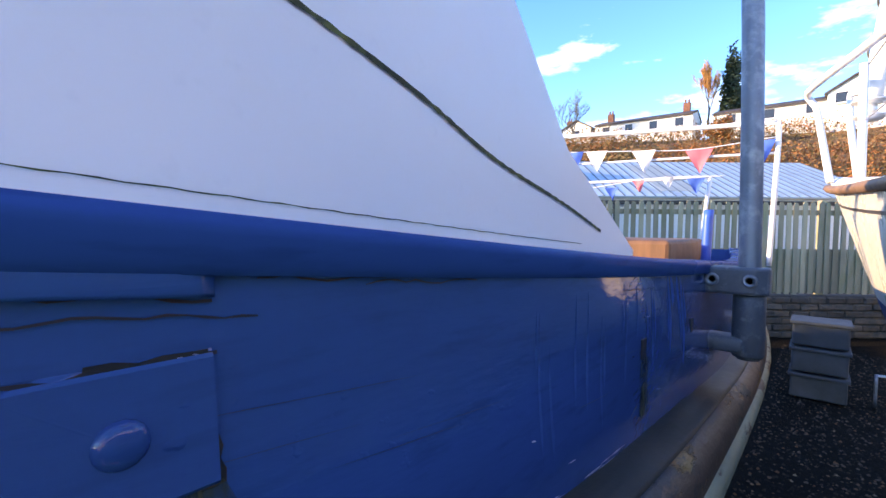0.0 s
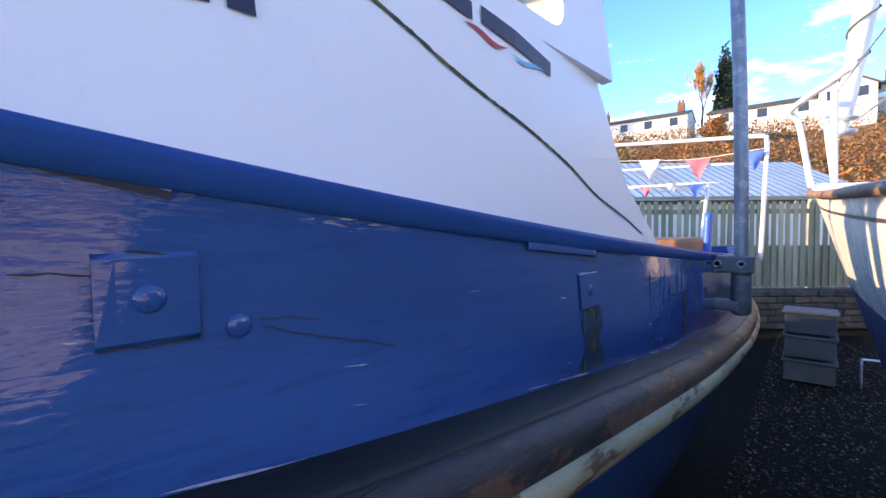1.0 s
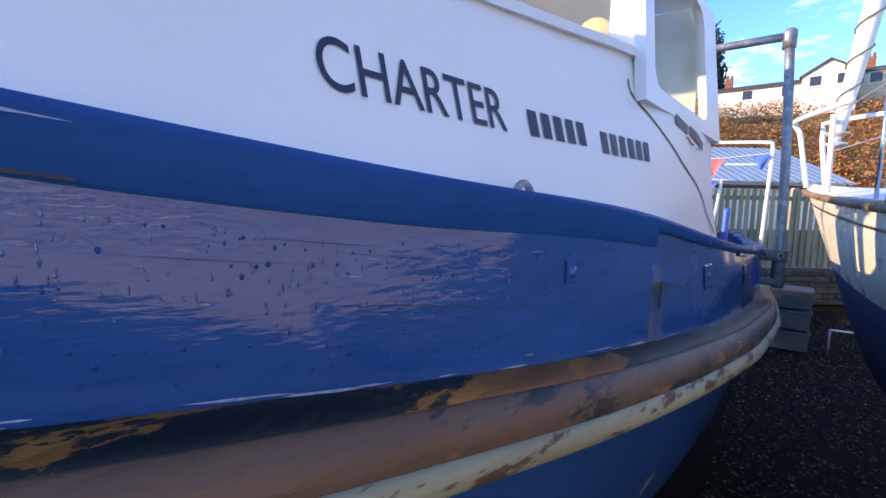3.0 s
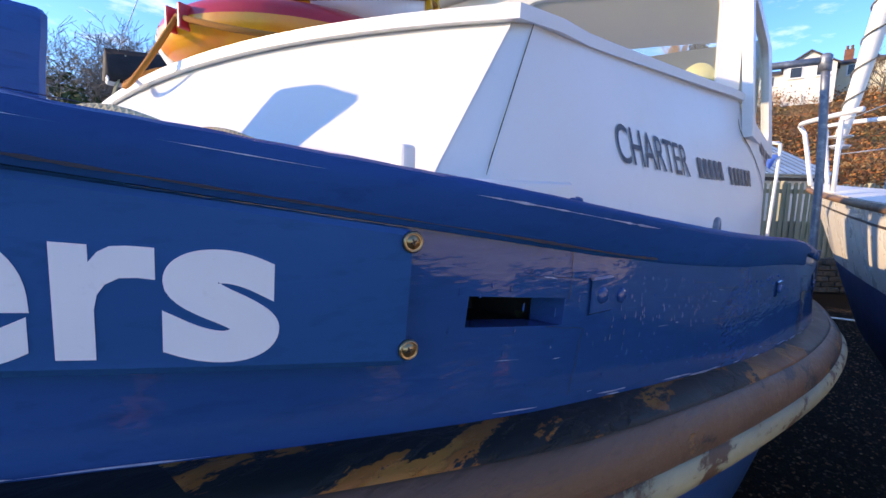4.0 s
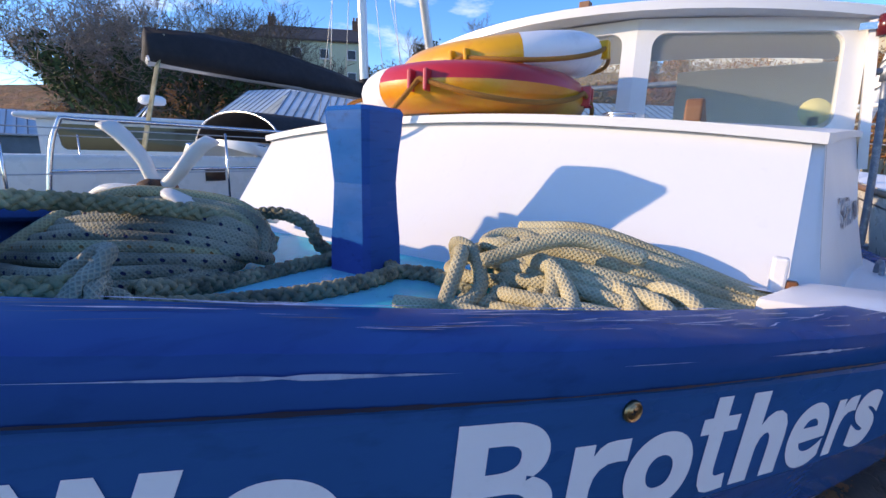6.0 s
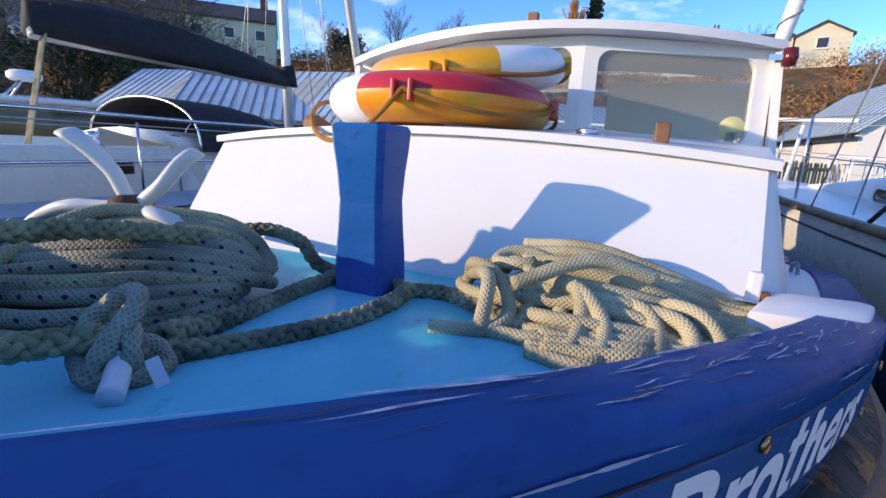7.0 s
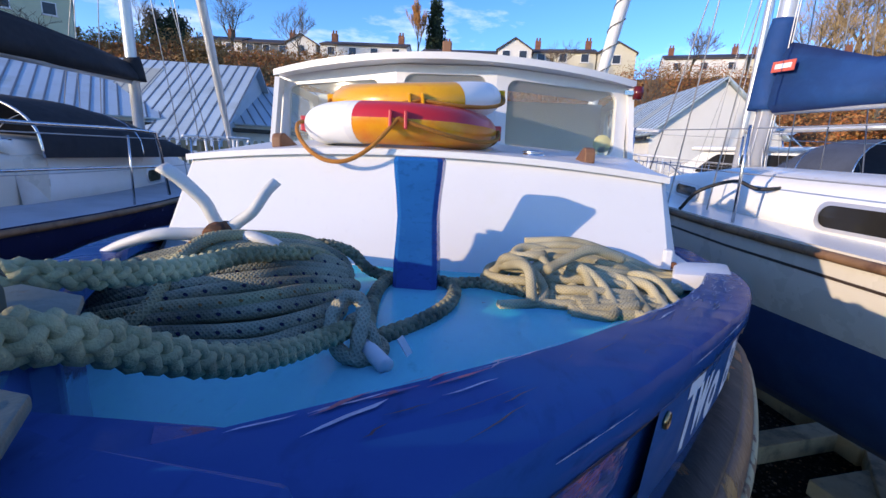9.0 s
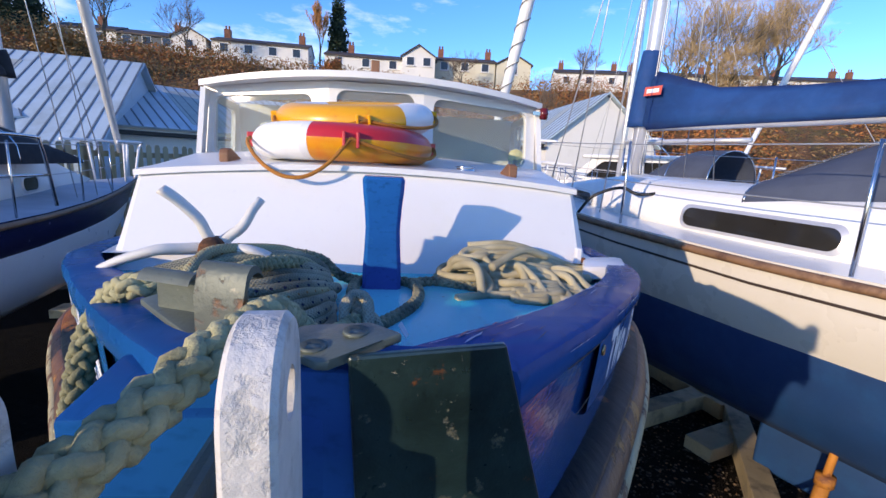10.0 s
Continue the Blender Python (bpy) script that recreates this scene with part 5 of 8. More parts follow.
low, m_low = lifebuoy((-0.105, -1.125, 2.366), Matrix.Rotation(radians(-1.5), 4, "X"), 0,
                      ((-106, 20, M_RED, "body"), (20, 110, M_BUOY_WHITE, "white_band"), (110, 170, M_ORANGE, "body"), (170, 249, M_BUOY_WHITE, "white_band"), (249, 254, M_TAPE, "tape")),
                      "faded orange and red lifebuoy with white bands, on cabin roof")
top, m_top = lifebuoy((-0.070, -1.02, 2.484), Matrix.Rotation(radians(8), 4, "X") @ Matrix.Rotation(radians(-3), 4, "Y"), 0,
                      ((196, 308, M_YELLOW, "body"), (308, 395, M_BUOY_WHITE, "white_band"), (35, 130, M_YELLOW, "body"), (130, 196, M_BUOY_WHITE, "white_band")),
                      "faded yellow-orange lifebuoy with white bands, on another lifebuoy", 0.93)
for ob, m, spans in ((low, m_low, ((-165, -82, 0.10), (-82, 0, 0.02), (0, 90, 0.02))), (top, m_top, ((-165, -80, 0.0), (-80, 5, 0.0), (5, 90, 0.02)))):
    for a, b, sag in spans:
        pts = []
        for i in range(9):
            f = i / 8
            q = radians(a + (b - a) * f)
            r = 0.345 + 0.02 * math.sin(math.pi * f)
            p = m @ Vector((r * math.cos(q), r * math.sin(q), 0.008))
            p.z -= (sag + 0.03) * math.sin(math.pi * f ** (1.7 if sag > 0.05 else 1))
            if sag > 0.05:
                p.y -= 0.05 * math.sin(math.pi * f)
            pts.append(p)
        part("grab_line", tube(pts, 0.0062, 9, 0.004, lay=True, pitch=0.014), M_ROPE_ORANGE, ob, "orange laid grab line")

# small fittings on the cabin roof and deck
vent = thing("deck_vent", (0.36, -1.22, 2.33), "stainless steel deck vent on the white cabin roof", "vent")
part("body", lathe(((0.0001, 0), (0.04, 0), (0.043, 0.004), (0.034, 0.009), (0.034, 0.014), (0.039, 0.017), (0.028, 0.021), (0.0001, 0.022)), (0.36, -1.22, 2.292), "Z", 24, False), M_STEEL, vent)
for x, y in ((0.525, -1.31), (-0.516, -1.256)):
    blk = bmesh.new()
    join_into(blk, prism([(-0.07, 0), (0.07, 0), (0.075, 0.012), (-0.03, 0.05), (-0.06, 0.045), (-0.07, 0.03)], -0.016, 0.016, Matrix.Translation((x, y + 0.06, roof_z(x, y) + 0.018)) @ Matrix.Rotation(radians(90), 4, "Z") @ Matrix.Rotation(radians(90), 4, "X"), 0.004))
    tagged(part("handrail_end", blk, M_WOOD, None, smooth=False), "bare teak grab-rail end on the white cabin roof", "grab rail", "grab rail ends")
rb = thing("ring_bolt", (0.926, -0.972, 1.95), "galvanised ring bolt on the side deck", "ring bolt")
part("ring", tube([(0.921, -0.99, 1.945), (0.921, -0.986, 1.971), (0.921, -0.963, 1.984), (0.921, -0.94, 1.971), (0.921, -0.936, 1.938)], 0.0055, 10, 0.006), M_GALV, rb)

# ---- fence and low wall behind the boat ----
M_FENCE = material("weathered_fence_timber", (0.30, 0.26, 0.17), 0.8, spots=(0.20, 0.21, 0.11), scale=3, cut=(0.5, 0.7), fine=60, bump=0.4, tint=0.25, stretch=(2, 2, 0.4), per_piece=0.22)
M_STONE = material("dark_wall_stone", (0.10, 0.075, 0.055), 0.9, spots=(0.05, 0.05, 0.045), scale=6, cut=(0.45, 0.6), fine=40, bump=0.8, tint=0.3, per_piece=0.35, bump_size=0.01)
M_MORTAR = material("dark_mortar", (0.055, 0.05, 0.045), 0.95, fine=60, bump=0.6, tint=0.3)
F_AT, F_DIR = Vector((-0.157, 8.78, 0)), Vector((0.77, 0.638, 0)).normalized()
F_TURN = math.atan2(F_DIR.y, F_DIR.x)
F_M = Matrix.Translation(F_AT) @ Matrix.Rotation(F_TURN, 4, "Z")
fence = tagged(thing("picket_fence", F_AT, "weathered timber picket fence on a low stone wall", "fence"), kind="structure")
pk = bmesh.new()
join_into(pk, prism([(-0.04, 0), (0.04, 0), (0.04, 1.56), (0.022, 1.60), (-0.022, 1.60), (-0.04, 1.56)], -0.009, 0.009, Matrix.Rotation(radians(90), 4, "X")))
pk_me = bpy.data.meshes.new("picket")
pk.to_mesh(pk_me)
lowb = box(-0.043, 0.043, -0.008, 0.008, 0.02, 0.78)
low_me = bpy.data.meshes.new("board")
lowb.to_mesh(low_me)
for me in (pk_me, low_me):
    me.materials.append(M_FENCE)
rnd = random.Random(8)


def piece(name, me, m, parent):
    ob = new(name, me)
    ob.parent = parent
    ob.matrix_parent_inverse = parent.matrix_basis.inverted()
    ob.matrix_basis = m
    return ob


for i in range(-66, 66):
    m = F_M @ pose(i * 0.135, rnd.uniform(-0.004, 0.004), 0.76 + rnd.uniform(-0.015, 0.015), 0, rnd.uniform(-0.8, 0.8), 0)
    piece("picket", pk_me, m, fence)
    if i > -20:
        piece("board", low_me, F_M @ pose(i * 0.135 + 0.067, 0.022, 0.76, 0, rnd.uniform(-0.8, 0.8), 0), fence)
for z in (0.9, 1.50, 2.18):
    part("rail", box(-9, 9, 0.022, 0.06, z - 0.045, z + 0.045, 0.004, m=F_M), M_FENCE, fence, smooth=False)
for i in range(-4, 5):
    part("post", box(i * 2.0 - 0.05, i * 2.0 + 0.05, 0.06, 0.16, 0.0, 2.40, 0.008, m=F_M), M_FENCE, fence, smooth=False)
wall = tagged(part("wall_low", box(-9, 9, -0.08, 0.22, 0.0, 0.74, m=F_M), M_MORTAR, None, smooth=False), "low dark stone retaining wall under the fence", "wall", kind="structure")
stones = []
for k in range(4):
    s = box(-0.15, 0.15, -0.04, 0.04, -0.055, 0.055, 0.018, 1)
    for v in s.verts:
        v.co += Vector((rnd.uniform(-0.015, 0.015), rnd.uniform(-0.008, 0.008), rnd.uniform(-0.008, 0.008)))
    me = bpy.data.meshes.new("stone")
    s.to_mesh(me)
    me.materials.append(M_STONE)
    stones.append(me)
for r in range(6):
    for i in range(-12, 34):
        x = i * 0.31 + (0.155 if r % 2 else 0) + rnd.uniform(-0.015, 0.015)
        piece("stone", rnd.choice(stones), F_M @ pose(x - 0.5, -0.085, 0.065 + r * 0.12, rnd.uniform(-3, 3), rnd.uniform(-2, 2), rnd.uniform(-4, 4)), wall)

# crates by the wall
M_CRATE = material("blue_grey_plastic_crate", (0.035, 0.045, 0.055), 0.6, fine=80, bump=0.3, tint=0.3)
crate = thing("fish_crate", (1.35, 6.3, 0.0), "stack of dark blue-grey plastic fish crates on the gravel", "crate")
for k in range(3):
    part("crate_body", box(1.1, 1.58, 6.1, 6.5, 0.02 + 0.29 * k, 0.27 + 0.29 * k, 0.02), M_CRATE, crate, smooth=False)
    part("rim", box(1.08, 1.60, 6.08, 6.52, 0.255 + 0.29 * k, 0.292 + 0.29 * k, 0.008), M_CRATE, crate, smooth=False)
hose = tagged(part("hose", tube([(1.8, 6.3, 0.35), (2.6, 6.6, 0.32), (3.6, 7.2, 0.34), (4.6, 8.0, 0.3)], 0.012, 8, 0.1), M_WHITE_TUBE), "pale hose strung along the wall", "hose")
for p in ((1.8, 6.3), (4.6, 8.0)):
    part("stake", tube([(p[0], p[1], 0.0), (p[0], p[1], 0.36)], 0.015, 8, 0.1), M_GALV, hose)

# ---- stern frame with bunting on the boat ----
frame_ob = thing("stern_frame", (0.5, 3.5, 1.75), "white tubular stern frame strung with bunting", "frame")
part("hoop", tube([(1.045, 3.5, 1.62), (1.06, 3.5, 2.1), (1.069, 3.5, 2.50), (1.05, 3.5, 2.553), (1.0, 3.5, 2.56), (0.5, 3.5, 2.59), (-0.6, 3.5, 2.66), (-0.75, 3.5, 2.63), (-0.78, 3.5, 2.5), (-0.78, 3.5, 1.62)], 0.016, 12, 0.04), M_WHITE_TUBE, frame_ob)
part("rail", tube([(1.06, 3.5, 2.36), (-0.78, 3.5, 2.42)], 0.009, 10, 0.2), M_WHITE_TUBE, frame_ob)
part("rail", tube([(0.70, 3.45, 2.22), (0.64, 3.45, 1.62)], 0.013, 10, 0.2), M_WHITE_TUBE, frame_ob)
part("rail", tube([(0.70, 3.45, 2.22), (-0.78, 3.45, 2.25)], 0.011, 10, 0.2), M_WHITE_TUBE, frame_ob)
M_FLAG = {k: material(k + "_flag_cloth", c, 0.8, fine=60, bump=0.2, tint=0.06) for k, c in
          (("white", (0.75, 0.74, 0.75)), ("pink", (0.72, 0.16, 0.20)), ("blue", (0.03, 0.13, 0.50)))}
bunt = thing("bunting", (0.4, 3.48, 2.4), "string of white, red and blue triangular bunting flags", "bunting")
part("cord", tube([(-0.5, 3.48, 2.52), (0.2, 3.48, 2.46), (0.6, 3.48, 2.43), (1.06, 3.48, 2.46)], 0.003, 6, 0.05), M_WHITE_TUBE, bunt)
part("cord", tube([(-0.5, 3.40, 2.14), (0.3, 3.40, 2.23), (0.8, 3.40, 2.22)], 0.003, 6, 0.05), M_WHITE_TUBE, bunt)
FLAGS = ((0.25, 2.455, 0.17, "white"), (0.62, 2.425, 0.17, "pink"), (0.99, 2.445, 0.14, "blue"), (-0.12, 2.49, 0.17, "white"), (-0.3, 2.50, 0.14, "blue"),
         (0.24, 2.225, 0.09, "pink"), (0.44, 2.235, 0.08, "white"), (0.62, 2.215, 0.11, "blue"), (0.04, 2.18, 0.10, "blue"))
for x, z, s, c in FLAGS:
    y = 3.47 if z > 2.3 else 3.39
    f = bmesh.new()
    rows = []
    for i in range(6):
        v = i / 5
        w = s * 0.5 * (1 - v) + 0.002
        rows.append([Vector((x + w * u + 0.01 * v, y + 0.012 * math.sin(u * 2.5 + v * 4 + x * 9), z - s * v)) for u in (-1, -0.5, 0, 0.5, 1)])
    part("flag", grid_surface(rows), M_FLAG[c], bunt)
# things in the cockpit
eng = thing("engine_box", (0.35, 2.6, 1.23), "brown varnished engine box in the cockpit", "box")
part("lid", box(-0.1, 0.75, 2.2, 3.0, 1.23, 1.80, 0.02), M_WOOD, eng, smooth=False)
jug = thing("tiller_handle", (0.82, 2.6, 1.7), "blue painted upright handle in the cockpit", "handle")
part("stem", tube([(0.83, 2.6, 1.6), (0.835, 2.6, 1.75), (0.84, 2.6, 1.96)], 0.024, 10, 0.04), material("blue_handle_paint", (0.02, 0.12, 0.5), 0.4), jug)


# ---- sheds ----
M_ROOF = material("pale_blue_profiled_roof", (0.42, 0.53, 0.60), 0.45, 0.1, spots=(0.33, 0.40, 0.42), scale=0.8, cut=(0.5, 0.7), fine=20, bump=0.15, tint=0.08)
M_ROOF_DARK = material("rooflight_sheet", (0.36, 0.39, 0.36), 0.5, fine=20, bump=0.1, tint=0.1)
M_RENDER = material("white_render", (0.68, 0.67, 0.64), 0.8, spots=(0.58, 0.57, 0.53), scale=0.8, cut=(0.5, 0.7), fine=30, bump=0.3, tint=0.05)
M_SEAM = material("dark_roof_seam", (0.10, 0.13, 0.16), 0.5, fine=20, bump=0.1)


def shed(place, turn, length, depth, eave, ridge, label, wall_mat, lights=(), step=0.30, gutter=True, red_door=None):
    """A gabled shed with a standing-seam roof; local x along the eaves, y up the slope away from the viewer."""
    ob = thing("shed", place, label, "shed")
    m = Matrix.Translation(place) @ Matrix.Rotation(radians(turn), 4, "Z")
    h = length / 2
    body = bmesh.new()
    prof = [(0.0, 0.0), (depth, 0.0), (depth, eave), (depth / 2, ridge), (0.0, eave)]
    a, b = [body.verts.new((-h, y, z)) for y, z in prof], [body.verts.new((h, y, z)) for y, z in prof]
    body.faces.new(a), body.faces.new(b[::-1])
    for i in range(5):
        body.faces.new((a[i], a[(i + 1) % 5], b[(i + 1) % 5], b[i]))
    body.transform(m)
    part("wall", body, wall_mat, ob, smooth=False)
    sl = math.hypot(depth / 2, ridge - eave)
    ang = math.atan2(ridge - eave, depth / 2)
    for side in (0, 1):
        rm = m @ (Matrix.Translation((0, -0.15, eave - 0.15 * math.tan(ang) + 0.05)) if not side else Matrix.Translation((0, depth + 0.15, eave - 0.15 * math.tan(ang) + 0.05)) @ Matrix.Rotation(math.pi, 4, "Z")) @ Matrix.Rotation(ang, 4, "X")
        w = sl + 0.15 / math.cos(ang) + 0.02
        part("roof", box(-h - 0.2, h + 0.2, 0, w, 0, 0.05, m=rm), M_ROOF, ob, "pale blue standing-seam roof sheet", smooth=False)
        if side == 0:
            n = int(length / step)
            seam = box(-0.02, 0.02, 0.0, w, 0.05, 0.064)
            me = bpy.data.meshes.new("seam")
            seam.to_mesh(me)
            me.materials.append(M_SEAM)
            for i in range(n + 1):
                o = piece("seam", me, rm @ Matrix.Translation((-h - 0.15 + i * (length + 0.3) / n, 0, 0)), ob)
            for x, wd in lights:
                part("rooflight", box(x, x + wd, 0.12 * w, 0.88 * w, 0.05, 0.062, m=rm), M_ROOF_DARK, ob, "grey translucent roof light", smooth=False)
    if gutter:
        part("gutter", box(-h - 0.2, h + 0.2, -0.28, -0.16, eave - 0.22, eave - 0.1, 0.02, m=m), M_BLACK, ob, smooth=False)
        part("downpipe", tube([m @ Vector((h * 0.15, -0.1, eave - 0.15)), m @ Vector((h * 0.15, -0.08, 0.0))], 0.05, 8, 0.5), M_BLACK, ob)
    if red_door is not None:
        part("door", box(red_door, red_door + 0.9, -0.04, 0.0, 0, 2.1, m=m), material("red_door_paint", (0.45, 0.03, 0.03), 0.5), ob, smooth=False)
    return ob


shed((-4.6, 12.6, 0), 39.6, 19.0, 7.0, 2.85, 4.35, "long white shed with pale blue seamed metal roof", M_RENDER, ((-1.5, 1.1), (3.0, 1.1)), red_door=-1.2)
shed((-12.2, 7.2, 0), 12, 11.0, 8.5, 2.05, 4.75, "large shed with pale blue seamed metal roof and gable", M_ROOF, ((1.9, 1.0), (-3.2, 1.0)), gutter=False)
shed((5.74, 17.0, 0), -90, 8.0, 4.2, 3.26, 5.0, "white gabled shed with pale blue metal roof", M_RENDER, ((-2.6, 0.9), (0.8, 0.9)), 0.45)
shed((-21, 3.5, 0), 75, 12.0, 7.0, 2.5, 3.5, "grey-blue profiled steel shed", material("grey_blue_cladding", (0.10, 0.15, 0.18), 0.6, fine=30, bump=0.2), (), gutter=False)


# ---- houses on the terrace ----
M_SLATE = material("dark_slate_roof", (0.055, 0.045, 0.045), 0.7, fine=8, bump=0.3, tint=0.3)
M_BRICK_CH = material("brick_chimney", (0.20, 0.08, 0.05), 0.9, fine=20, bump=0.3, tint=0.2)
M_PANE = material("dark_window_glass", (0.03, 0.035, 0.045), 0.12, fine=10, bump=0.02)
HOUSE_WALLS = {k: material(k + "_render", c, 0.8, spots=tuple(v * 0.85 for v in c), scale=0.6, cut=(0.5, 0.75), fine=12, bump=0.2, tint=0.05) for k, c in
               (("white", (0.70, 0.69, 0.66)), ("cream", (0.62, 0.58, 0.45)), ("slate_grey", (0.10, 0.12, 0.14)), ("pale_green", (0.52, 0.56, 0.40)))}


def house(x, y, z, turn, width, depth, eave, ridge, wall_kind, label, windows=4, gable=False, floors=1, chimneys=(-0.4, 0.4)):
    ob = thing("house", (x, y, z), label, "house", "houses on the hill")
    m = Matrix.Translation((x, y, z)) @ Matrix.Rotation(radians(turn + (90 if gable else 0)), 4, "Z")
    h = width / 2
    body = bmesh.new()
    prof = [(0.0, -3.0), (depth, -3.0), (depth, eave), (depth / 2, ridge), (0.0, eave)]
    if gable:
        m = Matrix.Translation((x, y, z)) @ Matrix.Rotation(radians(turn), 4, "Z")
        prof3 = [(-h, -3.0), (h, -3.0), (h, eave), (0, ridge), (-h, eave)]
        a, b = [body.verts.new((u, 0, w)) for u, w in prof3], [body.verts.new((u, depth, w)) for u, w in prof3]
    else:
        a, b = [body.verts.new((-h, u, w)) for u, w in prof], [body.verts.new((h, u, w)) for u, w in prof]
    body.faces.new(a), body.faces.new(b[::-1])
    for i in range(5):
        body.faces.new((a[i], a[(i + 1) % 5], b[(i + 1) % 5], b[i]))
    body.transform(m)
    part("wall", body, HOUSE_WALLS[wall_kind], ob, smooth=False)
    roof = bmesh.new()
    o = 0.25
    if gable:
        k = (ridge - eave) / h
        tri = [(-h - o, eave - o * k), (0, ridge), (h + o, eave - o * k), (h + o, eave - o * k + 0.2), (0, ridge + 0.2), (-h - o, eave - o * k + 0.2)]
        a, b = [roof.verts.new((u, -o, w)) for u, w in tri], [roof.verts.new((u, depth + o, w)) for u, w in tri]
    else:
        k = (ridge - eave) / (depth / 2)
        tri = [(-o, eave - o * k), (depth / 2, ridge), (depth + o, eave - o * k), (depth + o, eave - o * k + 0.2), (depth / 2, ridge + 0.2), (-o, eave - o * k + 0.2)]
        a, b = [roof.verts.new((-h - 0.1, u, w)) for u, w in tri], [roof.verts.new((h + 0.1, u, w)) for u, w in tri]
    roof.faces.new(a), roof.faces.new(b[::-1])
    for i in range(6):
        roof.faces.new((a[i], a[(i + 1) % 6], b[(i + 1) % 6], b[i]))
    roof.transform(m)
    part("roof", roof, M_SLATE if not gable else HOUSE_WALLS[wall_kind] if wall_kind == "x" else M_SLATE, ob, smooth=False)
    for fl in range(floors):
        for i in range(windows):
            wx = -h + width * (i + 0.5) / windows
            wz = 0.95 + 2.6 * fl
            win = part("window", box(wx - 0.55, wx + 0.55, -0.05, 0.02, wz, wz + 1.15, m=m), M_WHITE_TUBE, ob, smooth=False)
            part("pane", box(wx - 0.47, wx + 0.47, -0.065, -0.045, wz + 0.08, wz + 1.07, m=m), M_PANE, win, smooth=False)
            part("sill", box(wx - 0.65, wx + 0.65, -0.16, 0.0, wz - 0.1, wz, m=m), M_RENDER, win, smooth=False)
    for c in chimneys:
        cy = depth / 2
        ch = part("chimney", box(c * width - 0.4, c * width + 0.4, cy - 0.35, cy + 0.35, ridge - 0.4, ridge + 1.2, m=m), M_BRICK_CH, ob, smooth=False)
        for d in (-0.2, 0.2):
            part("chimney_pot", tube([m @ Vector((c * width + d, cy, ridge + 1.2)), m @ Vector((c * width + d, cy, ridge + 1.65))], 0.12, 8, 0.3), M_BRICK_CH, ch)
    return ob


house(-38.6, 62, 14.3, 3, 7.2, 6, 2.3, 3.3, "white", "white terraced house with dark slate roof on the hill", 2, chimneys=(0.1,))
house(-31.4, 62.2, 14.2, 3, 7, 6, 2.2, 3.2, "slate_grey", "grey-painted terraced house with dark slate roof", 3, chimneys=(0.4,))
house(-25.6, 60.5, 13.9, 4, 4.0, 7, 2.3, 3.4, "white", "white gable-fronted house with slate roof", 1, True, chimneys=())
house(-17.0, 61, 13.9, 2, 12.0, 6, 2.3, 3.2, "white", "white bungalow row with slate roof and two chimneys", 4)
house(-3.5, 62, 13.6, 0, 11, 6, 2.2, 3.1, "white", "low white house with dark roof behind the wheelhouse", 3, chimneys=(-0.2,))
house(3.6, 60, 13.9, -4, 4.4, 8, 2.1, 3.5, "white", "white gable-fronted house with two small windows", 2, True, chimneys=())
house(10.2, 62, 14.1, -6, 8.6, 6, 2.2, 3.1, "cream", "cream rendered terrace with brick chimneys", 3)
house(17.0, 61, 13.9, -8, 4.8, 8, 2.3, 3.6, "cream", "cream gable-fronted house on the hill", 1, True, chimneys=())
for i, k in enumerate(("white", "cream", "white", "white", "cream", "white")):
    house(33 + 11.5 * i, 72 - 2.5 * i, 15.6, -14, 11.2, 6, 2.6, 3.6, k, "distant " + k + " terraced house with slate roof", 3)
house(-45, 36, 9.8, 42, 13, 8, 5.6, 7.8, "pale_green", "pale green two-storey house with slate roof and chimneys", 4, False, 2)
house(-54, 33, 9.8, 46, 10, 8, 5.6, 7.8, "white", "white two-storey house with slate roof", 3, False, 2, (0.4,))

# ---- trees, scrub ----
M_BARK = material("grey_brown_bark", (0.10, 0.085, 0.07), 0.9, spots=(0.06, 0.07, 0.04), scale=3, cut=(0.5, 0.65), fine=30, bump=0.5, tint=0.25)
M_TWIG = material("winter_twigs", (0.13, 0.095, 0.07), 0.9, fine=20, bump=0.1, tint=0.3)
M_TWIG_PALE = material("pale_winter_twigs", (0.24, 0.18, 0.15), 0.9, fine=20, bump=0.1, tint=0.3)
M_TWIG_GOLD = material("golden_winter_twigs", (0.36, 0.25, 0.13), 0.9, fine=20, bump=0.1, tint=0.3)
M_TWIG_RED = material("russet_twigs", (0.42, 0.19, 0.06), 0.9, fine=20, bump=0.1, tint=0.3)


def leaf_material(name, a, b, c):
    m = bpy.data.materials.new(name)
    m.use_nodes = True
    n, l = m.node_tree.nodes, m.node_tree.links
    g, r = n.new("ShaderNodeNewGeometry"), n.new("ShaderNodeValToRGB")
    r.color_ramp.elements[0].color, r.color_ramp.elements[1].color = (*a, 1), (*c, 1)
    e = r.color_ramp.elements.new(0.5)
    e.color = (*b, 1)
    l.new(g.outputs["Random Per Island"], r.inputs["Fac"])
    l.new(r.outputs["Color"], n["Principled BSDF"].inputs["Base Color"])
    n["Principled BSDF"].inputs["Roughness"].default_value = 0.8
    return m


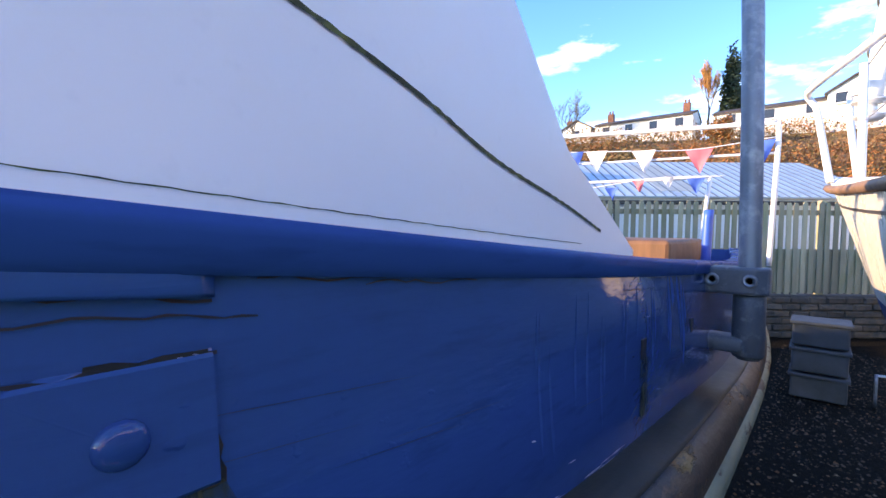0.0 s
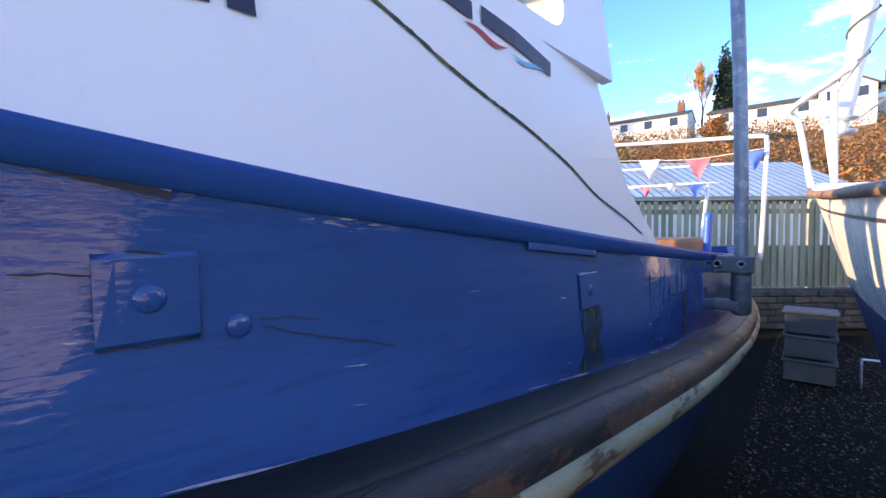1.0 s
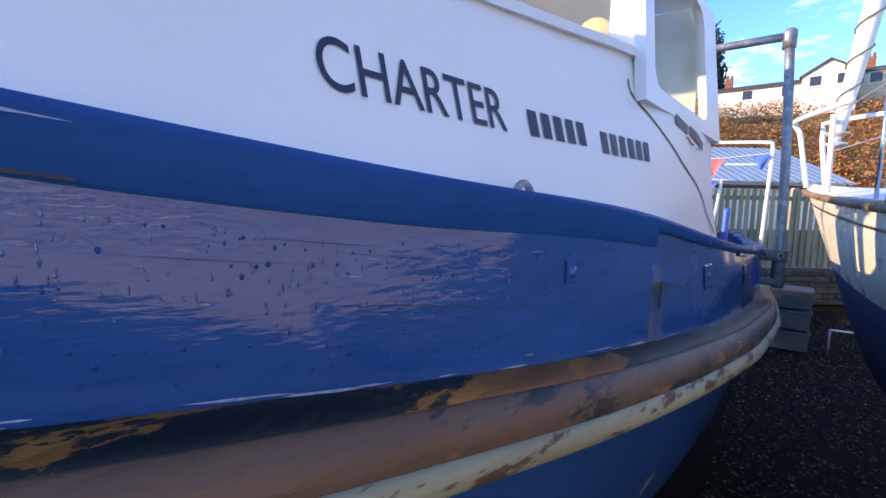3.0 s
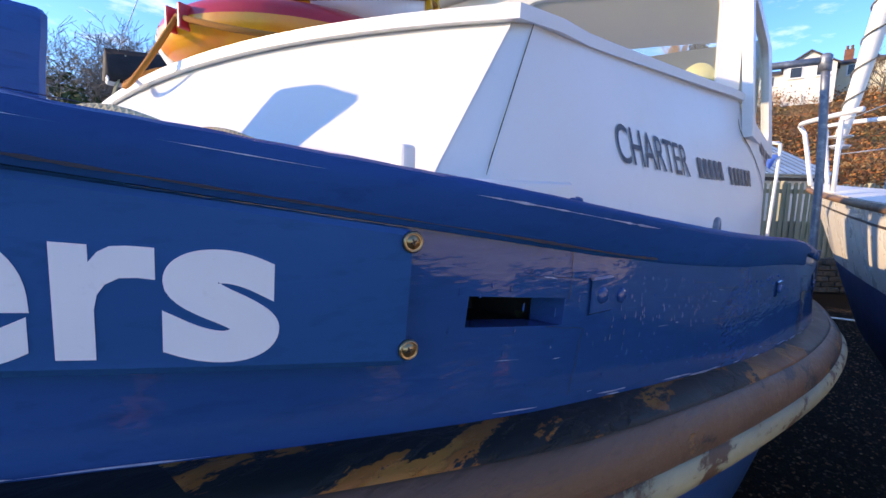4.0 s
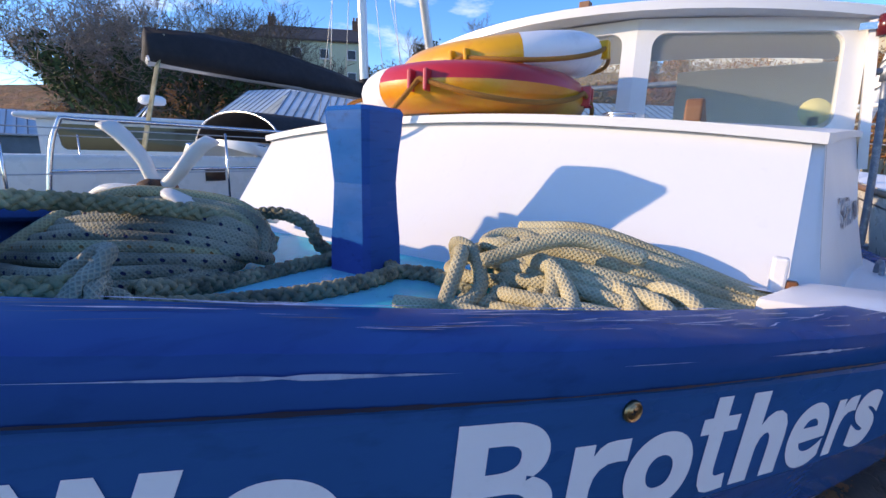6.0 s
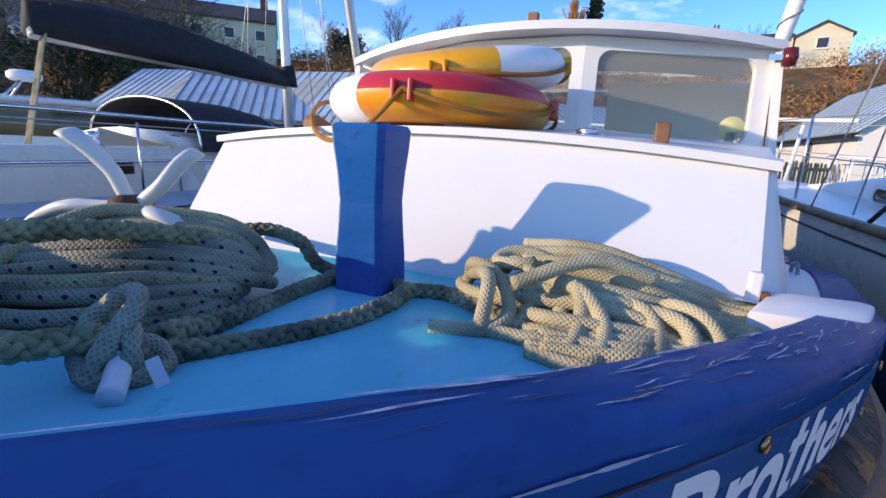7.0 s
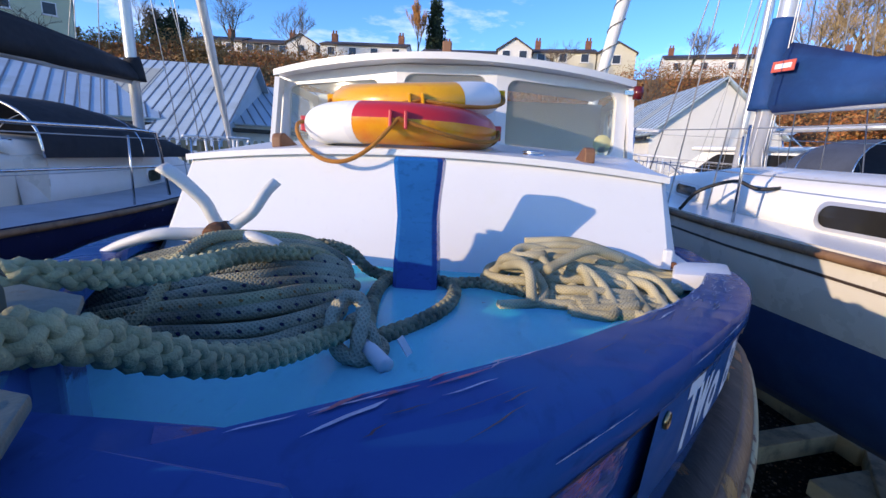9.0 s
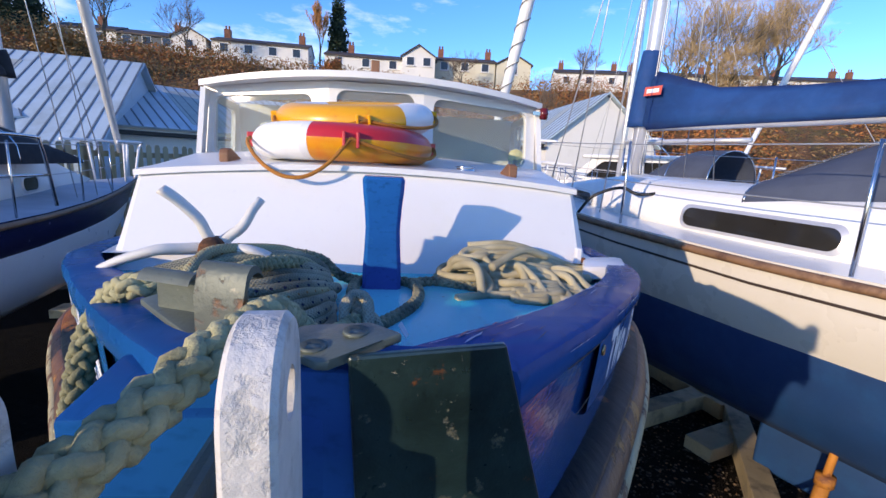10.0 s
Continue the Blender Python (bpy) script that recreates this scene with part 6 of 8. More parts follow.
M_IVY = leaf_material("ivy_leaves", (0.012, 0.03, 0.008), (0.03, 0.06, 0.015), (0.07, 0.10, 0.03))
M_PINE = leaf_material("dark_conifer_needles", (0.008, 0.02, 0.010), (0.015, 0.035, 0.015), (0.03, 0.055, 0.02))
M_SCRUB = leaf_material("bracken_and_bramble", (0.30, 0.085, 0.022), (0.46, 0.17, 0.045), (0.20, 0.13, 0.04))
M_SCRUB2 = leaf_material("olive_scrub", (0.14, 0.085, 0.03), (0.30, 0.18, 0.06), (0.36, 0.19, 0.08))
M_BUSH = leaf_material("yellow_green_shrub", (0.06, 0.07, 0.015), (0.15, 0.14, 0.03), (0.24, 0.20, 0.05))


def quick_tube(verts, faces, a, b, ra, rb, seg=5):
    d = (b - a)
    if d.length < 1e-5:
        return
    s = d.orthogonal().normalized()
    o = d.normalized().cross(s)
    k = len(verts)
    for p, r in ((a, ra), (b, rb)):
        for i in range(seg):
            t = 2 * math.pi * i / seg
            verts.append(p + (s * math.cos(t) + o * math.sin(t)) * r)
    for i in range(seg):
        j = (i + 1) % seg
        faces.append((k + i, k + j, k + seg + j, k + seg + i))


def mesh_part(name, verts, faces, mat, parent, label="", kind=""):
    me = bpy.data.meshes.new(name)
    me.from_pydata([tuple(v) for v in verts], [], faces)
    me.materials.append(mat)
    ob = new(name, me)
    if parent:
        ob.parent = parent
        ob.matrix_parent_inverse = parent.matrix_basis.inverted()
    tagged(ob, label, kind=kind)
    return ob


def bare_tree(place, height, seed, label, spread=0.55, twig_mat=None, levels=5, ivy=0, up=0.35, thick=0.026, fork=3):
    """A leafless tree: a tapering trunk that forks again and again into limbs and twigs, with ivy on the trunk if asked."""
    rnd = random.Random(seed)
    ob = thing("tree", place, label, "tree", "bare trees")
    tv, tf, wv, wf, spots = [], [], [], [], []
    base = Vector(place)

    def grow(p, d, ln, r, lv):
        n = 3
        for i in range(n):
            q = p + d * (ln / n)
            r2 = r * 0.86
            if lv > 1:
                quick_tube(tv, tf, p, q, r, r2, 6 if lv > 3 else 4)
                if lv >= levels - 2:
                    spots.append((p.lerp(q, rnd.random()), r))
            else:
                quick_tube(wv, wf, p, q, max(r, 0.012), max(r2, 0.009), 3)
            p, r = q, r2
            d = (d + Vector((rnd.gauss(0, 0.10), rnd.gauss(0, 0.10), rnd.gauss(0.03, 0.06)))).normalized()
            if lv > 0 and (i > 0 or lv < levels):
                for _ in range(fork if i == n - 1 else (1 if lv < levels else 2)):
                    side = Vector((rnd.gauss(0, 1), rnd.gauss(0, 1), rnd.gauss(up, 0.5))).normalized()
                    nd = (d * (1 - spread) + side * spread).normalized()
                    grow(p, nd, ln * rnd.uniform(0.55, 0.8), r * rnd.uniform(0.45, 0.7), lv - 1)

    grow(base, Vector((rnd.gauss(0, 0.04), rnd.gauss(0, 0.04), 1)).normalized(), height * 0.36, height * thick, levels)
    mesh_part("trunk", tv, tf, M_BARK, ob, "grey-brown trunk and limbs")
    if wv:
        mesh_part("twig_mass", wv, wf, twig_mat or M_TWIG, ob, "fine bare twigs", "stuff")
    if ivy:
        lv, lf = [], []
        for _ in range(ivy):
            c, r = rnd.choice(spots)
            if c.z - base.z > height * 0.6:
                continue
            leaf(lv, lf, c + Vector((rnd.gauss(0, r * 1.4 + 0.12), rnd.gauss(0, r * 1.4 + 0.12), rnd.gauss(0, 0.25))), rnd.uniform(0.09, 0.2), rnd)
        mesh_part("ivy", lv, lf, M_IVY, ob, "dark ivy on the trunk", "stuff")
    return ob


def leaf(verts, faces, c, s, rnd):
    a = Vector((rnd.gauss(0, 1), rnd.gauss(0, 1), rnd.gauss(0, 1))).normalized()
    b = a.orthogonal().normalized()
    k = len(verts)
    verts += [c - a * s, c - b * s * 0.45, c + a * s, c + b * s * 0.45]
    faces.append((k, k + 1, k + 2, k + 3))


def leafy(name, place, size, n, seed, mat, label, leaf_size, shape="mound", category="bush"):
    """A bush or conifer: many leaves in uneven clumps round short stems."""
    rnd = random.Random(seed)
    ob = thing(name, place, label, category)
    lv, lf, tv, tf = [], [], [], []
    base = Vector(place)
    clumps = []
    for i in range(26):
        if shape == "cone":
            h = rnd.uniform(0.06, 1.0)
            r = (1 - h) ** 0.8 + 0.05
            a = rnd.uniform(0, 2 * math.pi)
            c = Vector((math.cos(a) * r * size[0] * 0.75, math.sin(a) * r * size[1] * 0.75, h * size[2]))
        else:
            a, h = rnd.uniform(0, 2 * math.pi), rnd.uniform(0.15, 0.95)
            r = math.sqrt(max(0.05, 1 - (h * 1.1 - 0.3) ** 2)) * rnd.uniform(0.3, 0.85)
            c = Vector((math.cos(a) * r * size[0], math.sin(a) * r * size[1], h * size[2]))
        clumps.append((c, rnd.uniform(0.16, 0.34)))
        quick_tube(tv, tf, base + Vector((0, 0, c.z * 0.3 if shape == "cone" else 0)), base + c, 0.05 * size[2] / 3, 0.012 * size[2] / 3, 4)
    for _ in range(n):
        c, s = rnd.choice(clumps)
        p = base + c + Vector((rnd.gauss(0, s * size[0] * 0.62), rnd.gauss(0, s * size[1] * 0.62), rnd.gauss(0, s * size[2] * 0.42)))
        if p.z > base.z:
            leaf(lv, lf, p, leaf_size * rnd.uniform(0.6, 1.4), rnd)
    mesh_part("stems", tv, tf, M_BARK, ob)
    mesh_part("crown", lv, lf, mat, ob, "", "stuff")
    return ob


# scrub over the bank: one sheet of uncountable stems and fronds
def scrub(n, seed, mat, x0, x1, d0, d1, label, size, tall):
    rnd = random.Random(seed)
    v, f = [], []
    while len(f) < n:
        x, y = rnd.uniform(x0, x1), rnd.uniform(-8, 74)
        z = rise(x, y)
        if not d0 < z < d1:
            continue
        k = noise.noise(Vector((x * 0.12, y * 0.12, seed)))
        if k < -0.15 + rnd.uniform(-0.2, 0.2):
            continue
        cx = Vector((x, y, z + rnd.uniform(0, tall) * (0.6 + k)))
        for _ in range(5):
            leaf(v, f, cx + Vector((rnd.gauss(0, 0.35), rnd.gauss(0, 0.35), rnd.gauss(0, 0.22))), size * rnd.uniform(0.5, 1.5), rnd)
    ob = mesh_part("bank_scrub", v, f, mat, None, label, "stuff")
    tagged(ob, category="undergrowth")
    return ob


scrub(120000, 5, M_SCRUB, -75, 60, 0.3, 12.6, "russet bracken and bramble over the hillside bank", 0.13, 1.5)
scrub(70000, 9, M_SCRUB2, -75, 75, 0.3, 12.9, "olive brown winter scrub on the hillside", 0.12, 2.2)

T = lambda x, y: (x, y, rise(x, y) - 0.2)  # noqa: E731
for x, y, h, seed, ivy in ((-33, 8, 13, 1, 2500), (-30, 14, 14, 2, 2200), (-36, 17, 15, 3, 1500), (-27, 19, 11, 4, 2500), (-42, 12, 14, 7, 1200), (-39, 24, 12, 8, 1500)):
    bare_tree(T(x, y), h, seed, "tall bare winter tree with ivy on its trunk", 0.55, None, 5, ivy)
bare_tree(T(-25, 7.6), 12, 11, "broad bare winter tree behind the moored boats", 0.62, M_TWIG_PALE, 5, 2500, 0.25, 0.022)
for x, y, h, seed in ((28, 40, 12, 21), (33, 43, 13, 22), (38, 41, 11, 23), (44, 46, 12, 24), (30, 35, 9, 27)):
    bare_tree(T(x, y), h, seed, "tall bare winter tree on the hillside", 0.5, M_TWIG_GOLD, 5, 0, 0.6)
for x, y, h, seed in ((-33.5, 57, 9, 31), (-47, 58, 9, 32), (-24, 56, 7, 33), (9, 57, 6, 36), (24, 55, 6, 37), (14, 40, 6, 38)):
    bare_tree(T(x, y), h, seed, "small bare winter tree among the houses", 0.5, M_TWIG, 4, 0, 0.7)
bare_tree((-10.2, 66, 15.0), 8.5, 41, "upright russet-twigged bare tree on the skyline", 0.36, M_TWIG_RED, 6, 0, 1.8, 0.02, 2)
leafy("conifer", (-7.9, 68, 15.5), (1.7, 1.7, 8.0), 3500, 51, M_PINE, "dark evergreen conifer on the skyline", 0.28, "cone", "tree")
leafy("conifer", T(-46, 62), (3.5, 3.0, 6.0), 3500, 52, M_PINE, "dark evergreen tree beside the houses", 0.3, "mound", "tree")
leafy("shrub", T(-19.5, 10.5), (1.9, 1.7, 3.2), 5000, 53, M_BUSH, "yellow-green shrub behind the moored boats", 0.09)
leafy("shrub", T(-7, 54), (1.6, 1.5, 2.6), 1800, 54, M_SCRUB, "russet shrub below the houses", 0.16)
leafy("shrub", T(-3.6, 26), (2.2, 2.0, 4.2), 4500, 55, M_IVY, "ivy-green shrub on the bank", 0.14)
for i, (x, y) in enumerate(((-27, 40), (3, 33), (12, 31), (21, 33), (-12, 38), (26, 30), (-20, 33))):
    leafy("shrub", T(x, y), (2.6, 2.4, 3.4), 2600, 60 + i, (M_SCRUB2, M_SCRUB)[i % 2], "brown winter bramble clump on the bank", 0.17)

# ---- other boats in the yard ----
M_GRP = material("white_gelcoat", (0.78, 0.78, 0.76), 0.3, spots=(0.68, 0.68, 0.65), scale=2, cut=(0.55, 0.75), fine=40, bump=0.04, tint=0.03)
M_GRP_CREAM = material("cream_gelcoat", (0.66, 0.62, 0.54), 0.28, spots=(0.58, 0.54, 0.46), scale=2, cut=(0.55, 0.75), fine=40, bump=0.04, tint=0.04)
M_ANTI = material("blue_antifouling", (0.0, 0.035, 0.12), 0.7, spots=(0.0, 0.05, 0.15), scale=4, cut=(0.5, 0.7), fine=50, bump=0.3, tint=0.15)
M_NAVY = material("navy_gelcoat", (0.012, 0.02, 0.07), 0.25, fine=40, bump=0.04, tint=0.1)
M_TEAK = material("weathered_teak_rail", (0.24, 0.13, 0.07), 0.6, spots=(0.12, 0.06, 0.035), scale=9, cut=(0.5, 0.65), fine=90, bump=0.3, tint=0.2)
M_STRIPE = material("dark_brown_stripe", (0.05, 0.035, 0.03), 0.4, fine=60, bump=0.02)
M_CANVAS_BLUE = material("blue_sail_cover", (0.0, 0.045, 0.17), 0.85, spots=(0.0, 0.06, 0.21), scale=6, cut=(0.45, 0.7), fine=200, bump=0.3, tint=0.15)
M_CANVAS_BLACK = material("black_canvas", (0.012, 0.013, 0.018), 0.85, fine=200, bump=0.3, tint=0.15)
M_CANVAS_GREY = material("dark_blue_grey_canvas", (0.05, 0.065, 0.10), 0.85, fine=200, bump=0.3, tint=0.15)
M_SPAR = material("anodised_spar", (0.62, 0.62, 0.62), 0.35, 0.5, fine=60, bump=0.05, tint=0.05)
M_WIRE = material("rigging_wire", (0.45, 0.45, 0.45), 0.4, 0.6, fine=60, bump=0.02)
M_WINDOW = material("smoked_window", (0.02, 0.018, 0.015), 0.08, fine=30, bump=0.02)
M_NONSKID = material("grey_nonskid_deck", (0.36, 0.41, 0.46), 0.8, fine=200, bump=0.4, tint=0.1)
M_VINYL = glass("clear_vinyl", (0.8, 0.84, 0.84), 0.12, 0.35)
M_TAG = material("red_sail_tag", (0.62, 0.10, 0.07), 0.6, fine=60, bump=0.02)


def canvas_cover(pts, tops, width, mat, parent, label, m):
    """A sail cover hung over a boom: a soft closed section along the boom that sags and creases."""
    rows = []
    for i, (p, h) in enumerate(zip(pts, tops)):
        w = width * (0.8 + 0.25 * math.sin(i * 1.9))
        sec = [(-0.35, -0.06), (-1.0, 0.05), (-1.05, 0.35), (-0.6, 0.8), (0.0, 1.0), (0.6, 0.8), (1.05, 0.35), (1.0, 0.05), (0.35, -0.06)]
        rows.append([m @ Vector((p[0] + u * w * (1 - 0.55 * max(0, v)) + 0.012 * math.sin(i * 2.3 + v * 7), p[1], p[2] + v * h)) for u, v in sec])
    return part("sail_cover", cap_ends(grid_surface(rows, close_u=True)), mat, parent, label)


def yacht(bow, turn, length, beam, rail, boot, label, top_mat, low_mat, mast_at, mast_h, boom, cover, hood=None, rub=M_TEAK, stripe=None, windows=(), furl=0.045,
          cabin=(1.3, 6.0, 0.30, 0.42), wraps=True, keel=True, stays=True, deck_mat=None, drum=True, cover_h=(0.5, 0.34, 0.28, 0.24, 0.2)):
    """A sailing yacht ashore: local y forward from the bow (negative aft), x to its right."""
    ob = thing("sailing_yacht", (bow[0], bow[1], 0), label, "yacht")
    m = Matrix.Translation((bow[0], bow[1], 0)) @ Matrix.Rotation(radians(turn), 4, "Z")
    bz = bow[2]

    def hb(f):
        return beam / 2 * (math.sin(min(1.0, f * 1.55 + 0.02) * math.pi / 2) ** 1.05) * (1 - 0.22 * max(0.0, (f - 0.62) / 0.38) ** 1.5)

    def rz(f):
        return bz + (rail - bz) * min(1.0, f * 2.4) ** 0.7

    fs = [0.0, 0.015, 0.035, 0.06, 0.1, 0.15, 0.2, 0.27, 0.35, 0.45, 0.55, 0.65, 0.75, 0.85, 0.93, 1.0]
    for s in (1, -1):
        upper, lower = [], []
        for f in fs:
            w, y, z = hb(f), -f * length, rz(f)
            rake = 0.75 * max(0.0, 1 - f * 4)
            bt = boot
            upper.append([m @ Vector((s * w * k, y - rake * (z - q) * 1.0, q)) for k, q in ((1.0, z), (1.0, z - (z - bt) * 0.35), (0.975, z - (z - bt) * 0.7), (0.93, bt))])
            lower.append([m @ Vector((s * w * k, y - rake * (z - q) * (1.0 if q > 1 else 1.15), q)) for k, q in ((0.93, bt), (0.91, bt - 0.22), (0.82, bt - 0.48), (0.52, bt - 0.72), (0.08, bt - 0.85))])
        part("hull_side", grid_surface(upper), top_mat, ob, "smooth gelcoat topsides")
        part("bottom", grid_surface(lower), low_mat, ob, "antifouled underwater hull")
        rr = [m @ Vector((s * (hb(f) + 0.012), -f * length - 0.0, rz(f) - 0.03)) for f in fs]
        part("rubbing_strip", tube(rr, 0.024, 8, 0.2), rub, ob)
        if stripe:
            rows = [[m @ Vector((s * (hb(f) + 0.004), -f * length - 0.75 * max(0.0, 1 - f * 4) * d, rz(f) - d)) for d in (0.125, 0.14)] for f in fs]
            part("cove_line", grid_surface(rows), stripe, ob)
        n = 7
        line_lo, line_hi = [], []
        for i in range(n):
            f = 0.06 + 0.86 * i / (n - 1)
            p = Vector((s * (hb(f) - 0.05), -f * length, rz(f)))
            q = p + Vector((0, 0, 0.58))
            part("stanchion", tube([m @ p, m @ q], 0.009, 8, 0.2), M_STEEL, ob)
            line_lo.append(m @ (p + Vector((0, 0, 0.3))))
            line_hi.append(m @ (q - Vector((0, 0, 0.02))))
        part("lifeline", tube(line_hi, 0.004, 6, 0.4), M_WIRE, ob)
        part("lifeline", tube(line_lo, 0.004, 6, 0.4), M_WIRE, ob)
    dk = []
    for f in fs:
        dk.append([m @ Vector((hb(f) * k, -f * length, rz(f) - 0.01 + 0.05 * (1 - k * k))) for k in (-1, -0.6, 0, 0.6, 1)])
    part("deck", grid_surface(dk), deck_mat or M_GRP, ob)
    tr = [[m @ Vector((hb(1.0) * k * q, -length, z)) for k in (-1, -0.5, 0, 0.5, 1)] for q, z in ((1, rz(1)), (0.93, boot), (0.82, boot - 0.48), (0.08, boot - 0.85))]
    part("transom", grid_surface(tr), top_mat, ob)
    # coachroof
    a0, a1, hh, inset = cabin
    rows = []
    for i in range(12):
        t = i / 11
        y = -(a0 + (a1 - a0) * t)
        f = -y / length
        w = max(0.1, hb(f) - inset) * (0.55 + 0.45 * min(1, t * 4))
        h = hh * min(1.0, 0.15 + t * 3.2) ** 0.8 * (1 + 0.25 * t)
        z = rz(f)
        rows.append([m @ Vector((u * w, y + (0.12 if v > 0.5 and i == 0 else 0), z + v * h)) for u, v in ((-1, 0), (-0.98, 0.35), (-0.93, 0.8), (-0.82, 1.0), (-0.4, 1.10), (0, 1.13), (0.4, 1.10), (0.82, 1.0), (0.93, 0.8), (0.98, 0.35), (1, 0))])
    part("coachroof", cap_ends(grid_surface(rows)), M_GRP, ob, "white moulded coachroof")
    for y0, y1, z0, z1 in windows:
        for s in (1, -1):
            yc = (y0 + y1) / 2
            loop = rounded_loop(y0, y1, z0, z1, (z1 - z0) * 0.48, 6)

            def on_side(y, z, o):
                f = y / length
                t = (y - a0) / (a1 - a0)
                w = max(0.1, hb(f) - inset) * (0.55 + 0.45 * min(1, t * 4))
                return m @ Vector((s * (w * (1.0 - 0.07 * (z / max(0.05, hh)) ** 1.5) + o), -y, rz(f) + z))

            fr = bmesh.new()
            big = rounded_loop(y0 - 0.025, y1 + 0.025, z0 - 0.02, z1 + 0.02, (z1 - z0) * 0.5, 6)
            ou, inn = [fr.verts.new(on_side(y, z, 0.004)) for y, z in big], [fr.verts.new(on_side(y, z, 0.014)) for y, z in loop]
            for i in range(len(ou)):
                j = (i + 1) % len(ou)
                fr.faces.new((ou[i], ou[j], inn[j], inn[i]))
            win = part("window", fr, M_SPAR, ob, "metal-framed long window")
            g = bmesh.new()
            g.faces.new([g.verts.new(on_side(y, z, 0.008)) for y, z in loop])
            part("pane", g, M_WINDOW, win, smooth=False)
    # mast, boom, rigging
    f = mast_at / length
    foot = Vector((0, -mast_at, rz(f) + hh * 0.9))
    head = foot + Vector((0, -0.25, mast_h))
    part("mast", tube([m @ foot, m @ head], 0.062, 12, 1.0), M_SPAR, ob, "pale anodised mast")
    gz = foot.z + boom[1]
    b0, b1 = Vector((0, -mast_at - 0.1, gz)), Vector((0, -mast_at - boom[0], gz))
    part("boom", tube([m @ b0, m @ b1], 0.045, 10, 0.5), M_SPAR, ob)
    if cover:
        k = len(cover_h)
        canvas_cover([b0.lerp(b1, i / (k - 1)) for i in range(k)], cover_h, 0.15, cover, ob, "canvas sail cover laced over the boom", m)
        part("cover_collar", tube([m @ (b0 + Vector((0, 0.1, 0.0))), m @ (b0 + Vector((0, 0.09, cover_h[0] * 0.9))), m @ (b0 + Vector((0, 0.07, cover_h[0] * 1.35)))], 0.12, 14, 0.05, taper=lambda q: 1 - 0.3 * q), cover, ob)
    tack = Vector((0, -0.28, bz + 0.42))
    if furl:
        top = head + Vector((0, 0.1, -0.3))
        part("furled_headsail", tube([m @ tack, m @ tack.lerp(top, 0.5), m @ top], furl, 12, 0.1, taper=lambda q: 0.55 + 0.9 * math.sin(math.pi * min(1, q * 1.3 + 0.1)) if q < 0.7 else 1.0), M_GRP if drum else M_SPAR, ob, "headsail furled on the forestay")
        if drum:
            part("furling_drum", lathe(((0.0001, 0), (0.05, 0.0), (0.075, 0.02), (0.075, 0.03), (0.03, 0.04), (0.03, 0.09), (0.085, 0.10), (0.085, 0.112), (0.0001, 0.115)), m @ (tack - Vector((0, 0, 0.1))), "Z", 18, False), M_SPAR, ob)
            if wraps:
                pts = []
                for i in range(110):
                    q = 0.02 + 0.40 * i / 110
                    c = tack.lerp(top, q)
                    r = furl * (0.60 + 0.9 * math.sin(math.pi * min(1, q * 1.3 + 0.1))) + 0.006
                    pts.append(m @ (c + Vector((r * math.cos(i * 0.75), r * math.sin(i * 0.75), 0))))
                part("sheet_wrap", tube(pts, 0.006, 6, 0.05), M_ROPE_PLAIT2, ob)
    if stays:
        for s in (1, -1):
            for dy, q in ((0.0, 0.98), (0.35, 0.55), (-0.3, 0.55)):
                c = Vector((s * (hb(f) - 0.08), -mast_at - dy, rz(f)))
                part("shroud", tube([m @ c, m @ foot.lerp(head, q)], 0.005, 6, 2.0), M_WIRE, ob)
        part("backstay", tube([m @ Vector((0, -length + 0.1, rz(1.0))), m @ head], 0.005, 6, 2.0), M_WIRE, ob)
        part("topping_lift", tube([m @ b1, m @ head], 0.004, 6, 2.0), M_WIRE, ob)
    # pulpit
    for s in (1, -1):
        part("pulpit_tube", tube([m @ Vector((s * 0.07, -0.06, bz)), m @ Vector((s * 0.09, 0.10, bz + 0.50)), m @ Vector((s * 0.16, 0.04, bz + 0.58)), m @ Vector((s * (hb(0.12) - 0.06), -0.12 * length, rz(0.12) + 0.6))], 0.02, 10, 0.05), M_WHITE_TUBE, ob, "white pulpit tube")
        part("pulpit_leg", tube([m @ Vector((s * (hb(0.07) - 0.05), -0.07 * length, rz(0.07))), m @ Vector((s * (hb(0.08) - 0.05), -0.075 * length, rz(0.08) + 0.57))], 0.018, 10, 0.2), M_WHITE_TUBE, ob)
    if keel:
        part("keel", box(-0.08, 0.08, -length * 0.62, -length * 0.42, 0.12, boot - 0.75, 0.03, m=m), low_mat, ob)
        part("rudder", box(-0.04, 0.04, -length + 0.1, -length + 0.6, 0.35, boot - 0.5, 0.02, m=m), low_mat, ob)
    if hood:
        y0, y1, w, h, mat = hood
        z = rz(y0 / length) + hh * 0.9
        rows = []
        for i in range(6):
            t = i / 5
            y = -(y0 + (y1 - y0) * t)
            hh2 = h * (0.25 + 0.75 * math.sin(min(1, t * 1.5) * math.pi / 2))
            rows.append([m @ Vector((w * math.cos(a), y, z + hh2 * max(0.0, math.sin(a)) ** 0.7)) for a in [math.pi * j / 14 for j in range(15)]])
        hb_ = grid_surface(rows)
        cut = [fc for k, fc in enumerate(hb_.faces) if k // 14 < 2 and 4 <= k % 14 <= 9]
        bmesh.ops.delete(hb_, geom=cut, context="FACES")
        part("spray_hood", hb_, mat, ob, "canvas spray hood on hoops")
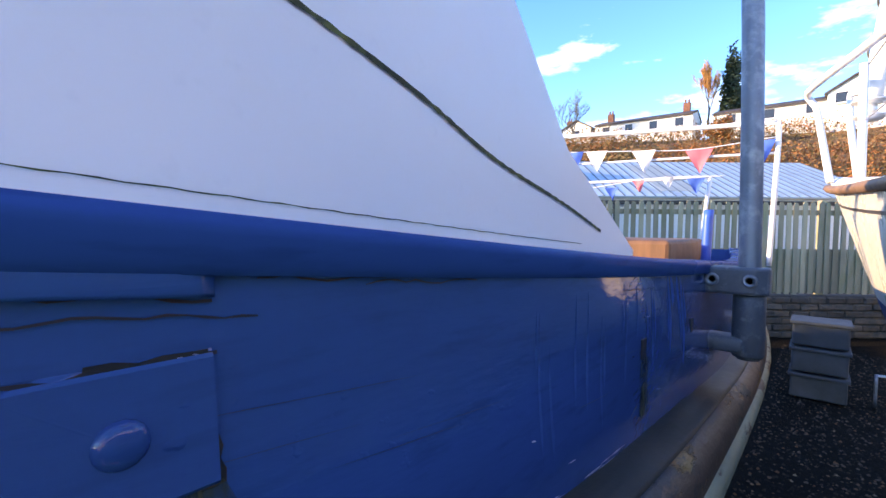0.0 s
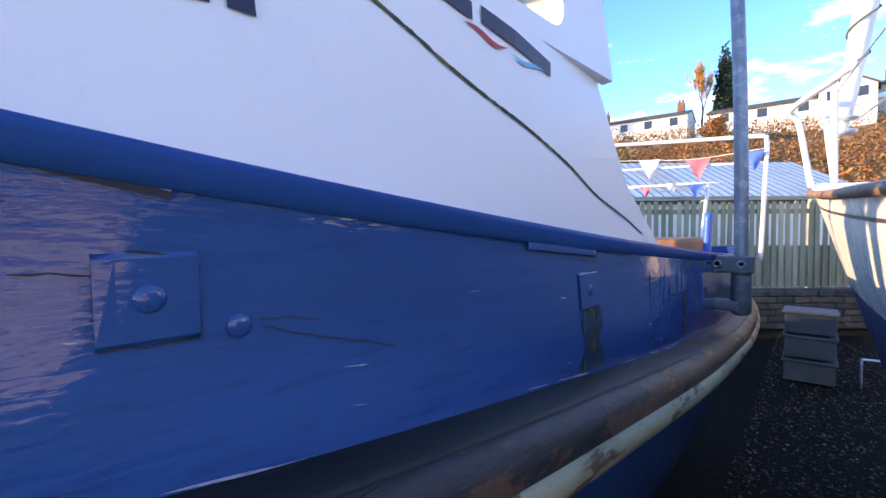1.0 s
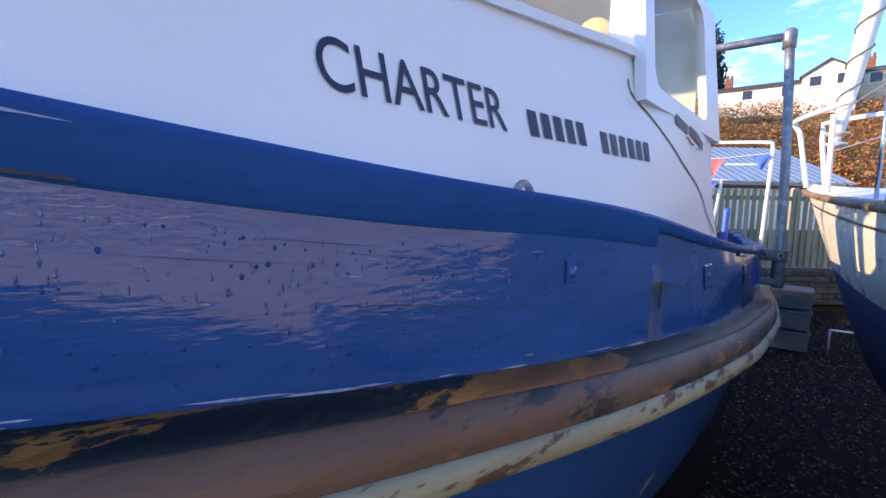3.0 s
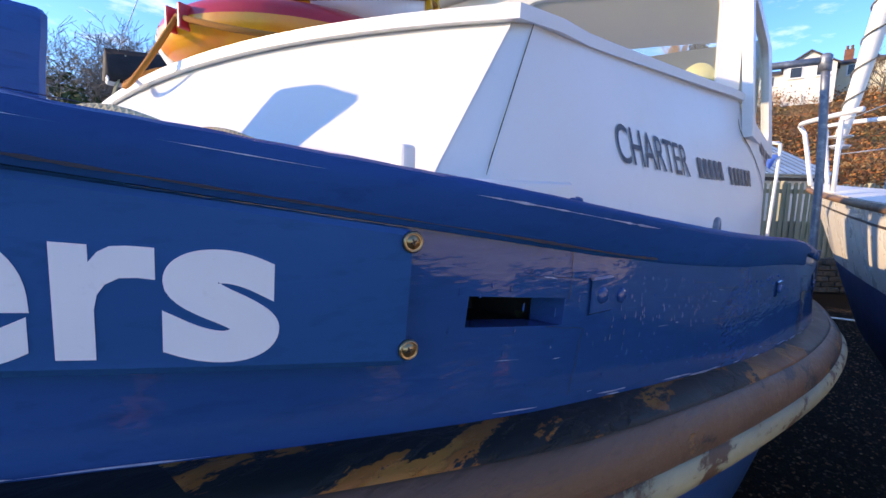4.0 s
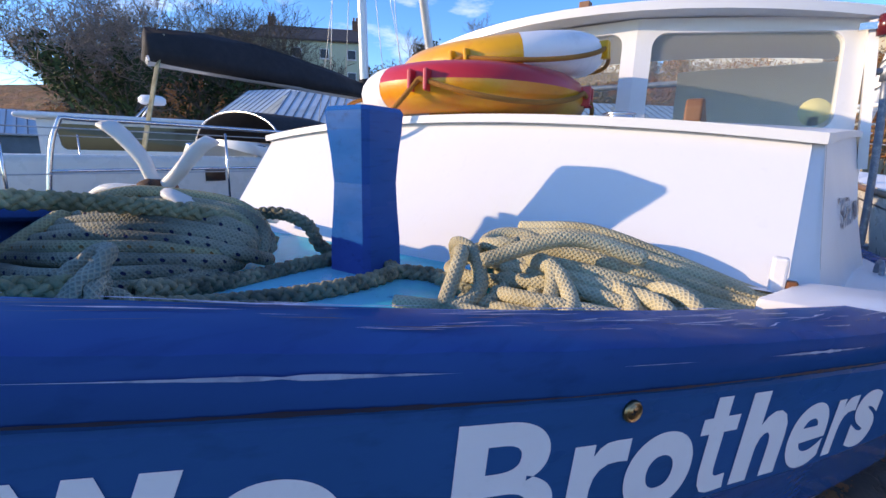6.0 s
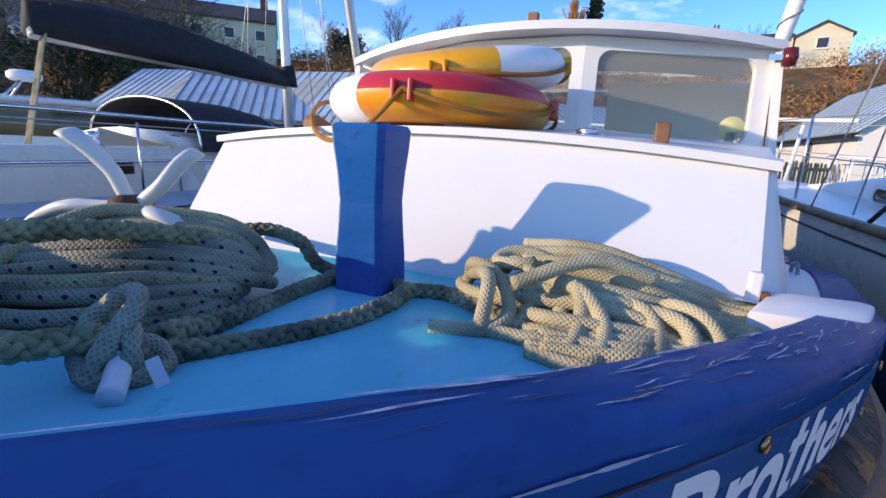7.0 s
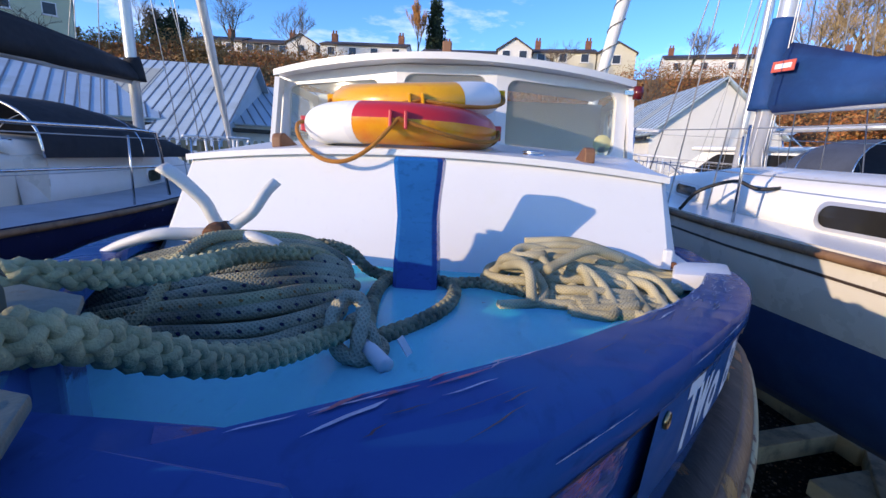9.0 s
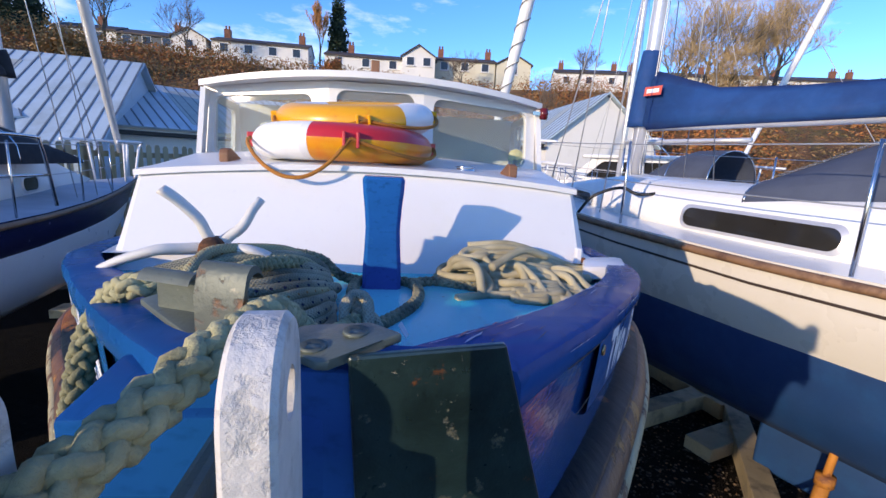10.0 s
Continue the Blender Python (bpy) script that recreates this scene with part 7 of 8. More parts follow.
        rows = [[m @ Vector((w * math.cos(a), -(y0 + (y1 - y0) * t) + 0.012, z + 0.01 + h * (0.25 + 0.75 * math.sin(min(1, t * 1.5) * math.pi / 2)) * max(0.0, math.sin(a)) ** 0.7)) for a in [math.pi * (0.27 + 0.46 * j / 8) for j in range(9)]] for t in (0.0, 0.2, 0.4)]
        part("hood_window", grid_surface(rows), M_VINYL, ob, "clear vinyl hood window")
        for t in (0.0, 0.45, 1.0):
            y = -(y0 + (y1 - y0) * t)
            q = h * (0.25 + 0.75 * math.sin(min(1, t * 1.5) * math.pi / 2)) - 0.012
            part("hoop", tube([m @ Vector((w * 0.99 * math.cos(a), y, z + q * max(0.0, math.sin(a)) ** 0.7)) for a in [math.pi * j / 12 for j in range(13)]], 0.011, 8, 0.05), M_STEEL, ob)
    return ob, m


# cream and blue yacht alongside
ry, ry_m = yacht((1.37, 3.58, 2.15), 24.0, 9.7, 3.0, 1.93, 1.51, "cream-hulled yacht with blue antifouling and blue sail cover, ashore", M_GRP_CREAM, M_ANTI, 2.63, 8.5,
                 (3.6, 0.52), M_CANVAS_BLUE, (4.05, 6.4, 0.88, 0.74, M_CANVAS_GREY), M_TEAK, M_STRIPE, ((2.28, 2.64, 0.05, 0.13), (3.69, 4.6, 0.05, 0.17)), 0.055, (1.5, 6.2, 0.27, 0.34),
                 cover_h=(0.50, 0.29, 0.24, 0.23, 0.23, 0.23, 0.22))
tagm = ry_m @ Matrix.Translation((-0.118, -2.80, 3.05)) @ Matrix.Rotation(radians(8), 4, "Y")
part("sail_tag", box(-0.003, 0.003, -0.085, 0.085, -0.04, 0.04, 0.001, m=tagm), M_TAG, ry, "small red label patch", smooth=False)
part("sail_tag", box(-0.006, -0.003, -0.06, 0.06, -0.018, 0.018, m=tagm), M_GRP, ry, "pale bar on the patch", smooth=False)
part("black_hose", tube([ry_m @ Vector((-1.02, -2.9, 1.98)), ry_m @ Vector((-0.98, -3.0, 2.12)), ry_m @ Vector((-0.85, -3.15, 2.2)), ry_m @ Vector((-0.8, -3.3, 2.16)), ry_m @ Vector((-0.6, -3.55, 2.22)), ry_m @ Vector((-0.5, -3.8, 2.24))], 0.012, 8, 0.02), M_BLACK, ry, "black hose over the coachroof")
rnd = random.Random(17)
for i in range(6):
    a = rnd.uniform(0, 6.28)
    x, y = 0.075 * math.cos(a), -2.65 + 0.075 * math.sin(a)
    part("halyard", tube([ry_m @ Vector((x, y, 2.25)), ry_m @ Vector((x * 1.3, y + 0.02, 2.45)), ry_m @ Vector((x * 0.8, y, 2.7)), ry_m @ Vector((x, y - 0.1, 6.0))], 0.004, 6, 0.1), M_GRP, ry)

# stands, baulks and chocks under it
M_STAND = material("rusty_orange_stand", (0.45, 0.17, 0.03), 0.7, spots=(0.16, 0.05, 0.02), scale=12, cut=(0.48, 0.6), fine=80, bump=0.4, tint=0.2)
M_BAULK = material("pale_sawn_timber", (0.34, 0.27, 0.17), 0.8, spots=(0.16, 0.13, 0.09), scale=5, cut=(0.5, 0.65), fine=60, bump=0.4, tint=0.2)
for px, py, sx in ((2.36, -1.15, 1), (2.05, 0.9, 1), (4.4, -1.6, -1), (3.6, 1.2, -1), (2.9, -3.6, 1)):
    st = thing("boat_stand", (px, py, 0), "rusty orange steel prop with timber pad against the yacht", "boat stand", "yacht props")
    t = Vector((px + 0.22 * sx, py + 0.08, 1.36))
    b = Vector((px - 0.12 * sx, py - 0.05, 0.03))
    part("tube", tube([b, b.lerp(t, 0.55)], 0.034, 12, 0.3), M_STAND, st)
    part("screw", tube([b.lerp(t, 0.5), t], 0.02, 10, 0.3), M_STAND, st)
    part("collar", lathe(((0.0001, -0.03), (0.045, -0.03), (0.045, 0.03), (0.0001, 0.03)), b.lerp(t, 0.55), "Z", 12, False), M_STAND, st)
    part("pad", box(-0.02, 0.02, -0.12, 0.12, -0.09, 0.09, 0.008, m=Matrix.Translation(t) @ Matrix.Rotation(radians(-35 * sx), 4, "Y")), M_BAULK, st, smooth=False)
    for k in (-1, 1):
        part("leg", tube([b + Vector((0.1 * k, -0.32 * k, 0)), b.lerp(t, 0.35)], 0.02, 8, 0.3), M_STAND, st)
    part("foot", box(px - 0.3, px + 0.1, py - 0.2, py + 0.12, 0.0, 0.03, 0.004), M_STAND, st, smooth=False)
for i, (x, y, a, l) in enumerate(((3.15, 0.1, 58, 1.9), (2.95, 0.75, 20, 1.6), (3.9, -0.5, 60, 2.2), (3.3, 1.2, 100, 1.2))):
    tagged(part("timber_baulk", box(-l / 2, l / 2, -0.09, 0.09, 0.0, 0.16, 0.008, m=Matrix.Translation((x, y, 0.0)) @ Matrix.Rotation(radians(a), 4, "Z")), M_BAULK, None, smooth=False),
           "pale sawn timber baulk on the gravel", "timber", "timber baulks")
for x, y in ((3.0, 0.2), (3.75, -2.0)):
    tagged(part("keel_block", box(-0.3, 0.3, -0.12, 0.12, 0.0, 0.12, 0.008, m=Matrix.Translation((x, y, 0)) @ Matrix.Rotation(radians(18.7), 4, "Z")), M_BAULK, None, smooth=False), "timber block under the yacht's keel", "block", "keel blocks")

# navy-striped yacht on the other side
ly, ly_m = yacht((-4.12, 4.95, 1.80), 1.5, 8.6, 2.8, 1.74, 1.45, "white yacht with navy sheer band and black spray hood, ashore", M_NAVY, M_GRP, 2.4, 8.0,
                 (2.9, 0.86), M_CANVAS_BLACK, (2.55, 4.5, 0.80, 0.50, M_CANVAS_BLACK), M_TEAK, None, ((2.6, 2.95, 0.07, 0.2),), 0.05, (1.3, 4.7, 0.40, 0.60), False, True, True, M_NONSKID, False,
                 cover_h=(0.20, 0.28, 0.33, 0.36, 0.35, 0.28))
for y, x in ((-4.6, 1.15), (-5.3, 1.2)):
    part("winch", lathe(((0.0001, 0), (0.06, 0), (0.05, 0.03), (0.04, 0.07), (0.055, 0.11), (0.0001, 0.12)), ly_m @ Vector((x - 0.58, y, 2.135)), "Z", 16, False), M_STEEL, ly)
part("cockpit_coaming", box(0.42, 0.74, -6.6, -4.4, 1.72, 2.14, 0.05, m=ly_m), M_GRP_CREAM, ly, "cream cockpit coaming")
part("locker_hatch", box(0.735, 0.75, -5.28, -5.10, 1.93, 2.03, 0.003, m=ly_m), M_WINDOW, ly, smooth=False)
part("pushpit_rail", tube([ly_m @ Vector(p) for p in ((1.22, -3.7, 1.78), (1.25, -3.85, 2.28), (1.25, -4.0, 2.36), (1.24, -5.0, 2.36), (1.2, -6.2, 2.36), (1.18, -6.4, 2.3), (1.17, -6.5, 1.76))], 0.014, 10, 0.04), M_STEEL, ly)
part("pushpit_rail", tube([ly_m @ Vector(p) for p in ((1.24, -3.78, 2.05), (1.24, -5.0, 2.06), (1.18, -6.45, 2.05))], 0.011, 8, 0.1), M_STEEL, ly)
for k in range(4):
    part("mainsheet", tube([ly_m @ Vector((0.02 * k - 0.03, -5.15, 3.22)), ly_m @ Vector((0.25 + 0.02 * k, -5.6, 1.95))], 0.008, 6, 0.3), M_ROPE_CREAM, ly)
for y in (1.0, 3.4):
    tagged(part("keel_block", box(-4.4, -3.7, y - 0.15, y + 0.15, 0.0, 0.12, 0.008), M_BAULK, None, smooth=False), "timber block under the yacht's keel", "block", "keel blocks")


# white motor cruiser
def cruiser(place, turn, label):
    ob = thing("motor_cruiser", place, label, "motorboat")
    m = Matrix.Translation(place) @ Matrix.Rotation(radians(turn), 4, "Z")
    for s in (1, -1):
        rows = []
        for f in (0, 0.03, 0.08, 0.16, 0.28, 0.45, 0.7, 1.0):
            w = 1.25 * math.sin(min(1, f * 1.9 + 0.03) * math.pi / 2) ** 0.7
            rows.append([m @ Vector((s * w * k, -7.0 * f - 0.5 * max(0, 1 - 4 * f) * (1.75 - z), z)) for k, z in ((1, 1.75 + 0.2 * (1 - f)), (0.98, 1.4), (0.85, 1.0), (0.5, 0.6), (0.05, 0.45))])
        part("hull", grid_surface(rows), M_GRP, ob)
    part("deck", prism([(-1.2, -7), (1.2, -7), (1.22, -3), (1.0, -1.3), (0.3, -0.2), (-0.3, -0.2), (-1.0, -1.3), (-1.22, -3)], 1.72, 1.78, m), M_GRP, ob, smooth=False)
    cab = [[m @ Vector((u * w, y, z)) for u in (-1, -0.96, 0, 0.96, 1)] for y, z, w in ((-1.6, 1.8, 0.8), (-2.1, 2.15, 0.88), (-2.9, 2.62, 0.92))]
    part("windscreen", grid_surface(cab), M_WINDOW, ob, "dark raked windscreen")
    for s in (1, -1):
        pm, pane = holed_panel(m @ Vector((s * 0.98, -5.6, 1.75)), m @ Vector((s * 0.9, -1.6, 1.75)), m @ Vector((s * 0.9, -2.9, 2.66)), m @ Vector((s * 0.98, -5.6, 2.66)), (0.08, 0.86, 0.42, 0.9), 0.03, 0.12)
        part("cabin_side", pm, M_GRP, ob, smooth=False)
        part("side_window", pane, M_WINDOW, ob, smooth=False)
    part("roof", box(-1.08, 1.08, -5.9, -2.6, 2.64, 2.74, 0.045, m=m), M_GRP, ob)
    part("aft_bulkhead", box(-0.97, 0.97, -5.62, -5.58, 1.75, 2.66, m=m), M_GRP, ob, smooth=False)
    part("radar", lathe(((0.0001, 0), (0.2, 0), (0.24, 0.04), (0.24, 0.12), (0.18, 0.17), (0.0001, 0.18)), m @ Vector((0, -4.0, 3.05)), "Z", 20, False), M_GRP, ob, "white radar dome")
    for s in (-0.25, 0.25):
        part("radar_leg", tube([m @ Vector((s * 1.6, -4.3, 2.72)), m @ Vector((s * 0.6, -4.05, 3.06))], 0.018, 8, 0.2), M_STEEL, ob)
    for s in (1, -1):
        part("bow_rail", tube([m @ Vector(p) for p in ((s * 0.1, -0.2, 2.35), (s * 0.75, -0.9, 2.33), (s * 1.1, -2.0, 2.3), (s * 1.15, -2.8, 1.8))], 0.013, 8, 0.1), M_STEEL, ob)
        for y, x in ((-0.9, 0.75), (-1.9, 1.07)):
            part("rail_post", tube([m @ Vector((s * x, y, 1.78)), m @ Vector((s * x, y, 2.32))], 0.011, 8, 0.2), M_STEEL, ob)
    part("keel", box(-0.06, 0.06, -6.8, -0.9, 0.0, 0.55, 0.02, m=m), M_GRP, ob, smooth=False)
    return ob


cruiser((-7.6, 5.6, 0), -28, "white motor cruiser with dark windows and radar dome, ashore")
cruiser((5.0, 11.6, 0), 28, "white cabin cruiser with dark windows, ashore by the shed")

yacht((4.1, 8.9, 1.9), 24, 7.6, 2.5, 1.72, 1.15, "white yacht with grey spray hood ashore behind the others", M_GRP, M_ANTI, 2.6, 7.5, (2.6, 0.9), None,
      (3.6, 5.0, 0.85, 0.75, M_CANVAS_GREY), M_TEAK, None, ((2.5, 3.4, 0.08, 0.2),), 0, (1.4, 5.6, 0.36, 0.4))
yacht((6.9, 5.6, 2.0), 22, 8.4, 2.7, 1.85, 1.3, "white yacht with tall mast ashore farther along the row", M_GRP, M_ANTI, 2.9, 8.5, (3.2, 0.75), M_SPAR, None, M_TEAK, M_STRIPE,
      ((2.6, 3.6, 0.08, 0.2),), 0.04, (1.4, 6.0, 0.34, 0.4), False, cover_h=(0.1, 0.1, 0.1))

# boats' own blocks: plain timber under the keels that are seen only in part
for x, y in ((3.4, 7.2), (2.7, 5.6), (6.2, 3.9), (5.3, 1.6)):
    tagged(part("keel_block", box(x - 0.3, x + 0.3, y - 0.3, y + 0.3, 0.0, 0.12, 0.008), M_BAULK, None, smooth=False), "timber block under a yacht's keel", "block", "keel blocks")

# ---- small marks on the blue boat ----
M_SEAM_DARK = material("dark_seam", (0.006, 0.010, 0.02), 0.6, fine=120, bump=0.2)
M_MOULD = material("mould_in_seam", (0.03, 0.035, 0.015), 0.9, spots=(0.10, 0.11, 0.03), scale=30, cut=(0.45, 0.6), fine=120, bump=0.4, tint=0.4)
M_LICHEN = material("yellow_grey_flaking_paint", (0.30, 0.27, 0.11), 0.8, spots=(0.42, 0.40, 0.30), scale=60, cut=(0.45, 0.6), fine=200, bump=0.6)


def run_material(name, color, cover):
    """Thin stains that ran down over paint: broken into upright streaks, clear between them."""
    m = bpy.data.materials.new(name)
    m.use_nodes = True
    n, l = m.node_tree.nodes, m.node_tree.links
    b = n["Principled BSDF"]
    geo = n.new("ShaderNodeNewGeometry")
    fac = None
    for scale, lo, hi in (((120, 120, 9), 0.32, 0.58), ((40, 40, 30), 0.20, 0.48)):
        mp, t, r = n.new("ShaderNodeMapping"), n.new("ShaderNodeTexNoise"), n.new("ShaderNodeMapRange")
        mp.inputs["Scale"].default_value = scale
        t.inputs["Scale"].default_value, t.inputs["Detail"].default_value = 1.0, 4.0
        r.inputs["From Min"].default_value, r.inputs["From Max"].default_value = lo, hi
        r.inputs["To Max"].default_value = cover
        l.new(geo.outputs["Position"], mp.inputs["Vector"])
        l.new(mp.outputs["Vector"], t.inputs["Vector"])
        l.new(t.outputs["Fac"], r.inputs["Value"])
        if fac is None:
            fac = r.outputs["Result"]
        else:
            x = n.new("ShaderNodeMath")
            x.operation = "MULTIPLY"
            l.new(fac, x.inputs[0])
            l.new(r.outputs["Result"], x.inputs[1])
            fac = x.outputs["Value"]
    b.inputs["Base Color"].default_value = (*color, 1)
    b.inputs["Roughness"].default_value = 0.45
    l.new(fac, b.inputs["Alpha"])
    return m


M_PALE_RUN = run_material("pale_bare_timber_run", (0.40, 0.36, 0.25), 0.5)
M_RED_RUN = run_material("red_rust_run", (0.26, 0.09, 0.08), 0.5)
M_RUST_STREAK = run_material("green_rust_run", (0.040, 0.055, 0.030), 0.95)


def on_hull(y, z, off=0.0):
    f = (z - strake(y)) / (sheer(y) - CAP_H - strake(y))
    return Vector((half(y) + flare(y, z) + off + 0.0018 * math.sin(y * 9 + f * 5), y, z))


def hull_turn(y, z, off=0.0):
    d = Vector((1, -(half(y + 0.01) - half(y - 0.01)) / 0.02, 0)).normalized()
    return Matrix.Translation(on_hull(y, z, off)) @ d.to_track_quat("Z", "Y").to_matrix().to_4x4()


def patch(y0, y1, z0, z1, thick, mat, label, n=5):
    """A thin repair patch or seam laid along the planking."""
    rows = []
    for i in range(n + 1):
        y = y0 + (y1 - y0) * i / n
        e = thick * (0 if i in (0, n) else 1)
        rows.append([on_hull(y, z0, 0.0), on_hull(y, z0 + (z1 - z0) * 0.06, thick), on_hull(y, z1 - (z1 - z0) * 0.06, thick), on_hull(y, z1, 0.0)])
    return part("patch", cap_ends(grid_surface(rows)), mat, boat, label, smooth=False)


for y, z, w, h in ((-0.551, 1.8255, 0.044, 0.046), (-1.027, 1.878, 0.024, 0.026), (-0.074, 1.781, 0.055, 0.048), (-1.535, 1.9365, 0.032, 0.034)):
    patch(y - w / 2, y + w / 2, z - h / 2, z + h / 2, 0.0022, M_BLUE, "blue painted repair patch")
    dome = lathe(((0.0001, 0.0026), (0.004, 0.0024), (0.0062, 0.0016), (0.0076, 0.0002), (0.008, -0.002), (0.0001, -0.002)), (0, 0, 0), "Z", 18, False)
    dome.transform(hull_turn(y, z, 0.0025))
    part("bolt_head", dome, M_BLUE, boat, "blue painted bolt head")
for y, z in ((-0.509, 1.8056), (-1.503, 1.932)):
    dome = lathe(((0.0001, 0.0018), (0.0055, 0.0016), (0.0072, 0.0004), (0.0076, -0.002), (0.0001, -0.002)), (0, 0, 0), "Z", 8, False)
    dome.transform(hull_turn(y, z, 0.001))
    part("bolt_head", dome, M_BLUE, boat)
for y, z in ((0.403, 1.716), (0.66, 1.70)):
    part("drain_hole", box(-0.008, 0.008, -0.011, 0.011, -0.004, 0.0012, m=hull_turn(y, z)), M_SEAM_DARK, boat, "dark drain hole", smooth=False)


def seam(points, w, mat, label, surf):
    rows = []
    for i, (y, z) in enumerate(points):
        k = w * (0.6 + 0.6 * abs(math.sin(i * 1.7)))
        a, b = points[max(i - 1, 0)], points[min(i + 1, len(points) - 1)]
        dy, dz = b[0] - a[0], b[1] - a[1]
        ln = math.hypot(dy, dz) or 1
        rows.append([surf(y - dz / ln * k, z + dy / ln * k), surf(y + dz / ln * k, z - dy / ln * k)])
    return part("seam", grid_surface(rows), mat, boat, label, smooth=False)


hs = lambda y, z: on_hull(y, z, 0.0012)  # noqa: E731
def crack(y0, z0, y1, z1, w=0.0009, mat=None, label="cracked paint along a plank edge", wander=0.0012, seed=0):
    """A crooked line from one place on the planking to another."""
    rg = random.Random(seed + int(1000 * abs(y0 + z0)))
    n = max(4, int(math.hypot(y1 - y0, z1 - z0) / 0.006))
    d, pts = 0.0, []
    for i in range(n + 1):
        f = i / n
        d = 0.7 * d + rg.uniform(-wander, wander)
        pts.append((y0 + (y1 - y0) * f + (d if abs(z1 - z0) > abs(y1 - y0) else 0.0), z0 + (z1 - z0) * f + (d if abs(z1 - z0) <= abs(y1 - y0) else 0.0)))
    return seam(pts, w, mat or M_SEAM_DARK, label, hs)


for y0, z0, y1, z1, w in ((-1.576, 1.979, -1.5795, 1.938, 0.0007), (-1.5555, 1.908, -1.559, 1.846, 0.0007), (-1.60, 1.918, -1.555, 1.909, 0.0004), (-0.812, 1.919, -0.8125, 1.893, 0.0009), (-0.808, 1.842, -0.66, 1.8205, 0.0007),
                          (-0.497, 1.8035, -0.40, 1.775, 0.0008), (-0.498, 1.809, -0.46, 1.803, 0.0006), (-0.572, 1.802, -0.529, 1.802, 0.0009), (-0.529, 1.802, -0.529, 1.84, 0.0007), (-0.56, 1.849, -0.533, 1.846, 0.0012),
                          (-0.224, 1.8395, -0.046, 1.822, 0.0010), (-0.224, 1.8395, -0.223, 1.853, 0.0007), (-0.047, 1.8225, -0.047, 1.834, 0.0007), (-0.10, 1.8045, -0.045, 1.8015, 0.0014), (-0.12, 1.822, -0.03, 1.815, 0.0008),
                          (-0.60, 1.842, -0.56, 1.838, 0.0008), (-0.79, 1.872, -0.70, 1.858, 0.0005), (-1.30, 1.874, -1.06, 1.840, 0.0005), (0.336, 1.801, 0.336, 1.788, 0.0008), (0.336, 1.788, 0.46, 1.778, 0.0008), (0.02, 1.822, 0.10, 1.818, 0.0007), (-0.03, 1.828, 0.06, 1.823, 0.0008)):
    crack(y0, z0, y1, z1, w * 0.55)
rows = []
for i in range(31):
    y = -0.219 + 0.173 * i / 30
    e = min(1.0, i / 2, (30 - i) / 2)
    top = sheer(y)
    rows.append([on_hull(y, top - 0.006, 0.0036), on_hull(y, top - 0.0085, 0.0036 + 0.0004 * e), on_hull(y, top - 0.018, 0.0036 + 0.0012 * e), on_hull(y, top - 0.0270, 0.0036 + 0.0022 * e), on_hull(y, top - 0.0285, 0.0034 + 0.0016 * e), on_hull(y, top - 0.0290, 0.0)])
part("batten", cap_ends(grid_surface(rows)), M_BATTEN, boat, "blue painted batten under the capping rail")
for y0, y1, z0, z1 in ((-0.104, -0.034, 1.680, 1.764), (-0.805, -0.785, 1.80, 1.842), (0.39, 0.425, 1.64, 1.705)):
    rows = []
    for i in range(15):
        f = i / 14
        c, w = (y0 + y1) / 2 + 0.002 * math.sin(i * 1.3 + y0 * 50), (y1 - y0) / 2 * (0.72 + 0.2 * math.sin(i * 0.7 + y1 * 30) + 0.1 * f)
        rows.append([hs(c - w * k, z1 + (z0 - z1) * f) for k in (1, 0.5, 0, -0.5, -1)])
    part("stain", grid_surface(rows), M_RUST_STREAK, boat, "green and rust streak below a bolt", smooth=False)
# paint worn through to pale and rusty timber under the end of the long capping step
for y0, y1, z0, z1, mat in ((-0.832, -0.786, 1.836, 1.872, M_PALE_RUN), (-0.830, -0.770, 1.825, 1.842, M_RUST_STREAK), (-0.834, -0.788, 1.768, 1.826, M_RED_RUN), (-0.842, -0.775, 1.752, 1.800, M_PALE_RUN)):
    rows = []
    for i in range(15):
        f = i / 14
        c, w = (y0 + y1) / 2 + 0.002 * math.sin(i * 1.3 + y0 * 50), (y1 - y0) / 2 * (0.78 + 0.2 * math.sin(i * 0.9 + z1 * 30))
        rows.append([on_hull(c - w * k, z1 + (z0 - z1) * f, 0.0011 + 0.0002 * (z1 < 1.83)) for k in (1, 0.5, 0, -0.5, -1)])
    part("stain", grid_surface(rows), mat, boat, "paint worn through to pale and rusty timber", smooth=False)
for y0, z0, y1, z1, w in ((-0.835, 1.842, -0.66, 1.8215, 0.0005), (-0.835, 1.8235, -0.72, 1.813, 0.0003), (-0.80, 1.9005, -0.60, 1.872, 0.0004)):
    crack(y0, z0, y1, z1, w, None, "open crack along a plank edge", 0.0012, 5)
# broken paint round the old bolt: dark at the edges of its plate, pale chips below
for y0, z0, y1, z1, w, mat in ((-0.098, 1.803, -0.0975, 1.766, 0.0022, M_SHADE_TIMBER), (-0.098, 1.762, -0.048, 1.760, 0.0016, M_SHADE_TIMBER), (-0.047, 1.775, -0.047, 1.758, 0.0022, M_SHADE_TIMBER), (-0.082, 1.8045, -0.048, 1.802, 0.0014, M_SHADE_TIMBER),
                               (-0.092, 1.768, -0.052, 1.766, 0.0020, M_FLAKE), (-0.089, 1.772, -0.070, 1.769, 0.0013, M_FLAKE), (-0.058, 1.803, -0.050, 1.8025, 0.0012, M_FLAKE)):
    crack(y0, z0, y1, z1, w, mat, "broken paint round an old bolt", 0.0009)
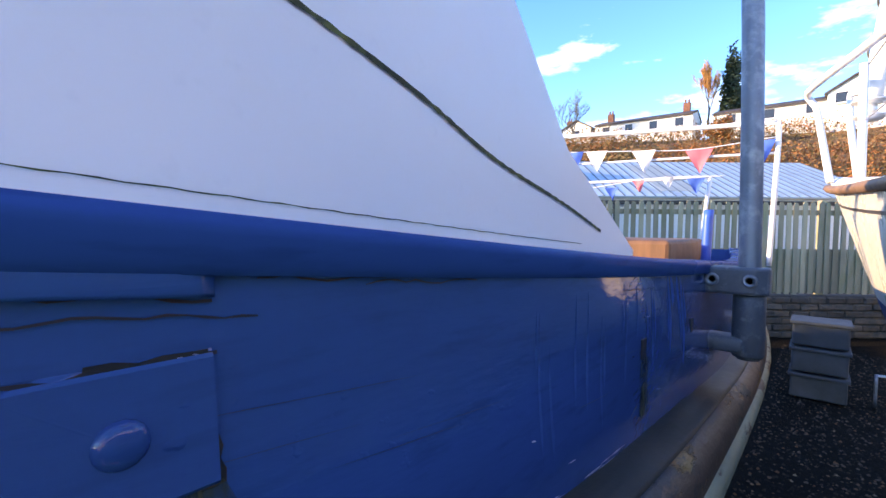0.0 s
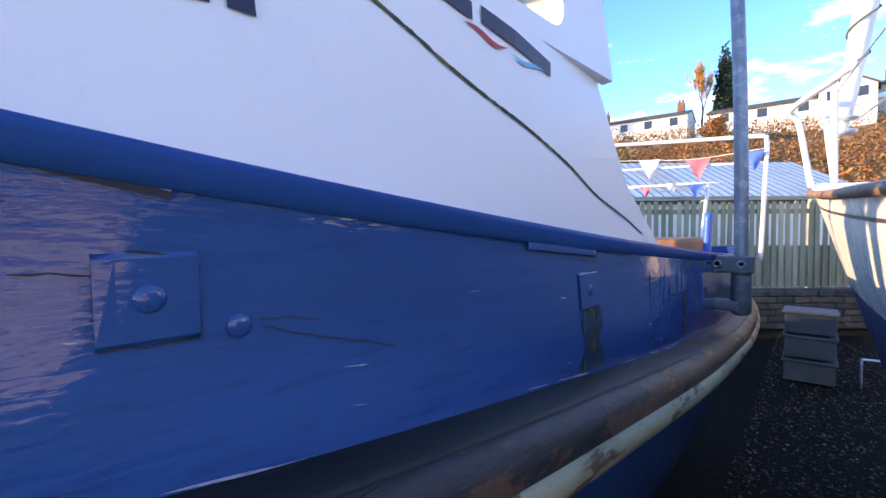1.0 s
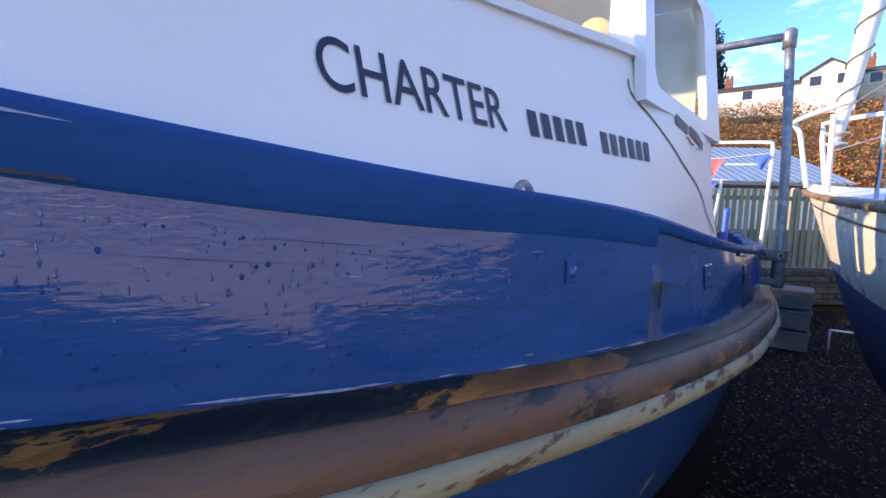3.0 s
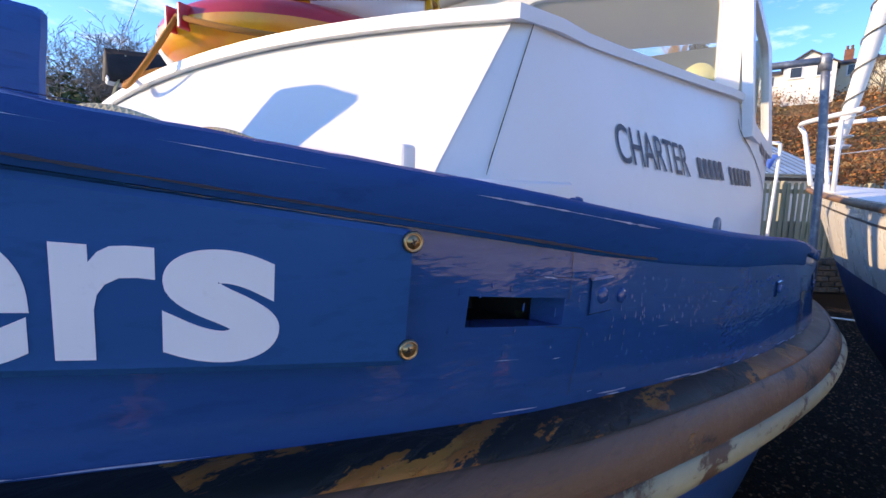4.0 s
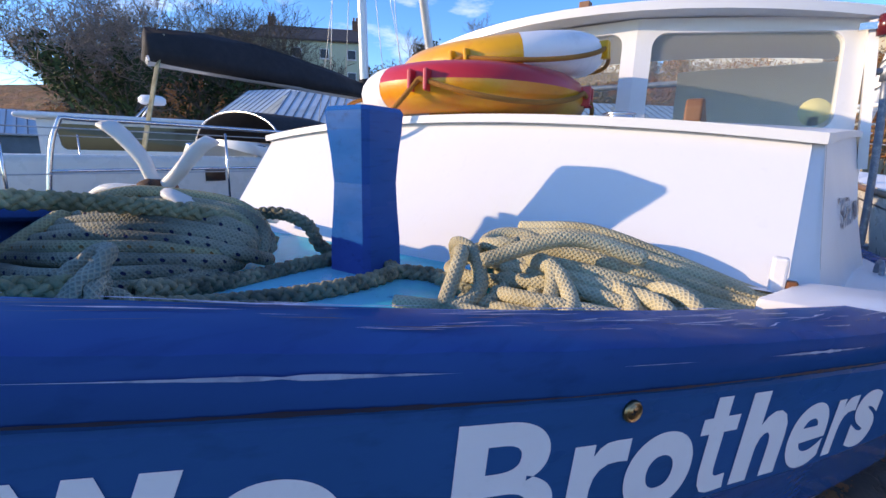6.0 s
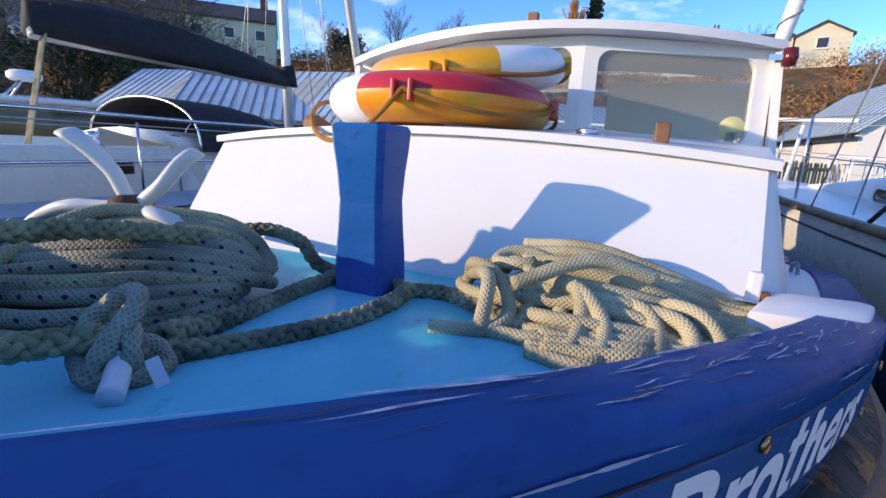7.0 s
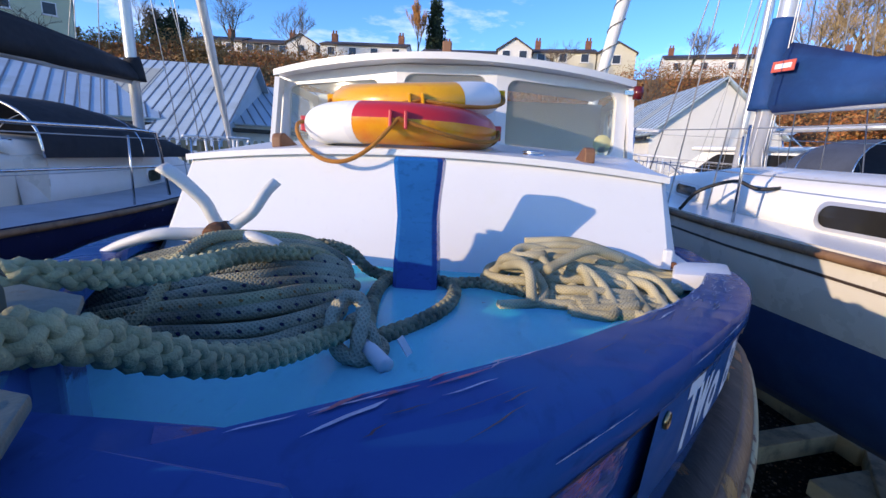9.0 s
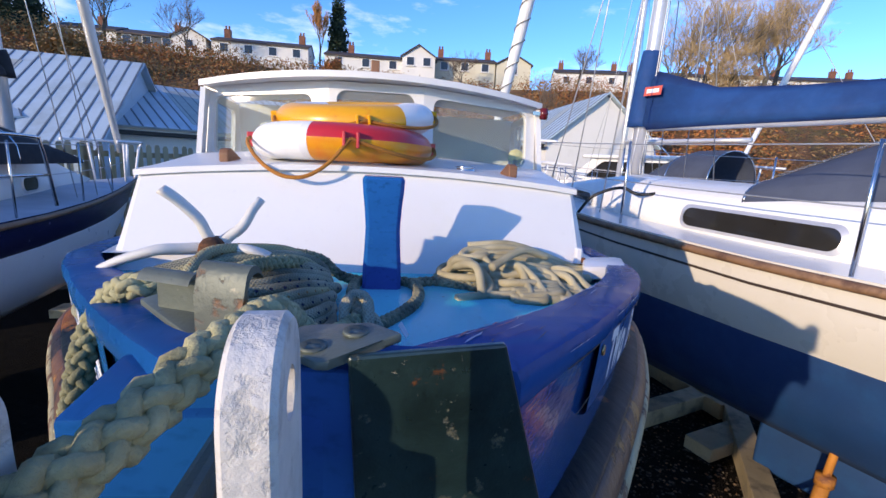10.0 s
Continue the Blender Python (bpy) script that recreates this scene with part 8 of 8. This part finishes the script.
# yellowish flaking along the foot of the capping rail
rnd = random.Random(77)
lich = ([], [])
for k in range(34):
    f = rnd.random()
    y0, ln = -0.335 + 0.115 * f, rnd.uniform(0.006, 0.022)
    zc, w, ph = 1.8690 - 0.085 * (y0 + 0.318) - 0.002 + rnd.gauss(0, 0.0014), rnd.uniform(0.0003, 0.0012), rnd.uniform(0, 6.28)
    b0, n = len(lich[0]), 7
    for i in range(n + 1):
        g = i / n
        y = y0 + ln * g
        z = zc - 0.06 * ln * g + 0.0009 * math.sin(g * 5 + ph)
        h = w * math.sin(math.pi * g) ** 0.5 * rnd.uniform(0.4, 1.0)
        lich[0].extend([on_hull(y, z - h, 0.0055), on_hull(y, z + h, 0.0055)])
    lich[1].extend([(b0 + 2 * i, b0 + 2 * i + 1, b0 + 2 * i + 3, b0 + 2 * i + 2) for i in range(n)])
mesh_part("paint_flake", *lich, M_LICHEN, boat, "yellowish flaking paint along the capping rail", "stuff")
# runs and drips in the gloss paint
drips = ([], [])
for k in range(150):
    if k < 26:
        y, z1, ln, w = rnd.uniform(0.16, 0.62), rnd.uniform(1.76, 1.80), rnd.uniform(0.03, 0.11), rnd.uniform(0.0010, 0.0022)
    else:
        y = rnd.gauss(-1.38, 0.17)
        c = min(0.97, max(0.2, rnd.gauss(0.72, 0.18)))
        z1, ln, w = strake(y) + (sheer(y) - 0.055 - strake(y)) * c, rnd.uniform(0.003, 0.008), rnd.uniform(0.0006, 0.0013)
    b0 = len(drips[0])
    for i in range(5):
        g = i / 4
        h = (0.15, 0.6, 0.75, 1.0, 0.25)[i]
        drips[0].extend([on_hull(y - w * h, z1 - ln * g, 0.0002), on_hull(y, z1 - ln * g, (0.0016 if k < 26 else 0.0009) * h), on_hull(y + w * h, z1 - ln * g, 0.0002)])
    for i in range(4):
        for q in (0, 1):
            p = b0 + 3 * i + q
            drips[1].append((p, p + 1, p + 4, p + 3))
mesh_part("paint_drip", *drips, M_BLUE, boat, "runs and drips in the gloss paint", "stuff")

# mouldy seam over the cabin side
ss = lambda y, z: Vector((side_x(y, z) + 0.002, y, z))  # noqa: E731
SE = ((-0.474, 2.236), (-0.472, 2.209), (-0.424, 2.182), (-0.317, 2.140), (-0.215, 2.100), (-0.171, 2.082), (-0.07, 2.052), (0.074, 2.018), (0.154, 1.997), (0.233, 1.974), (0.363, 1.932), (0.574, 1.888), (0.75, 1.845))
pts = [(p.x, p.y) for p in smooth_path([(a, b, 0) for a, b in SE], 0.012)]
seam(pts, 0.0028, M_MOULD, "mould-blackened seam across the white cabin side", ss)
seam([(-1.516 + 0.0121 * i, 2.045 + 0.0193 * i) for i in range(11)], 0.0007, M_MOULD, "cracked corner seam", lambda y, z: Vector((side_x(y, z) + 0.002, y, z)))

# plain shapes where a company mark is painted
M_MARK_RED, M_MARK_CYAN = material("red_mark", (0.5, 0.02, 0.03), 0.5, fine=60, bump=0.02), material("light_blue_mark", (0.03, 0.35, 0.6), 0.5, fine=60, bump=0.02)


def mark(y0, y1, z0, z1, h, mat, wave=0.0):
    rows = [[Vector((side_x(y, z) - 0.02 * max(0, z - 2.2) + 0.003, y, z)) for z in (z0 + (z1 - z0) * f + wave * math.sin(f * 6.28) - h * (1 if not wave else math.sin(math.pi * f)), z0 + (z1 - z0) * f + wave * math.sin(f * 6.28))] for f, y in [(k / 10, y0 + (y1 - y0) * k / 10) for k in range(11)]]
    part("painted_mark", grid_surface(rows), mat, boat, "plain painted shape", smooth=False)


mark(-0.212, -0.105, 2.200, 2.183, 0.026, M_INK)
mark(-0.085, 0.122, 2.186, 2.160, 0.026, M_INK)
mark(-0.125, -0.022, 2.150, 2.142, 0.009, M_MARK_RED, 0.004)
mark(-0.010, 0.095, 2.136, 2.138, 0.008, M_MARK_CYAN, -0.003)

# white knee block on the port cap, clip at the cabin corner
kb = thing("deck_pad", (0.80, -1.60, 2.02), "white painted pad with flaking blue edge beside the cabin corner", "pad")
sharp(part("pad", prism([(0.66, -1.70), (0.80, -1.70), (0.86, -1.56), (0.84, -1.545), (0.72, -1.56)], sheer(-1.6) - 0.03, sheer(-1.6) + 0.012, bevel=0.007), M_WHITE, kb, "white painted pad"), 30)
part("blue_end", box(0.838, 0.860, -1.572, -1.541, 2.0, 2.024, 0.005), M_CAP, kb, "flaking blue end of the pad")
part("clip", box(0.678, 0.698, -1.60, -1.58, 2.02, 2.072, 0.004), M_WHITE, kb, "small white clip", smooth=False)
part("clip", box(0.698, 0.712, -1.60, -1.585, 2.012, 2.04, 0.003), M_RUST, kb, smooth=False)

# inside the wheelhouse
ws = thing("yellow_disc", (0.80, -0.40, 2.36), "faded yellow round disc behind the wheelhouse window", "disc")
part("disc", lathe(((0.0001, 0), (0.045, 0), (0.045, 0.006), (0.0001, 0.006)), (0.795, -0.385, 2.375), "Y", 24, False), material("faded_yellow_disc", (0.62, 0.55, 0.25), 0.6, fine=40, bump=0.05), ws)
part("bracket", box(0.78, 0.81, -0.385, -0.36, 2.23, 2.36), M_WHITE_IN, ws, smooth=False)
lamp = thing("red_lamp", (0.90, -0.50, 2.60), "dark red side light on the wheelhouse", "lamp")
part("lens", lathe(((0.0001, -0.03), (0.022, -0.03), (0.026, 0.0), (0.022, 0.03), (0.0001, 0.03)), (0.925, -0.43, 2.62), "Z", 14, False), material("dark_red_lens", (0.12, 0.01, 0.012), 0.2, fine=40, bump=0.02), lamp)
part("arm", box(0.86, 0.92, -0.44, -0.42, 2.61, 2.63), M_STEEL, lamp, smooth=False)
horn = thing("roof_horn", (-0.02, -0.35, 2.80), "small weathered brown horn post on the wheelhouse roof", "horn")
part("post", box(-0.045, 0.0, -0.38, -0.34, 2.73, 2.845, 0.004), M_WOOD, horn, smooth=False)
part("pin", tube([(0.03, -0.36, 2.73), (0.03, -0.36, 2.785)], 0.010, 8, 0.05), M_WHITE, horn)
part("pin", tube([(-0.075, -0.36, 2.73), (-0.075, -0.36, 2.78)], 0.010, 8, 0.05), M_WHITE, horn)

# flaked and cracked paint along the port capping rail
rnd = random.Random(31)


def cap_out(y):
    return 0.003 + 0.019 * min(1.0, max(0.0, (-1.5 - y) / 0.4))


def cap_top(y, o, up=0.0012):
    out = cap_out(y)
    drop = 0.0 if o < out - 0.016 else 0.004 * (o - out + 0.016) / 0.012
    o = max(o, -0.12 * max(0.0, -2.45 - y) - 0.0705)
    lie = 0.002 - 0.001 * min(1.0, max(0.0, (o + 0.07) / (out + 0.054)))
    return Vector((half(y) + o, y, sheer(y) + lie + 0.0006 - drop + up))


def cap_face(y, z, up=0.0012):
    return Vector((half(y) + cap_out(y) + up, y, sheer(y) + z))


def streaks(name, mat, label, count, surf, span, reach, lo, hi, wide):
    verts, faces = [], []
    for _ in range(count):
        y0 = span[0] + (span[1] - span[0]) * rnd.random() ** 1.3
        ln, o, w = rnd.uniform(*reach), rnd.uniform(lo, hi), rnd.uniform(*wide)
        n = max(4, int(ln / 0.012))
        drift, ph = rnd.uniform(-0.012, 0.006), rnd.uniform(0, 6.28)
        k = len(verts)
        for i in range(n + 1):
            f = i / n
            y = y0 + ln * f
            c = min(hi, max(lo, o + drift * f + 0.0007 * math.sin(f * 9 + ph)))
            h = w * (math.sin(math.pi * f) ** 0.6) * (0.45 + 0.55 * abs(math.sin(f * 23 + ph * 3) + 0.3 * math.sin(f * 61)))
            verts += [surf(y, c - h), surf(y, c + h)]
        faces += [(k + 2 * i, k + 2 * i + 1, k + 2 * i + 3, k + 2 * i + 2) for i in range(n)]
    mesh_part(name, verts, faces, mat, boat, label, "stuff")


streaks("paint_flake", M_FLAKE, "pale flaked paint edges on the capping rail", 14, cap_top, (-2.10, -1.55), (0.02, 0.09), -0.05, 0.003, (0.0003, 0.0013))
streaks("paint_flake", M_FLAKE, "pale chipped inner edge of the capping rail", 12, cap_top, (-2.30, -1.8), (0.02, 0.07), -0.071, -0.062, (0.0008, 0.0022))
streaks("paint_crack", M_CRACK_SHADE, "dark cracks in the paint of the capping rail", 44, lambda y, c: cap_top(y, c, 0.0008), (-2.62, -1.0), (0.015, 0.07), -0.06, 0.002, (0.0003, 0.0010))
streaks("paint_wear", M_RED_PRIMER, "red primer showing through worn paint", 5, lambda y, c: cap_top(y, c, 0.0005), (-2.61, -2.53), (0.02, 0.045), -0.084, -0.068, (0.001, 0.003))
streaks("paint_flake", M_FLAKE, "paint peeled to pale primer at the bow", 7, lambda y, c: cap_top(y, c, 0.0004), (-2.63, -2.50), (0.02, 0.05), -0.088, -0.05, (0.0005, 0.0018))


def ridges(count, seed, span, lo, hi):
    """Lifted edges of old paint: a dark crack with a thin pale lip beside it."""
    rg = random.Random(seed)
    dark, lip = ([], []), ([], [])
    for _ in range(count):
        y0, ln, o = rg.uniform(*span), rg.uniform(0.015, 0.055), rg.uniform(lo, hi)
        p1, p2, w = rg.uniform(0, 6.28), rg.uniform(0, 6.28), rg.uniform(0.0005, 0.0013)
        n = int(ln / 0.006)
        for (verts, faces), off, k in ((dark, 0.0, 1.0), (lip, 0.0014, 0.8)):
            b = len(verts)
            for i in range(n + 1):
                f = i / n
                y = y0 + ln * f
                c = o + off + 0.0025 * math.sin(y * 31 + p1) + 0.0011 * math.sin(y * 150 + p2) + 0.0006 * math.sin(y * 420)
                h = k * w * math.sin(math.pi * f) ** 0.7 * max(0.0, 0.5 + 0.8 * math.sin(y * 90 + p2 * (1 + k)))
                verts += [cap_top(y, c - h, 0.0016), cap_top(y, c + h, 0.0016)]
            faces += [(b + 2 * i, b + 2 * i + 1, b + 2 * i + 3, b + 2 * i + 2) for i in range(n)]
    mesh_part("paint_crack", *dark, M_CRACK_SHADE, boat, "dark cracks under lifted paint on the capping rail", "stuff")
    mesh_part("paint_flake", *lip, M_FLAKE, boat, "pale lips of lifted paint on the capping rail", "stuff")


M_FADED = material("chalky_faded_blue_paint", (0.13, 0.20, 0.36), 0.5, spots=(0.34, 0.42, 0.54), scale=45, cut=(0.5, 0.6), fine=160, bump=0.4)
streaks("paint_flake", M_FADED, "chalky faded paint on the capping rail", 18, lambda y, c: cap_top(y, c, 0.0007), (-2.35, -1.6), (0.03, 0.09), -0.066, 0.0, (0.0004, 0.0016))
ridges(26, 8, (-2.30, -1.5), -0.060, 0.004)


def rim(seed, y0, y1, surf, mat, label, lo, hi, gaps):
    """A line of wear, painted shade or painted highlight that comes and goes along an edge of the rail."""
    rg = random.Random(seed)
    n = int((y1 - y0) / 0.006)
    verts, faces = [], []
    for i in range(n + 1):
        y = y0 + (y1 - y0) * i / n
        h = max(0.0, math.sin(y * 17 + seed) * 0.4 + math.sin(y * 41 + 2 * seed) * 0.4 + gaps) * rg.uniform(lo, hi)
        verts += [surf(y, -h), surf(y, h)]
    faces = [(2 * i, 2 * i + 1, 2 * i + 3, 2 * i + 2) for i in range(n)]
    mesh_part("paint_flake", verts, faces, mat, boat, label, "stuff")


# pale strip serves as worn paint and as the edge's painted highlight
rim(3, -2.60, -1.45, lambda y, h: cap_face(y, -0.0105 + h, 0.0018), M_FLAKE, "pale worn outer edge of the capping rail with painted highlight", 0.0003, 0.0018, 0.15)
rim(5, -2.60, -1.75, lambda y, h: cap_top(y, -0.069 + h, 0.0014), M_FLAKE, "pale worn inner edge of the capping rail", 0.0004, 0.0018, 0.0)
# dark strip along the seam paints the shadow below the overhanging cap
rim(9, -2.60, -1.45, lambda y, h: cap_face(y, -0.027 - 0.014 * (1 - min(1.0, max(0.0, (-1.5 - y) / 0.4))) + h, 0.0012), M_CRACK_SHADE, "dark seam under the capping rail, its shadow painted in", 0.0004, 0.0009, 1.2)
hull_mark = lambda y, c: on_hull(y, strake(y) + (sheer(y) - 0.055 - strake(y)) * c, 0.0012)  # noqa: E731
streaks("paint_flake", M_FLAKE, "pale scuffs on the blue planking", 26, hull_mark, (-1.65, 0.5), (0.006, 0.025), 0.04, 0.95, (0.001, 0.006))
streaks("paint_flake", M_FLAKE, "paint worn pale along the strake", 40, hull_mark, (-2.1, 0.3), (0.02, 0.07), 0.0, 0.03, (0.003, 0.010))
streaks("paint_crack", M_CRACK_SHADE, "dark cracks along the planking", 46, hull_mark, (-1.65, 0.8), (0.03, 0.14), 0.06, 0.97, (0.0008, 0.002))
# hairline across the cuddy front
seam([(-0.64 + 0.02 * i, 2.052 + 0.036 * (1 - (i / 32 - 1) ** 2)) for i in range(65)], 0.0009, M_MOULD, "hairline crack across the cuddy front", lambda x, z: Vector((x, -1.508 - 0.02 * (1 - (x / 0.75) ** 2) + (z - 2.06) * 0.6 - 0.0035, z)))

# a gouge in the planking, and rows of small paint blisters
seam([(-0.59 + 0.005 * i, 1.888 - 0.0011 * i) for i in range(11)], 0.0022, M_CRACK_SHADE, "long gouge in the planking", hs)
seam([(-0.60 + 0.005 * i, 1.894 - 0.0012 * i) for i in range(13)], 0.0008, M_FLAKE, "bright lip of the gouge", hs)
bv, bf = [], []
for _ in range(420):
    y, c = rnd.uniform(-1.62, -0.95), rnd.uniform(0.12, 0.95)
    if math.sin(y * 9.0) + math.sin(c * 7 + y * 4) < rnd.uniform(-0.6, 1.4):
        continue
    m = hull_turn(y, strake(y) + (sheer(y) - 0.055 - strake(y)) * c, 0.0)
    r, k = rnd.uniform(0.0008, 0.0026), len(bv)
    bv += [m @ Vector((r * math.cos(q * 1.0472), r * 1.3 * math.sin(q * 1.0472), -0.0005)) for q in range(6)] + [m @ Vector((0, 0, r * 0.55))]
    bf += [(k + q, k + (q + 1) % 6, k + 6) for q in range(6)]
mesh_part("paint_blister", bv, bf, M_CAP, boat, "small blisters in the blue paint", "stuff")

# grime along the cabin foot
seam([(-0.66 + 0.012 * i, 0.022 + sheer(-0.66 + 0.012 * i) + 0.0004 * math.sin(i * 1.9)) for i in range(110)], 0.0005, M_MOULD, "grimy line along the cabin foot", ss)
